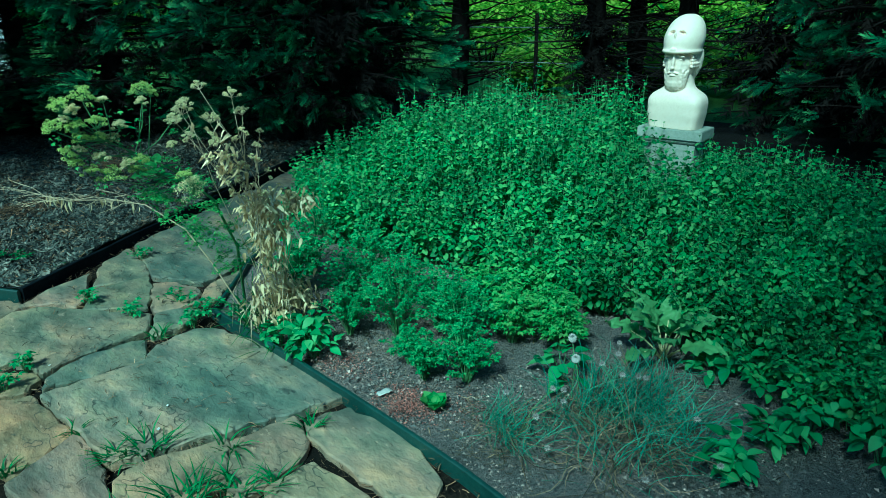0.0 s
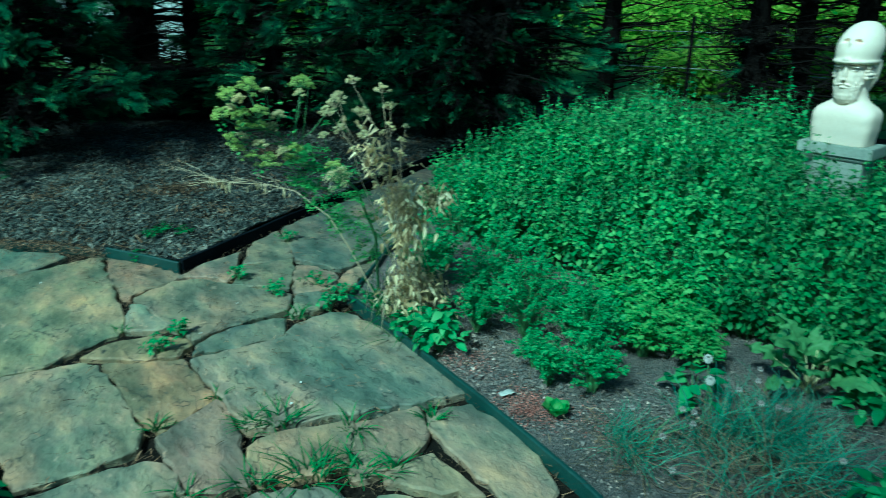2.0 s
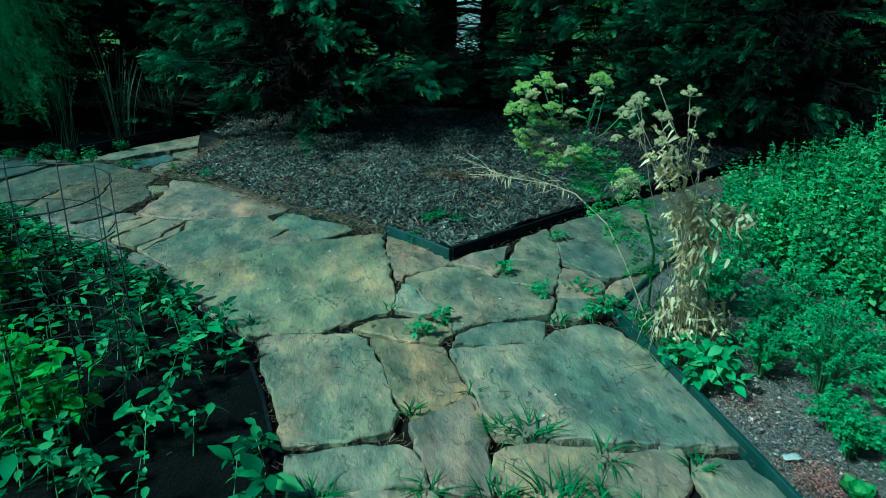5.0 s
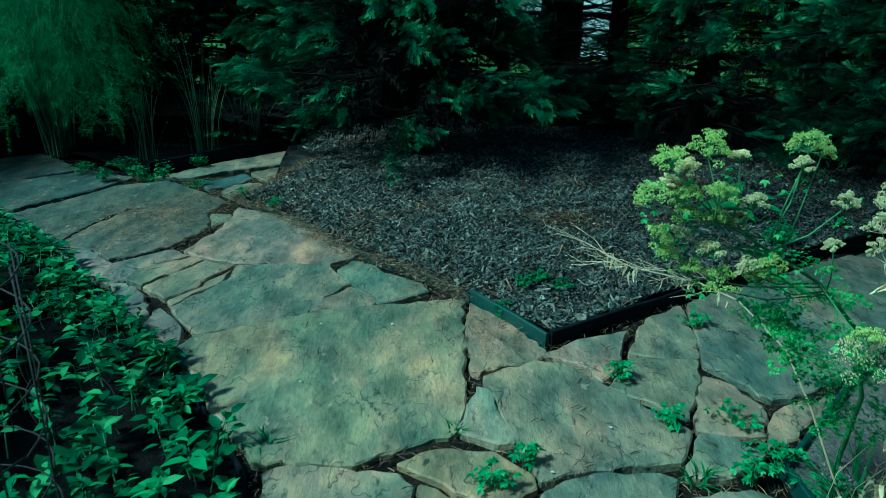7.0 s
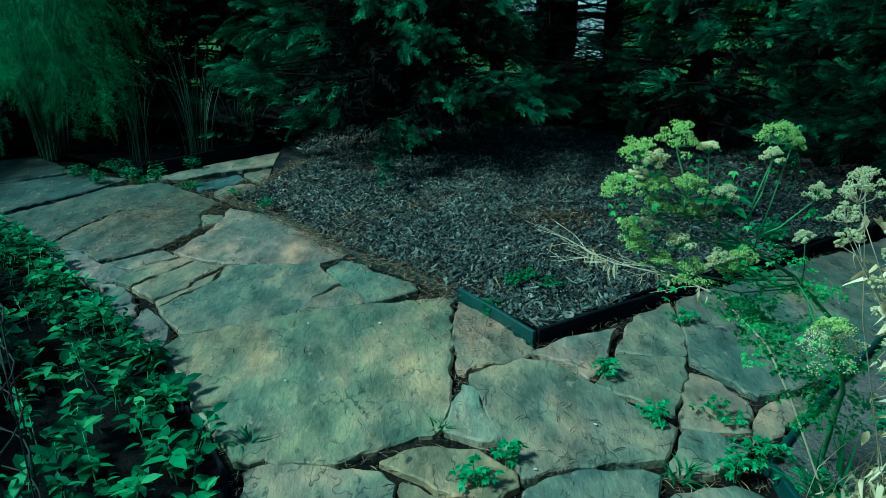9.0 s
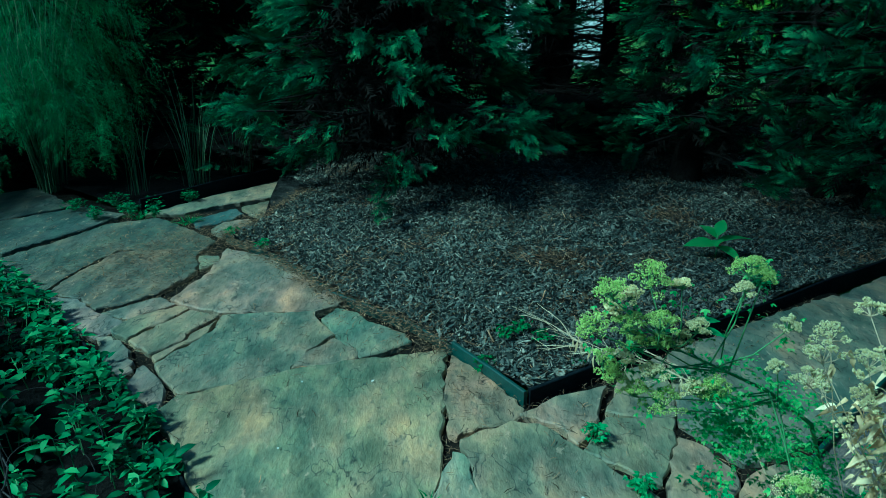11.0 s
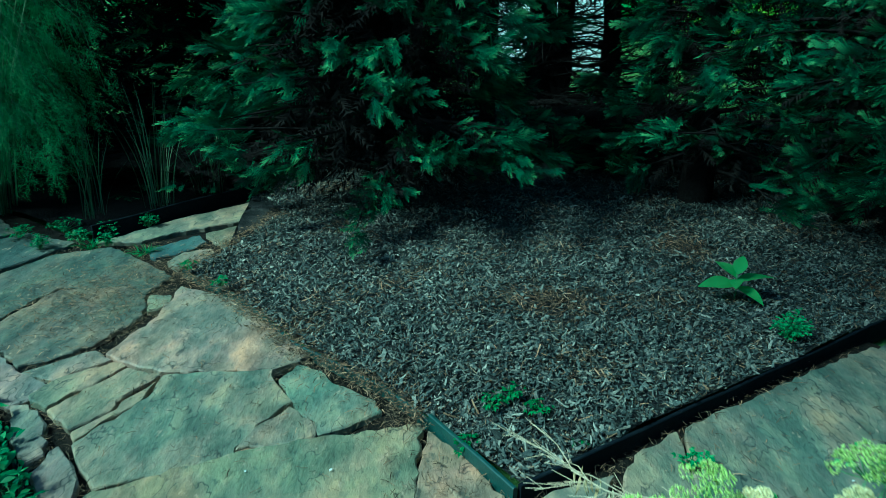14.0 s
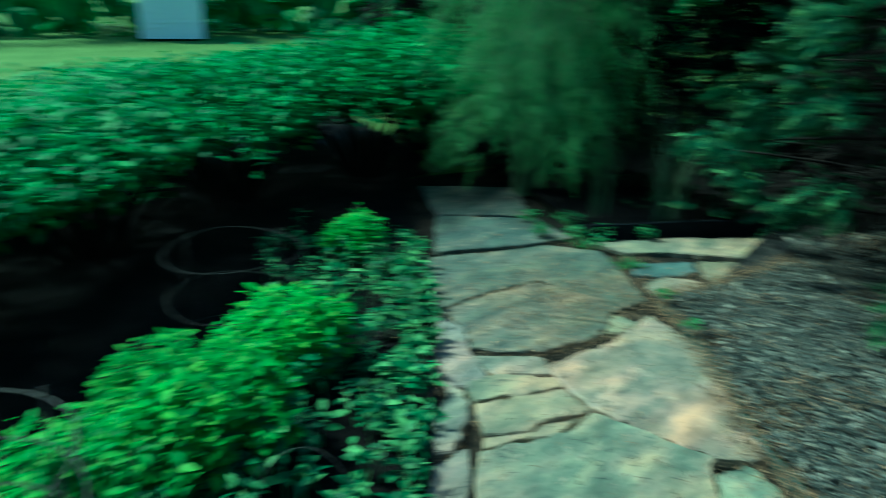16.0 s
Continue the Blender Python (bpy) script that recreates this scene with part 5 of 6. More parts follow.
# ---- the tall umbel plant and the dried stalks ----
def umbel(h, seeds, rng, at, axis, radius, rays=14, grains=16, grain=0.0019):
    """A domed flower cluster: rays from one point, each with a loose button of small florets."""
    at, axis = Vector(at), Vector(axis).normalized()
    q = axis.to_track_quat("Z", "Y")
    gv = np.array([(0, 0, 0.9), (0.8, 0, -0.3), (-0.4, 0.7, -0.3), (-0.4, -0.7, -0.3)]) * grain
    gf = np.array([(0, 1, 2), (0, 2, 3), (0, 3, 1), (3, 2, 1)])
    ms, button = [], radius * rng.uniform(0.26, 0.35)
    for n in range(rays):
        a, s = n * 2.39996 + rng.uniform(-0.3, 0.3), math.sqrt((n + 0.6) / rays) * rng.uniform(0.8, 1.2)
        tip = at + q @ Vector((math.cos(a) * radius * s, math.sin(a) * radius * s, radius * (1.15 - 0.75 * s * s) * rng.uniform(0.7, 1.25)))
        h.tube([at, at.lerp(tip, 0.6) + q @ Vector((0, 0, -0.002)), tip], [0.0012, 0.0009, 0.0006], 3)
        for k in range(grains):
            d = Vector((rng.gauss(0, 1), rng.gauss(0, 1), rng.gauss(0.35, 0.8))).normalized() * button * rng.uniform(0.6, 1.05)
            ms.append((rng.uniform(0, 6.28), rng.uniform(-0.8, 0.8), rng.uniform(-0.8, 0.8), rng.uniform(0.6, 1.4), tuple(tip + q @ Vector((d.x, d.y, d.z * 0.7)))))
    c = list(zip(*ms))
    seeds.scatter(gv, gf, rots(rng, *[np.array(x) for x in c]))


def umbel_plant(at):
    """A leaning parsnip-like plant, its heads nodding over the path."""
    rng = random.Random(17)
    ob = thing("parsnip_plant", "tall leaning umbel plant with yellow-green seed heads", "plant", at)
    foot = Vector(at)
    # place of each head, its radius, and whether its florets have ripened
    heads = [(0.385, -1.82, 1.10, 0.030, 0), (0.455, -1.79, 1.122, 0.032, 0), (0.52, -1.78, 1.094, 0.018, 1), (0.428, -1.78, 1.072, 0.020, 1), (0.350, -1.84, 1.042, 0.027, 0), (0.391, -1.79, 1.047, 0.016, 1), (0.421, -1.80, 1.026, 0.030, 0), (0.476, -1.82, 1.034, 0.032, 0), (0.432, -1.79, 0.982, 0.026, 0), (0.488, -1.79, 0.980, 0.023, 0),
             (0.556, -1.79, 1.012, 0.022, 1), (0.540, -1.76, 0.968, 0.020, 1), (0.66, -1.74, 1.122, 0.034, 0), (0.685, -1.74, 1.100, 0.020, 0), (0.65, -1.75, 1.078, 0.016, 1), (0.378, -1.80, 0.946, 0.027, 0), (0.417, -1.80, 0.950, 0.018, 1), (0.399, -1.80, 0.911, 0.022, 0), (0.478, -1.80, 0.919, 0.024, 1), (0.503, -1.80, 0.860, 0.034, 0),
             (0.445, -1.80, 0.878, 0.025, 0), (0.562, -1.80, 0.884, 0.022, 1), (0.604, -1.80, 0.892, 0.024, 0), (0.724, -1.78, 0.923, 0.017, 1), (0.735, -1.77, 1.010, 0.020, 1), (0.673, -2.05, 0.843, 0.040, 1), (0.635, -2.10, 0.886, 0.022, 0), (0.60, -1.76, 0.85, 0.026, 0)]
    main = [foot, Vector((1.09, -1.38, 0.35)), Vector((0.95, -1.52, 0.62)), Vector((0.77, -1.66, 0.79)), Vector((0.60, -1.74, 0.90)), Vector((0.50, -1.78, 0.96))]
    h = Heap()
    h.tube([p - foot for p in main], [0.0075, 0.0068, 0.0055, 0.0042, 0.0026, 0.0016], 7)
    piece("stem", h.mesh("stem", STEM), ob)
    rays, green, cream, ms = Heap(), Heap(), Heap(), []
    for n, (x, y, z, r, ripe) in enumerate(heads):
        tip = Vector((x, y, z - r))
        k = min(range(1, 6), key=lambda i: (main[i] - tip).length + (0.25 if main[i].z > z - 0.05 else 0))
        a = main[k].lerp(main[k - 1], rng.random() * 0.5)
        mid = a.lerp(tip, 0.55) + Vector((rng.uniform(-0.01, 0.01), rng.uniform(-0.01, 0.01), -0.015 if tip.z > a.z else 0.03))
        rays.tube([a - foot, mid - foot, tip - foot], [0.0021, 0.0017, 0.0012], 4)
        umbel(rays, cream if ripe else green, rng, tip - foot, Vector((rng.uniform(-0.45, 0.2), rng.uniform(-0.45, 0.2), 1)), r * 1.08, 10 + int(r * 260), 46)
    piece("inflorescence", rays.mesh("inflorescence", STEM), ob, kind="stuff")
    piece("green_seed", green.mesh("green_seed", UMBEL), ob, "yellow-green unripe seed heads", "stuff")
    piece("cream_seed", cream.mesh("cream_seed", CREAM), ob, "cream ripening seed heads", "stuff")
    leaf = Heap()
    sv, sf = trefoil(0.0115)
    for _ in range(62):
        # feathery leaves: a midrib with paired leaflets
        k = rng.randrange(1, 4)
        p = main[k].lerp(main[k + 1], rng.random()) - foot + Vector((rng.uniform(-0.10, 0.08), rng.uniform(-0.12, 0.10), rng.uniform(-0.16, 0.02)))
        d = Vector((rng.uniform(-1, 1), rng.uniform(-1, 1), rng.uniform(-0.6, 0.1))).normalized() * 0.10
        side = Vector((-d.y, d.x, 0)).normalized()
        for q in range(20):
            for t in (-1, 1):
                w = 0.036 * (1 - q / 24) * t * rng.uniform(0.3, 1.0)
                at_leaf = p + d * (q / 20) + side * w + Vector((0, 0, rng.gauss(0, 0.005)))
                ms.append((math.atan2(-(d.x * 0.5 + side.x * w * 3), d.y * 0.5 + side.y * w * 3) + rng.uniform(-0.3, 0.3), rng.uniform(-0.5, 0.3), rng.uniform(-0.5, 0.5), rng.uniform(0.6, 1.15), tuple(at_leaf)))
    for px, py, pz in ((0.94, -1.30, 0.47), (0.91, -1.32, 0.44), (0.93, -1.28, 0.41), (0.89, -1.30, 0.50)):
        for _ in range(45):
            ms.append((rng.uniform(0, 6.28), rng.uniform(-0.9, 0.2), rng.uniform(-0.5, 0.5), rng.uniform(0.8, 1.4), (px - foot.x + rng.gauss(0, 0.022), py - foot.y + rng.gauss(0, 0.022), pz + rng.gauss(0, 0.025))))
    # leaf bunches among the heads
    for x, y, z, r, ripe in heads[::2]:
        for _ in range(16):
            ms.append((rng.uniform(0, 6.28), rng.uniform(-0.9, 0.3), rng.uniform(-0.6, 0.6), rng.uniform(0.7, 1.3), (x - foot.x + rng.gauss(0.02, 0.025), y - foot.y + rng.gauss(0.02, 0.025), z - 0.055 + rng.gauss(0, 0.02))))
    c = list(zip(*ms))
    leaf.scatter(sv, sf, rots(rng, *[np.array(x) for x in c]))
    piece("foliage", leaf.mesh("foliage", CORIANDER), ob, "ferny yellow-green leaves", "stuff")
    for x, y, z, yaw, ln in ((0.555, -1.77, 1.005, -1.4, 0.055), (0.545, -1.78, 0.985, 1.4, 0.06), (0.565, -1.77, 0.99, -2.2, 0.05)):
        h = Heap()
        lv, lf = leaf_shape(ln, ln * 0.42, 0.2, 0.25, 6, 0.85)
        h.scatter(lv, lf, rots(rng, np.array([yaw]), np.array([0.15]), np.array([0.2]), np.array([1.0]), np.array([(x - foot.x, y - foot.y, z)])))
        piece("bract", h.mesh("bract", HERB), ob, "plain pointed green leaf")
    return ob


umbel_plant((1.18, -1.19, 0.0))


def dried_plant(at):
    """A leaning clump of dead flower stalks: thin stems, withered hanging leaves and seed heads."""
    rng = random.Random(31)
    ob = thing("dried_plant", "clump of dead straw-coloured flower stalks and leaves", "dried plant", at)
    foot = Vector(at)
    stems, leaf, heads, ms = Heap(), Heap(), Heap(), []
    sv, sf = leaf_shape(0.027, 0.014, 0.8, 1.7, 4)
    tips = [(0.918, -1.938, 1.038, 0.030), (0.875, -1.963, 1.104, 0.030), (0.764, -1.975, 1.137, 0.026), (0.718, -1.957, 1.088, 0.032), (0.804, -1.933, 1.025, 0.034), (0.733, -1.913, 0.972, 0.020), (0.833, -1.899, 0.933, 0.028), (0.876, -1.877, 0.874, 0.024), (0.992, -1.906, 0.952, 0.014), (0.983, -1.886, 0.899, 0.016), (0.684, -2.01, 1.075, 0.034), (0.652, -2.044, 1.05, 0.028), (0.907, -1.852, 0.807, 0.020), (1.154, -1.80, 0.667, 0.030), (1.231, -1.785, 0.64, 0.026), (1.19, -1.76, 0.60, 0.028)]
    for x, y, z, r in tips:
        tip = Vector((x, y, z - r * 0.8)) - foot
        base = Vector((rng.gauss(0, 0.025), rng.gauss(0, 0.025), 0))
        waist = Vector((1.07, -1.74, 0.52)) - foot + Vector((rng.gauss(0, 0.055), rng.gauss(0, 0.045), rng.gauss(0, 0.04)))
        pts = [base, base.lerp(waist, 0.6) + Vector((0, 0, 0.03)), waist, waist.lerp(tip, 0.5) + Vector((rng.gauss(0, 0.012), rng.gauss(0, 0.012), 0.01)), tip]
        stems.tube(pts, [0.0022, 0.0019, 0.0016, 0.0013, 0.0009], 4)
        umbel(stems, heads, rng, tip, (rng.uniform(-0.4, 0.4), rng.uniform(-0.4, 0.4), 1), r * 0.85, 10, 46)
        for u in (0.35, 0.55, 0.75):
            side = Vector((rng.gauss(0, 0.025), rng.gauss(0, 0.025), 0.03))
            p = pts[2].lerp(pts[4], u + rng.uniform(-0.08, 0.08))
            stems.tube([p, p + side], [0.0010, 0.0007], 3)
            umbel(stems, heads, rng, p + side, (rng.uniform(-0.6, 0.6), rng.uniform(-0.6, 0.6), 1), rng.uniform(0.008, 0.015), 7, 28)
        for _ in range(4):
            p = pts[2].lerp(pts[4], rng.uniform(0.15, 0.95))
            ms.append((rng.uniform(0, 6.28), rng.uniform(-1.5, -0.6), rng.uniform(-0.8, 0.8), rng.uniform(0.4, 0.9), tuple(p)))
    # bunches of withered leaves that hang down the stalks
    for cx, cy, cz, wide, deep, k in ((1.02, -1.79, 0.64, 0.040, 0.035, 120), (1.07, -1.76, 0.55, 0.040, 0.06, 150), (1.06, -1.74, 0.47, 0.03, 0.05, 80), (0.90, -1.86, 0.83, 0.025, 0.05, 26), (0.85, -1.89, 0.90, 0.025, 0.035, 20), (1.19, -1.78, 0.63, 0.035, 0.025, 90), (1.11, -1.68, 0.36, 0.025, 0.04, 30), (1.09, -1.65, 0.27, 0.03, 0.04, 45), (1.19, -1.62, 0.18, 0.06, 0.04, 170), (1.27, -1.58, 0.10, 0.05, 0.03, 110), (1.12, -1.60, 0.12, 0.06, 0.04, 110)):
        for _ in range(k):
            ms.append((rng.uniform(0, 6.28), rng.uniform(-1.4, 0.7), rng.uniform(-0.9, 0.9), rng.uniform(0.5, 1.25), (cx - foot.x + rng.gauss(0, wide), cy - foot.y + rng.gauss(0, wide), max(0.01, cz + rng.gauss(0, deep)))))
    c = list(zip(*ms))
    leaf.scatter(sv, sf, rots(rng, *[np.array(x) for x in c]))
    # bent, hanging strands about the foot
    for _ in range(30):
        a, r, z = rng.uniform(0, 6.28), rng.uniform(0.03, 0.16), rng.uniform(0.12, 0.34)
        b = Vector((-0.05 + rng.gauss(0, 0.03), -0.03 + rng.gauss(0, 0.03), z))
        o = Vector((math.cos(a), math.sin(a), 0)) * r
        stems.tube([b, b + o * 0.5 + Vector((0, 0, 0.03)), b + o + Vector((0, 0, -0.3 * z)), b + o * 1.15 + Vector((0, 0, -0.85 * z))], [0.0018, 0.0018, 0.0015, 0.0008], 3)
    piece("stalkwork", stems.mesh("stalkwork", DRYSTEM), ob, kind="stuff")
    piece("withered_foliage", leaf.mesh("withered_foliage", DRY), ob, kind="stuff")
    piece("seed", heads.mesh("seed", CREAM), ob, "pale dry seed heads", "stuff")


dried_plant((1.20, -1.57, 0.0))


def arched_stalk():
    """One dead stalk that leans out over the path, forked and hung with withered leaves at its end."""
    rng = random.Random(2)
    at = Vector((1.10, -1.40, 0.0))
    ob = thing("arched_stalk", "dead pale flower stalk arching over the path", "dried plant", at)
    pts = [Vector(p) - at for p in ((1.10, -1.40, 0.0), (0.97, -1.37, 0.30), (0.88, -1.35, 0.47), (0.75, -1.30, 0.59), (0.65, -1.25, 0.62), (0.48, -1.20, 0.64), (0.41, -1.16, 0.66))]
    h = Heap()
    h.tube(pts, [0.0036, 0.0034, 0.0030, 0.0026, 0.0022, 0.0016, 0.0008], 5)
    for k in range(16):
        i = 3 + k % 3
        a = pts[i].lerp(pts[i + 1], rng.random())
        d = Vector((rng.uniform(-0.17, -0.03), rng.uniform(-0.05, 0.12), rng.uniform(-0.02, 0.07)))
        mid, tip = a + d * 0.5 + Vector((0, 0, 0.012)), a + d
        h.tube([a, mid, tip], [0.0013, 0.001, 0.0006], 3)
        for _ in range(3):
            e = Vector((rng.uniform(-0.04, 0.0), rng.uniform(-0.02, 0.03), rng.uniform(-0.01, 0.03)))
            h.tube([mid.lerp(tip, rng.random()), tip + e], [0.0008, 0.0005], 3)
    piece("stalk", h.mesh("stalk", DRYSTEM), ob)
    leaf, ms = Heap(), []
    sv, sf = leaf_shape(0.042, 0.008, 0.8, 0.5, 3)
    for _ in range(30):
        k = rng.randrange(3, 6)
        p = pts[k].lerp(pts[k + 1], rng.random()) + Vector((rng.uniform(-0.02, 0.02), rng.uniform(-0.02, 0.02), rng.uniform(-0.01, 0.01)))
        ms.append((rng.uniform(0, 6.28), rng.uniform(-1.6, -1.2), 0.0, rng.uniform(0.4, 1.1), tuple(p)))
    c = list(zip(*ms))
    leaf.scatter(sv, sf, rots(rng, *[np.array(x) for x in c]))
    piece("withered_foliage", leaf.mesh("withered_foliage", DRY), ob, kind="stuff")


arched_stalk()


# ---- mulch bed ----
def pokeweed(at):
    rng = random.Random(12)
    ob = thing("pokeweed_seedling", "young pokeweed with broad bright green leaves in mulch", "seedling", at)
    h = Heap()
    h.tube([(0, 0, -0.01), (0.005, 0, 0.07), (0, 0.005, 0.15)], [0.006, 0.005, 0.003], 6)
    piece("stem", h.mesh("stem", STEM), ob)
    for n, (a, z, ln, up) in enumerate(((3.3, 0.09, 0.18, 0.25), (0.2, 0.10, 0.20, 0.35), (5.3, 0.08, 0.16, 0.05), (2.0, 0.13, 0.15, 0.5), (1.0, 0.15, 0.12, 0.8), (4.3, 0.12, 0.13, 0.3))):
        sv, sf = leaf_shape(ln * 1.12, ln * 0.62, 0.22, 0.3, 8, 0.85)
        h = Heap()
        h.scatter(sv, sf, rots(rng, np.array([a - math.pi / 2]), np.array([up]), np.array([0.1 * n - 0.25]), np.array([1.0]), np.array([(0, 0, z)])))
        piece("leaf", h.mesh("leaf", CORIANDER), ob)


pokeweed((1.62, 1.17, 0.06))
leafy_herb("feathery_weed", "small feathery green weed in the mulch", "weed", (1.72, 0.68, 0.055), 102, 0.10, 0.14, 30, 12, 0.016, HERB, reach=0.25)
for i, (x, y) in enumerate(((0.36, 0.12), (0.46, 0.02), (0.28, 0.05), (-1.53, 1.52), (-1.24, 1.27), (0.18, -0.17), (0.6, -0.17))):
    leafy_herb("clover_weed", "tiny green weed by the bed edging", "weed", (x, y, 0.05 if i < 5 else 0.0), 110 + i, 0.05, 0.05, 9, 4, 0.022, GRASS, "tiny weeds", reach=0.5)


def inside(x, y, poly):
    hit = False
    for (ax, ay), (bx, by) in zip(poly, poly[1:] + poly[:1]):
        if (ay > y) != (by > y) and x < (bx - ax) * (y - ay) / (by - ay) + ax:
            hit = not hit
    return hit


def bark_chip(rng, width):
    """A bent splinter of bark, ridged along its length, about 1 long."""
    v, k = [], 4
    for i in range(k):
        u = i / (k - 1) - 0.5
        w, bend = width * (1 - 1.3 * u * u) * rng.uniform(0.55, 1.2), rng.uniform(-0.05, 0.05)
        v += [(u, bend - w, 0.0), (u, bend, 0.07 + 0.25 * width + rng.uniform(-0.03, 0.03)), (u, bend + w, 0.0)]
    f = []
    for i in range(k - 1):
        a, b = 3 * i, 3 * i + 3
        f += [(a, b, b + 1), (a, b + 1, a + 1), (a + 1, b + 1, b + 2), (a + 1, b + 2, a + 2)]
    return np.array(v), np.array(f)


def mulch_chips():
    """Shredded bark: crumbs, chips and long strips, with drifts of needles and straw."""
    rng = random.Random(77)
    kinds = [[], [], [], [], []]
    n = 0
    while n < 88000:
        x, y = rng.uniform(-1.8, 4.2), rng.uniform(-0.45, 4.2)
        if rng.random() < 0.25 + 0.75 * math.exp(-max(0, y - 0.6) * 0.55) and inside(x, y, MULCH):
            n += 1
            z = mulch_height(x, y)
            brown = 0.10 + 1.2 * max(0, noise.noise(Vector((x * 2.2, y * 2.2, 7))) - 0.08)
            q = rng.random()
            kind = 2 if q < brown else 3 if q < brown + 0.03 else 0 if q < 0.66 else 1 if q < 0.82 else 4
            size = (rng.uniform(0.007, 0.021), rng.uniform(0.016, 0.052), rng.uniform(0.015, 0.045), rng.uniform(0.015, 0.05), rng.uniform(0.013, 0.034))[kind]
            kinds[kind].append((rng.uniform(0, 6.28), rng.uniform(-0.9, 0.9), rng.uniform(-1.0, 1.0), size * (1.7 if rng.random() < 0.03 else 1), (x, y, z + rng.uniform(0.000, 0.020))))
    looks = (("mulch_crumbs", CHIP, 0.34, "dark crumbs of shredded bark"), ("mulch_strips", CHIP, 0.10, "long shredded bark strips"), ("fallen_needles", RUST, 0.04, "reddish dry needles on the mulch"), ("straw_bits", STRAW, 0.035, "pale dry straw on the mulch"), ("mulch_chips", CHIP, 0.26, "flat brown and grey bark chips"))
    for rows, (name, mat, width, label) in zip(kinds, looks):
        h = Heap()
        for i in range(3):
            cv, cf = bark_chip(rng, width)
            h.scatter(cv, cf, rots(rng, *[np.array(v) for v in zip(*rows[i::3])]))
        tagged(new(name, h.mesh(name, mat, False)), label, "mulch", kind="stuff")


mulch_chips()


def spilled_mulch():
    """Chips that have slid over the low edging on to the stones."""
    rng = random.Random(80)
    chip = np.array([(-0.5, -0.07, 0), (0.5, -0.05, 0), (0.42, 0.07, 0), (-0.45, 0.08, 0), (0.05, 0.02, 0.08)])
    ct = np.array([(0, 1, 4), (1, 2, 4), (2, 3, 4), (3, 0, 4)])
    line = [(0.03, 0.0), (-0.19, 0.26), (-0.66, 0.64), (-1.17, 1.25), (-1.6, 1.61), (-1.45, 2.0), (-1.3, 2.9)]
    rows = []
    for (ax, ay), (bx, by) in zip(line, line[1:]):
        ln = math.hypot(bx - ax, by - ay)
        for _ in range(int(ln * 1100)):
            t = rng.random()
            rows.append((rng.uniform(0, 6.28), rng.uniform(-0.3, 0.3), rng.uniform(-0.3, 0.3), rng.uniform(0.01, 0.036), (ax + (bx - ax) * t + rng.gauss(-0.02, 0.045), ay + (by - ay) * t + rng.gauss(-0.01, 0.05), 0.013 + rng.uniform(0, 0.014))))
    h = Heap()
    h.scatter(chip, ct, rots(rng, *[np.array(v) for v in zip(*rows)]))
    tagged(new("spilled_mulch", h.mesh("spilled_mulch", RUST, False)), "bark chips spilled over the edging", "mulch", kind="stuff")


spilled_mulch()


def path_litter():
    """Needles and bits of bark, thick in the joints, thin on the stones."""
    rng = random.Random(78)
    needle = np.array([(-0.5, -0.04, 0), (0.0, 0.03, 0.02), (0.5, -0.03, 0), (0.5, 0.03, 0), (0.0, 0.11, 0.04), (-0.5, 0.04, 0)])
    ct = np.array([(0, 1, 4), (0, 4, 5), (1, 2, 3), (1, 3, 4)])
    boxes = [(min(p[0] for p in r), max(p[0] for p in r), min(p[1] for p in r), max(p[1] for p in r), r) for r in stone_rings]
    gap = [(x, y) for x, y in ((rng.uniform(-2.6, 2.1), rng.uniform(-3.0, 2.2)) for _ in range(60000)) if inside(x, y, PAVED) and not any(a < x < b and c < y < d and inside(x, y, r) for a, b, c, d, r in boxes)]
    rows = [(rng.uniform(0, 6.28), rng.uniform(-0.25, 0.25), rng.uniform(-0.5, 0.5), rng.uniform(0.010, 0.040), (x, y, -0.016 + rng.random() ** 2 * 0.022)) for x, y in gap[:8000]]
    spots = [(-0.55, 0.45, 0.12, 90), (-0.1, 0.05, 0.12, 110), (0.1, -0.40, 0.12, 120), (0.6, -0.62, 0.1, 40), (-1.9, 1.35, 0.26, 1700), (-1.75, 0.95, 0.25, 700), (-2.2, 1.0, 0.3, 700), (-1.5, 1.75, 0.25, 500), (0.35, -1.3, 0.15, 40), (1.5, 0.1, 0.35, 260), (1.2, -0.4, 0.3, 120), (-0.7, -0.55, 0.4, 80), (0.6, -1.8, 0.3, 110), (-0.2, -1.8, 0.3, 50), (0.5, -1.0, 0.25, 70), (-1.0, 0.15, 0.25, 90), (-0.4, 0.1, 0.2, 110), (-1.1, 0.9, 0.3, 130), (-2.6, 1.6, 0.4, 260)]
    for x, y, r, k in spots:
        for _ in range(k):
            rows.append((rng.uniform(0, 6.28), 0.0, rng.uniform(-0.2, 0.2), rng.uniform(0.014, 0.046), (rng.gauss(x, r), rng.gauss(y, r), 0.011 + rng.uniform(0, 0.006))))
    h = Heap()
    h.scatter(needle, ct, rots(rng, *[np.array(v) for v in zip(*rows)]))
    tagged(new("path_litter", h.mesh("path_litter", RUST, False)), "dry needles and bark bits on the flagstones", "litter", kind="stuff")


path_litter()


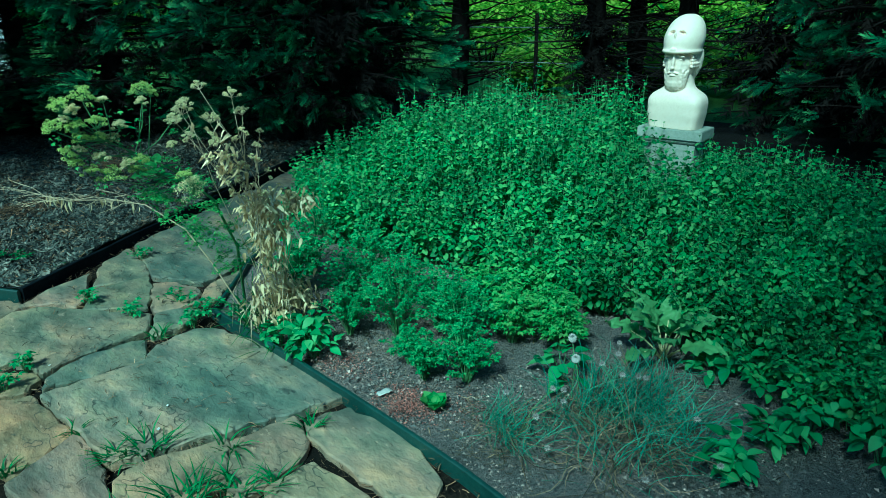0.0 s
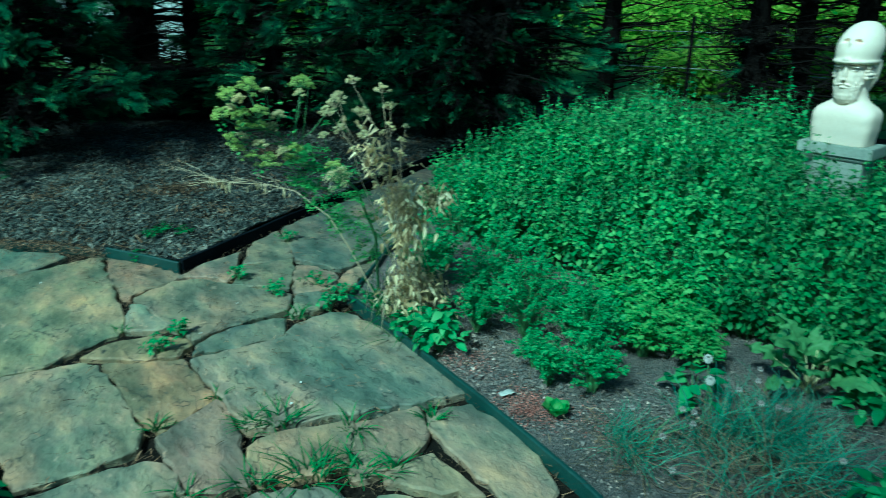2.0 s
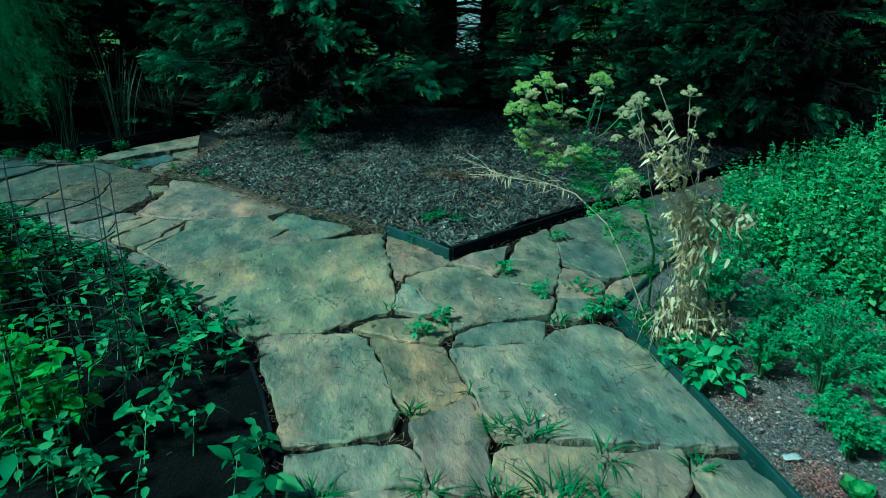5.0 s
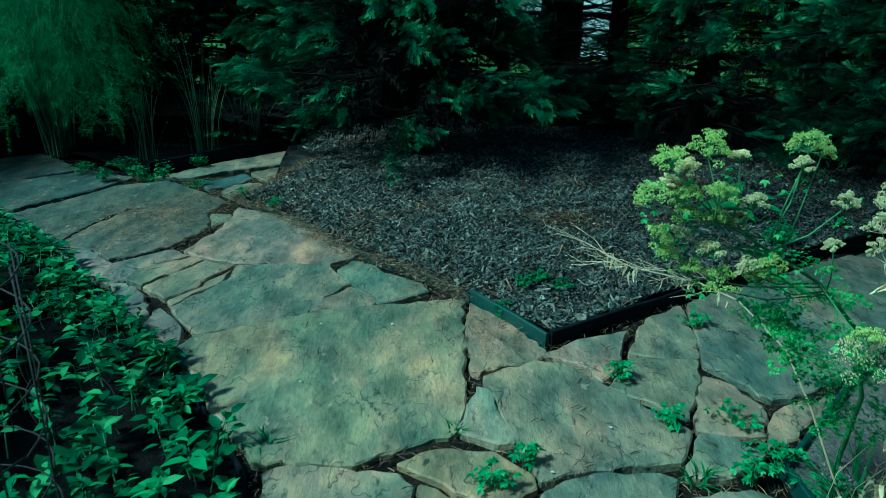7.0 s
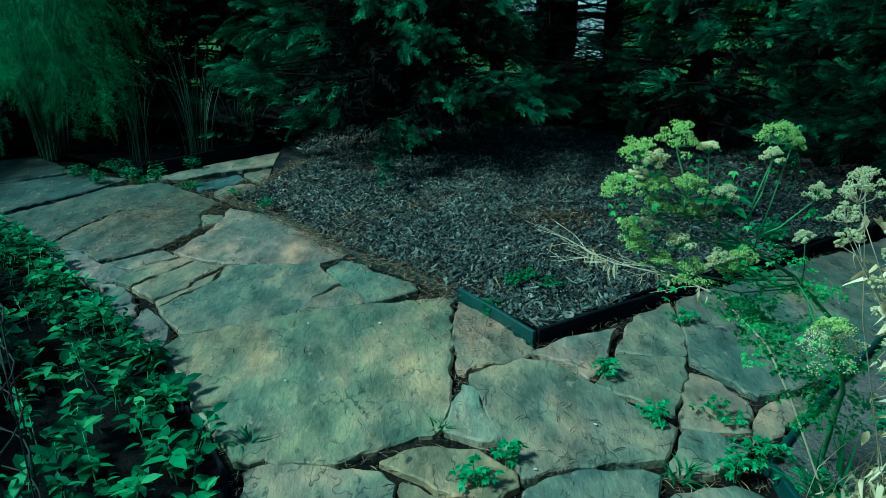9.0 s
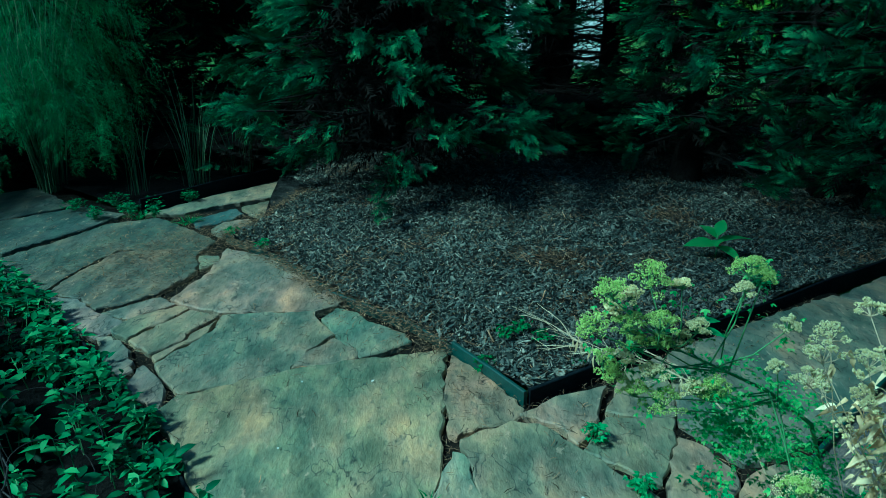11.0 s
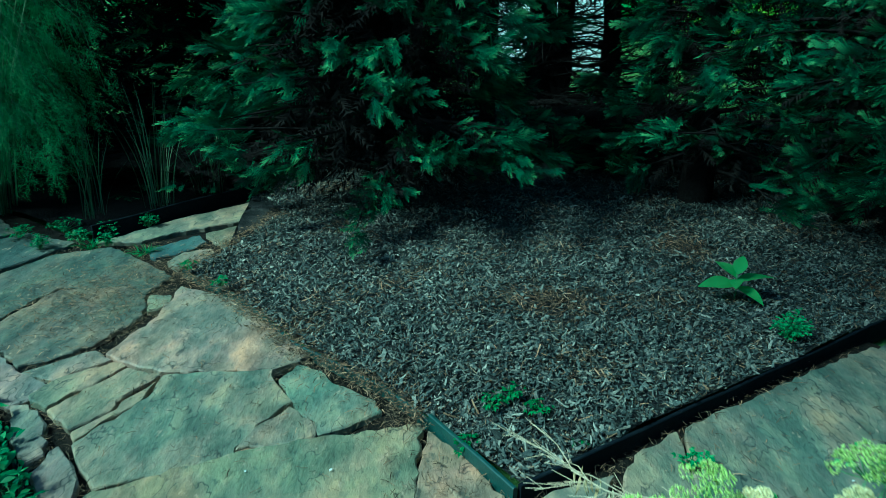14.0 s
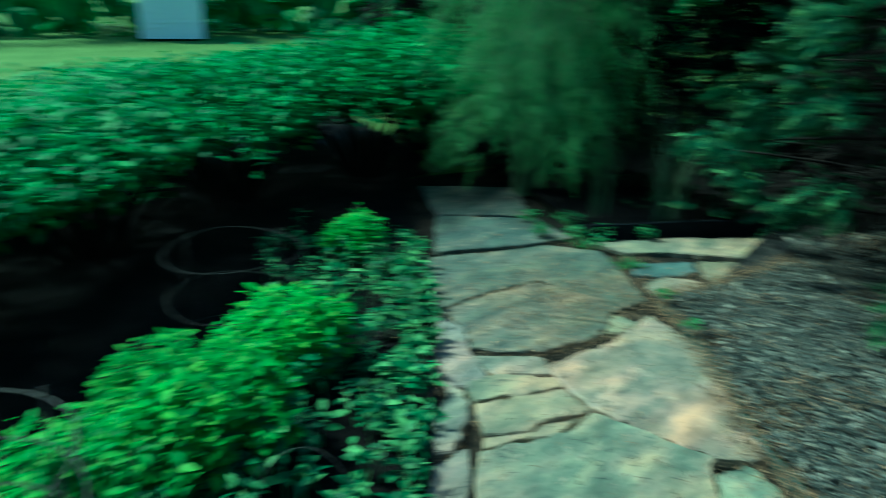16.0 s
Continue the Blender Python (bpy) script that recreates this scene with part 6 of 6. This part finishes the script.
def soil_litter():
    rng = random.Random(79)
    clod = np.array([(0.6, 0, 0.1), (-0.4, 0.5, 0.1), (-0.4, -0.5, 0.1), (0, 0, 0.6), (0.1, 0.1, -0.2)])
    ct = np.array([(0, 1, 3), (1, 2, 3), (2, 0, 3)])
    rows = [(rng.uniform(0, 6.28), rng.uniform(-0.5, 0.5), rng.uniform(-0.5, 0.5), rng.uniform(0.003, 0.009) + 0.010 * rng.random() ** 5, (rng.uniform(1.1, 2.4), rng.uniform(-3.9, -1.2), rng.uniform(-0.004, 0.010))) for _ in range(21000)]
    h = Heap()
    h.scatter(clod, ct, rots(rng, *[np.array(v) for v in zip(*rows)]))
    tagged(new("soil_clods", h.mesh("soil_clods", CLOD, False)), "crumbs and clods of reddish soil", "soil", kind="stuff")
    rows = [(rng.uniform(0, 6.28), rng.uniform(-0.5, 0.5), rng.uniform(-0.5, 0.5), rng.uniform(0.003, 0.008), (max(1.1, rng.gauss(x, r)), rng.gauss(y, r * 1.4), rng.uniform(-0.002, 0.012))) for x, y, r, k in ((1.21, -2.46, 0.05, 1700), (1.36, -2.66, 0.06, 300), (1.2, -2.05, 0.06, 500), (1.9, -2.75, 0.08, 150)) for _ in range(k)]
    h = Heap()
    h.scatter(clod, ct, rots(rng, *[np.array(v) for v in zip(*rows)]))
    tagged(new("red_crumbs", h.mesh("red_crumbs", REDSOIL, False)), "brick-red crumbs on the herb bed soil", "soil", kind="stuff")
    straw = np.array([(-0.5, -0.016, 0), (0.5, -0.010, 0), (0.5, 0.012, 0), (-0.5, 0.016, 0), (0, 0.06, 0.03)])
    st = np.array([(0, 1, 4), (1, 2, 4), (2, 3, 4), (3, 0, 4)])
    rows = [(rng.uniform(0, 6.28), 0.0, rng.uniform(-0.2, 0.2), rng.uniform(0.012, 0.05), (rng.gauss(1.5, 0.3), rng.uniform(-3.6, -1.2), 0.012 + rng.uniform(0, 0.01))) for _ in range(750)]
    h = Heap()
    h.scatter(straw, st, rots(rng, *[np.array(v) for v in zip(*[r for r in rows if r[4][0] > 1.1])]))
    tagged(new("soil_straw", h.mesh("soil_straw", STRAW, False)), "scattered dry stalks on the herb bed soil", "litter", kind="stuff")


soil_litter()


def torn_paper(at):
    bm = bmesh.new()
    bmesh.ops.create_grid(bm, x_segments=6, y_segments=4, size=0.5)
    for v in bm.verts:
        v.co = Vector((v.co.x * 0.055, v.co.y * 0.03, 0.012 + 0.010 * noise.noise(v.co * 5)))
    r = bmesh.ops.solidify(bm, geom=bm.faces[:], thickness=0.002)
    ob = tagged(new("paper_scrap", bm_mesh(bm, "paper_scrap", WHITE, True)), "crumpled white paper scrap on the soil", "litter")
    ob.location = at


torn_paper((1.17, -2.36, 0.008))


def fallen_petals():
    """A few white petals lying on the stones."""
    rng = random.Random(83)
    spots = [(-0.59, -0.82), (-0.61, -0.35), (1.54, -0.31), (1.9, -1.6), (1.19, -1.51), (1.18, -2.36), (0.51, -1.06), (0.53, -1.92), (-0.31, -0.33), (0.45, -2.05), (0.28, -1.3)]
    rows = [(rng.uniform(0, 6.28), rng.uniform(-0.1, 0.1), rng.uniform(-0.1, 0.1), rng.uniform(0.6, 1.2), (x, y, 0.013)) for x, y in spots]
    sv, sf = leaf_shape(0.018, 0.012, 0.3, -0.1, 3)
    h = Heap()
    h.scatter(sv, sf, rots(rng, *[np.array(v) for v in zip(*rows)]))
    tagged(new("fallen_petals", h.mesh("fallen_petals", WHITE)), "small white petals fallen on the flagstones", "petals", kind="stuff")


fallen_petals()


# ---- weeds in the joints ----
def grass_tuft(at, seed, count, tall, spread):
    ob = thing("grass_tuft", "tuft of green grass growing in a path joint", "grass", at, "grass tufts")
    h = Heap()
    blades(h, random.Random(seed), (0, 0, 0), count, tall, spread, 0.0032, 0.6, 5)
    piece("blade_tuft", h.mesh("blade_tuft", GRASS), ob, kind="stuff")


for i, (x, y, n, tall, spread) in enumerate(((0.39, -2.12, 34, 0.11, 0.13), (0.38, -2.46, 46, 0.12, 0.16), (0.52, -2.50, 30, 0.10, 0.12), (-0.31, -2.37, 60, 0.06, 0.10), (0.01, -1.95, 20, 0.07, 0.06), (0.22, -2.42, 22, 0.09, 0.12), (0.72, -1.30, 26, 0.07, 0.09), (-0.62, -1.20, 14, 0.08, 0.08), (0.62, -2.55, 18, 0.08, 0.1), (-2.0, 1.95, 40, 0.07, 0.14), (-2.4, 2.02, 30, 0.09, 0.12), (1.12, -1.50, 40, 0.22, 0.26), (1.08, -1.72, 26, 0.16, 0.2), (1.2, -1.34, 30, 0.2, 0.24), (0.30, -2.10, 22, 0.08, 0.1), (0.02, -2.36, 26, 0.07, 0.1), (0.60, -2.28, 24, 0.09, 0.12), (0.86, -2.36, 18, 0.07, 0.08), (0.24, -1.86, 16, 0.06, 0.07), (-0.02, -1.08, 12, 0.05, 0.06))):
    grass_tuft((x, y, -0.01), 200 + i, n, tall, spread)
for i, (x, y, r) in enumerate(((-2.52, 2.12, 0.09), (-2.3, 2.06, 0.06), (-2.72, 1.98, 0.07), (-2.42, 2.3, 0.10), (-2.2, 2.5, 0.07), (-2.75, 2.35, 0.12), (-3.0, 2.2, 0.12))):
    leafy_herb("corner_weed", "small green weed at the black edging's corner", "weed", (x, y, 0.0), 240 + i, r, 0.09, 14, 5, 0.026, BEDLEAF, "corner weeds", reach=0.4)
for i, (x, y, r) in enumerate(((0.11, -1.37, 0.055), (0.21, -1.26, 0.045), (1.01, -0.25, 0.06), (0.60, -0.72, 0.04), (0.70, -1.02, 0.04), (0.93, -1.0, 0.07), (0.99, -1.22, 0.09), (1.08, -1.40, 0.11), (0.88, -1.30, 0.06))):
    leafy_herb("path_weed", "small green weed in a path joint", "weed", (x, y, -0.01), 220 + i, r, 0.08, 10, 4, 0.025, HERB, "path weeds", reach=0.5)


# ---- leafy bed ----
def left_bed():
    rng = random.Random(55)
    edge = [(-0.41, -2.9), (-0.44, -2.09), (-0.52, -1.73), (-0.63, -1.33), (-0.85, -1.03), (-1.12, -0.69), (-1.33, -0.47), (-1.76, 0.01), (-2.34, 0.58), (-3.15, 1.27)]
    low, lime = [], []
    stems = Heap()

    def sprig(x, y, tall, out, size):
        top = Vector((x + rng.uniform(-0.05, 0.05), y + rng.uniform(-0.05, 0.05), tall))
        stems.tube([(x, y, -0.03), top], [0.003, 0.0015], 3)
        yaw = rng.uniform(0, 6.28)
        size *= rng.uniform(0.65, 1.3)
        for u, k, big in ((0.45, 3, 0.95), (0.75, 3, 1.1), (0.95, 4, 0.8)):
            p = Vector((x, y, 0)).lerp(top, u)
            for s in range(k):
                out.append((yaw + u * 5 + s * 6.28 / k + rng.uniform(-0.6, 0.6), rng.uniform(-0.15, 0.75), rng.uniform(-0.5, 0.5), big * size * rng.uniform(0.6, 1.35), tuple(p + Vector((rng.gauss(0, 0.012), rng.gauss(0, 0.012), rng.gauss(0, 0.012))))))

    for (ax, ay), (bx, by) in zip(edge, edge[1:]):
        d = Vector((bx - ax, by - ay))
        n = Vector((-d.y, d.x)).normalized()
        for _ in range(int(d.length * (44 if ay < -1.2 else 86))):
            t, w = rng.random(), rng.random() ** 1.6
            p = Vector((ax, ay)) + d * t + n * (0.03 + w * 0.9)
            near = p.y < -1.2
            if near and w < 0.1 and rng.random() < 0.2:
                continue
            tall = rng.uniform(0.05, 0.20) * (0.6 + 0.8 * w)
            sprig(p.x, p.y, tall, low, 1.0)
    for cx, cy, r, k, tall in ((-2.05, -0.95, 0.36, 230, 0.38), (-2.35, -0.32, 0.28, 150, 0.32), (-3.25, 0.78, 0.2, 60, 0.28), (-1.85, -1.4, 0.3, 100, 0.36), (-1.25, -1.95, 0.22, 40, 0.34)):
        for _ in range(k):
            a, q = rng.uniform(0, 6.28), math.sqrt(rng.random())
            sprig(cx + math.cos(a) * r * q, cy + math.sin(a) * r * q, tall * rng.uniform(0.7, 1.1) * (1.1 - 0.5 * q * q), lime, 1.0)
    sv, sf = leaf_shape(0.057, 0.029, 0.25, 0.3, 3, 0.9)
    for name, rows, mat, label in (("bed_foliage", low, BEDLEAF, "low dark green pointed leaves along the path"), ("lime_foliage", lime, LIME, "clumps of bright lime-green leaves")):
        h = Heap()
        h.scatter(sv, sf, rots(rng, *[np.array(v) for v in zip(*rows)]))
        tagged(new(name, h.mesh(name, mat)), label, "foliage", kind="stuff")
    tagged(new("bed_stems", stems.mesh("bed_stems", STEM)), "thin green stems of the leafy bed", "foliage", kind="stuff")


left_bed()


def wire_cage(at, radius, tall, hoops, posts, label, gauge):
    """A round plant cage: hoops tied to upright wires."""
    ob = thing("wire_cage", label, "plant cage", at, "plant cages")
    for k in range(hoops):
        z = tall * (k + 0.4) / (hoops - 0.6) if hoops > 1 else tall
        h = Heap()
        ring = [Vector((radius * math.cos(i * 2 * math.pi / 28) * (1 + 0.03 * math.sin(i + k)), radius * math.sin(i * 2 * math.pi / 28), min(z, tall) + 0.012 * math.sin(i * 0.45 + k))) for i in range(29)]
        h.tube(ring, [gauge] * 29, 5)
        piece("hoop", h.mesh("hoop", WIRE), ob)
    for k in range(posts):
        a = 2 * math.pi * k / posts + 0.3
        h = Heap()
        c, s = radius * math.cos(a), radius * math.sin(a)
        h.tube([(c, s, -0.06), (c * 1.01, s * 0.99, tall * 0.5), (c, s, tall + 0.02)], [gauge * 1.15] * 3, 5)
        piece("upright", h.mesh("upright", WIRE), ob)


wire_cage((-1.24, -1.86, -0.02), 0.32, 0.82, 7, 12, "round rusty wire plant cage in the leafy bed", 0.0024)
wire_cage((-2.60, -0.42, -0.02), 0.30, 0.52, 3, 4, "low wire plant cage among lime-green leaves", 0.0013)


def wire_hoops(at):
    ob = thing("wire_hoop", "thin bent wire hoops lying in the leafy bed", "wire", at)
    for k, (dx, dy, r, z) in enumerate(((0, 0, 0.17, 0.26), (0.08, -0.16, 0.14, 0.16))):
        h = Heap()
        h.tube([Vector((dx + r * math.cos(i * 0.3), dy + r * math.sin(i * 0.3) * 0.8, max(0.0, z * math.sin(min(math.pi, i * 0.3 * 0.66))))) for i in range(17)], [0.0017] * 17, 5)
        piece("wire", h.mesh("wire", WIRE), ob)


wire_hoops((-1.38, -0.92, -0.02))


# ---- shrubs ----
def shrub(name, label, category, at, seed, size, count, leaf, material, group="", hollow=0.35, lumps=9, hem=0.0):
    """A rounded bush: leaves on many overlapping lumps, stems beneath."""
    rng = random.Random(seed)
    ob = thing(name, label, category, at, group)
    cores = []
    for n in range(lumps):
        a, u = n * 2.39996, (n + 0.5) / lumps
        cores.append((Vector((math.cos(a) * math.sqrt(u) * size[0] * 0.72, math.sin(a) * math.sqrt(u) * size[1] * 0.72, size[2] * (0.56 + 0.18 * (1 - u) + rng.uniform(-0.10, 0.06)))), rng.uniform(0.34, 0.5)))
    ms = []
    for _ in range(count):
        c, r = rng.choice(cores)
        d = Vector((rng.gauss(0, 1), rng.gauss(0, 1), rng.gauss(0.25, 1))).normalized()
        p = c + Vector((d.x * r * size[0], d.y * r * size[1], d.z * r * size[2] * 0.75)) * rng.uniform(1 - hollow, 1.08)
        if p.z < hem * size[2] + 0.12 * math.sin(7 * p.x + 5 * p.y):
            continue
        yaw = math.atan2(-d.x, d.y)
        ms.append((yaw + rng.uniform(-0.8, 0.8), rng.uniform(-0.6, 0.7), rng.uniform(-0.6, 0.6), rng.uniform(0.65, 1.2), tuple(p)))
    h = Heap()
    sv, sf = simple_leaf(leaf, leaf * 0.62, 0.25)
    h.scatter(sv, sf, rots(rng, *[np.array(v) for v in zip(*ms)]))
    if lumps:
        w = Heap()
        for c, r in cores:
            w.tube([(c.x * 0.1, c.y * 0.1, -0.1), (c.x * 0.5, c.y * 0.5, c.z * 0.5), tuple(c)], [0.022, 0.016, 0.006], 5)
        piece("branchwork", w.mesh("branchwork", BARK), ob, kind="stuff")
    piece("crown", h.mesh("crown", material), ob, kind="stuff")
    return ob


for i, (x, y, sx, sy, sz, hem) in enumerate(((-5.0, 2.3, 1.15, 1.15, 1.22, 0.62), (-4.95, 0.9, 1.2, 1.2, 1.10, 0.64), (-4.35, -0.4, 1.2, 1.2, 0.96, 0.74), (-3.7, -1.6, 1.15, 1.15, 0.88, 0.74), (-3.1, -2.8, 1.1, 1.1, 0.85, 0.6))):
    shrub("hedge_shrub", "rounded leafy green hedge shrub, dark beneath", "shrub", (x, y, -0.03), 300 + i, (sx, sy, sz), 10500, 0.075, HEDGE, "hedge shrubs", 0.25, 16, hem)


for i, (x, y, sx, sz) in enumerate(((-6.6, 2.6, 1.3, 1.05), (-6.5, 0.9, 1.4, 0.85), (-5.8, -0.9, 1.4, 0.65), (-5.0, -2.4, 1.4, 0.6), (-5.7, 3.6, 1.1, 1.3))):
    shrub("hedge_shrub", "rounded leafy green hedge shrub at the back", "shrub", (x, y, -0.03), 320 + i, (sx, sx, sz), 4200, 0.10, HEDGE, "hedge shrubs", 0.3, 18, -0.1)


def feathery_shrub(at):
    """Fine arching plumes, like asparagus fern, over bare grey stems."""
    rng = random.Random(66)
    ob = thing("feathery_shrub", "tall feathery green shrub with drooping fine plumes", "shrub", at)
    wood, ms = Heap(), []
    sprig_v, sprig_f = [], []
    for i in range(12):
        y = 0.012 + 0.16 * i / 11
        for s in (-1, 1):
            k = len(sprig_v)
            ln, a = 0.056 * (1.05 - 0.6 * i / 11) * rng.uniform(0.5, 1.4), rng.uniform(0.3, 1.1)
            sprig_v += [(0, y, 0), (0, y + 0.003, 0), (s * ln * math.sin(a), y + ln * math.cos(a), rng.uniform(-0.025, 0.012))]
            sprig_f.append((k, k + 1, k + 2))
    sprig_v, sprig_f = np.array(sprig_v), np.array(sprig_f)
    for n in range(64):
        a = n * 2.39996
        r, top = 0.56 * math.sqrt((n + 0.5) / 64), rng.uniform(0.9, 2.4)
        out = Vector((math.cos(a), math.sin(a), 0))
        pts = [out * 0.12 * rng.random(), out * r * 0.45 + Vector((0, 0, top * 0.6)), out * r * 0.9 + Vector((0, 0, top)), out * (r + 0.22) + Vector((0, 0, top * 0.84)), out * (r + 0.33) + Vector((0, 0, max(0.12, top * 0.52)))]
        wood.tube(pts, [0.006, 0.004, 0.003, 0.0024, 0.0012], 4)
        for k in range(92):
            u = 4.0 - 3.0 * rng.random() ** 1.2
            i = min(3, int(u))
            p = pts[i].lerp(pts[i + 1], u - i) + Vector((rng.uniform(-0.08, 0.08), rng.uniform(-0.08, 0.08), rng.uniform(-0.12, 0.06)))
            ms.append((a - math.pi / 2 + rng.uniform(-1.3, 1.3), rng.uniform(-1.45, -0.2), rng.uniform(-0.6, 0.6), rng.uniform(0.6, 1.3), tuple(p)))
    h = Heap()
    h.scatter(sprig_v, sprig_f, rots(rng, *[np.array(v) for v in zip(*ms)]))
    piece("stemwork", wood.mesh("stemwork", REED), ob, kind="stuff")
    piece("plumage", h.mesh("plumage", FEATHER), ob, kind="stuff")


feathery_shrub((-3.52, 2.80, 0.0))


def reeds(at, seed, count, tall):
    ob = thing("tall_grass", "clump of tall upright grass stems behind edging", "grass", at, "tall grasses")
    h = Heap()
    blades(h, random.Random(seed), (0, 0, 0), count, tall, 0.30, 0.003, 0.25, 6)
    piece("blade_tuft", h.mesh("blade_tuft", REED), ob, kind="stuff")


reeds((-2.28, 2.92, 0.0), 7, 34, 1.1)
reeds((-2.0, 3.25, 0.0), 8, 30, 0.9)
reeds((-2.72, 2.68, 0.0), 9, 22, 0.95)

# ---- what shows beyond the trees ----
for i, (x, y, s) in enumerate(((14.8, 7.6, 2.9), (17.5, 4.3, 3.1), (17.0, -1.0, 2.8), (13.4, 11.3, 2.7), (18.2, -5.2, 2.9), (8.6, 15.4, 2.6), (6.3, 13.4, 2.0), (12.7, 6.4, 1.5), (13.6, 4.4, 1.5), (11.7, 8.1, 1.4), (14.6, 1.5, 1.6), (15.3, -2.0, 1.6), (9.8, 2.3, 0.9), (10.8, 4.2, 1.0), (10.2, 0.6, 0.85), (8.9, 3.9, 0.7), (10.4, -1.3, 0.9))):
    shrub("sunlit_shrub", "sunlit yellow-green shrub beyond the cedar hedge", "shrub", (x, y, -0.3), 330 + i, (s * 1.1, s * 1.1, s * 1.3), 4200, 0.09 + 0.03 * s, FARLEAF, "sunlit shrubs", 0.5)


def far_woods():
    """A ring of woods round the lawn."""
    rng = random.Random(91)
    ms = []
    for _ in range(16000):
        a = rng.uniform(0, 6.28)
        r = rng.uniform(30, 40)
        if -2.75 < math.atan2(r * math.sin(a), r * math.cos(a)) < -0.6:
            continue
        lump = 0.5 + 0.5 * noise.noise(Vector((math.cos(a) * 6, math.sin(a) * 6, 3)))
        ms.append((rng.uniform(0, 6.28), rng.uniform(-1, 1), rng.uniform(-1, 1), rng.uniform(0.6, 1.4), (r * math.cos(a), r * math.sin(a), rng.random() ** 1.3 * (5 + 4 * lump) - 0.3)))
    h = Heap()
    sv, sf = simple_leaf(0.9, 0.8, 0.3)
    h.scatter(sv, sf, rots(rng, *[np.array(v) for v in zip(*ms)]))
    tagged(new("far_woods", h.mesh("far_woods", HEDGE)), "distant green woods round the lawn", "woods", kind="stuff")


far_woods()


def shed(at, turn, width, depth, wall, label):
    ob = thing("garden_shed", label, "shed", at, "garden sheds")
    ob.rotation_euler.z = radians(turn)
    n = int(wall / 0.18)
    for sx, sy, w, rot in ((0, -depth / 2, width, 0), (0, depth / 2, width, 180), (-width / 2, 0, depth, 270), (width / 2, 0, depth, 90)):
        prof = [(0.0, 0.0), (0.028, 0.0), (0.010, 0.185), (0.0, 0.185)]
        bm = bmesh.new()
        a = [bm.verts.new((-w / 2, -p, q)) for p, q in prof]
        b = [bm.verts.new((w / 2, -p, q)) for p, q in prof]
        for i in range(4):
            j = (i + 1) % 4
            bm.faces.new((a[i], b[i], b[j], a[j]))
        bm.faces.new(a[::-1])
        bm.faces.new(b)
        bmesh.ops.recalc_face_normals(bm, faces=bm.faces[:])
        me = bm_mesh(bm, "siding_board", SIDING)
        for k in range(n):
            piece("siding_board", me, ob).matrix_basis = Matrix.Translation((sx, sy, k * 0.18)) @ pose(0, 0, 0, 0, 0, rot)
    bm = bmesh.new()
    hw, hd = width / 2 + 0.25, depth / 2 + 0.25
    v = [bm.verts.new(p) for p in ((-hw, -hd, n * 0.18), (hw, -hd, n * 0.18), (hw, hd, n * 0.18), (-hw, hd, n * 0.18), (-hw, 0, n * 0.18 + depth * 0.4), (hw, 0, n * 0.18 + depth * 0.4))]
    for f in ((0, 1, 5, 4), (2, 3, 4, 5), (0, 4, 3), (1, 2, 5), (3, 2, 1, 0)):
        bm.faces.new([v[i] for i in f])
    bmesh.ops.recalc_face_normals(bm, faces=bm.faces[:])
    piece("roof", bm_mesh(bm, "roof", BARK), ob, "dark shingle roof")


shed((-26.8, 10.9, -0.25), 65, 2.1, 2.3, 2.1, "white clapboard shed at the lawn's far side")
# outbuilding added as a white backing for the bright gaps between trunks
shed((2.1, 15.8, -0.75), -8, 2.9, 2.2, 3.1, "white clapboard outbuilding added to fill bright gaps between the cedars")


def fence():
    ob = thing("wire_fence", "thin post-and-wire fence behind the cedar hedge", "fence")
    ends = [(3.6, 8.2), (6.2, 6.0), (8.0, 3.2), (9.0, 0.2), (9.2, -3.0)]
    for x, y in ends:
        h = Heap()
        h.tube([(x, y, -0.2), (x, y, 1.15)], [0.03, 0.028], 8)
        piece("post", h.mesh("post", BARK), ob)
    for z in (0.45, 0.95):
        h = Heap()
        h.tube([(x, y, z) for x, y in ends], [0.007] * len(ends), 5)
        piece("wire", h.mesh("wire", GALVANISED), ob, "galvanised wire strand")


fence()
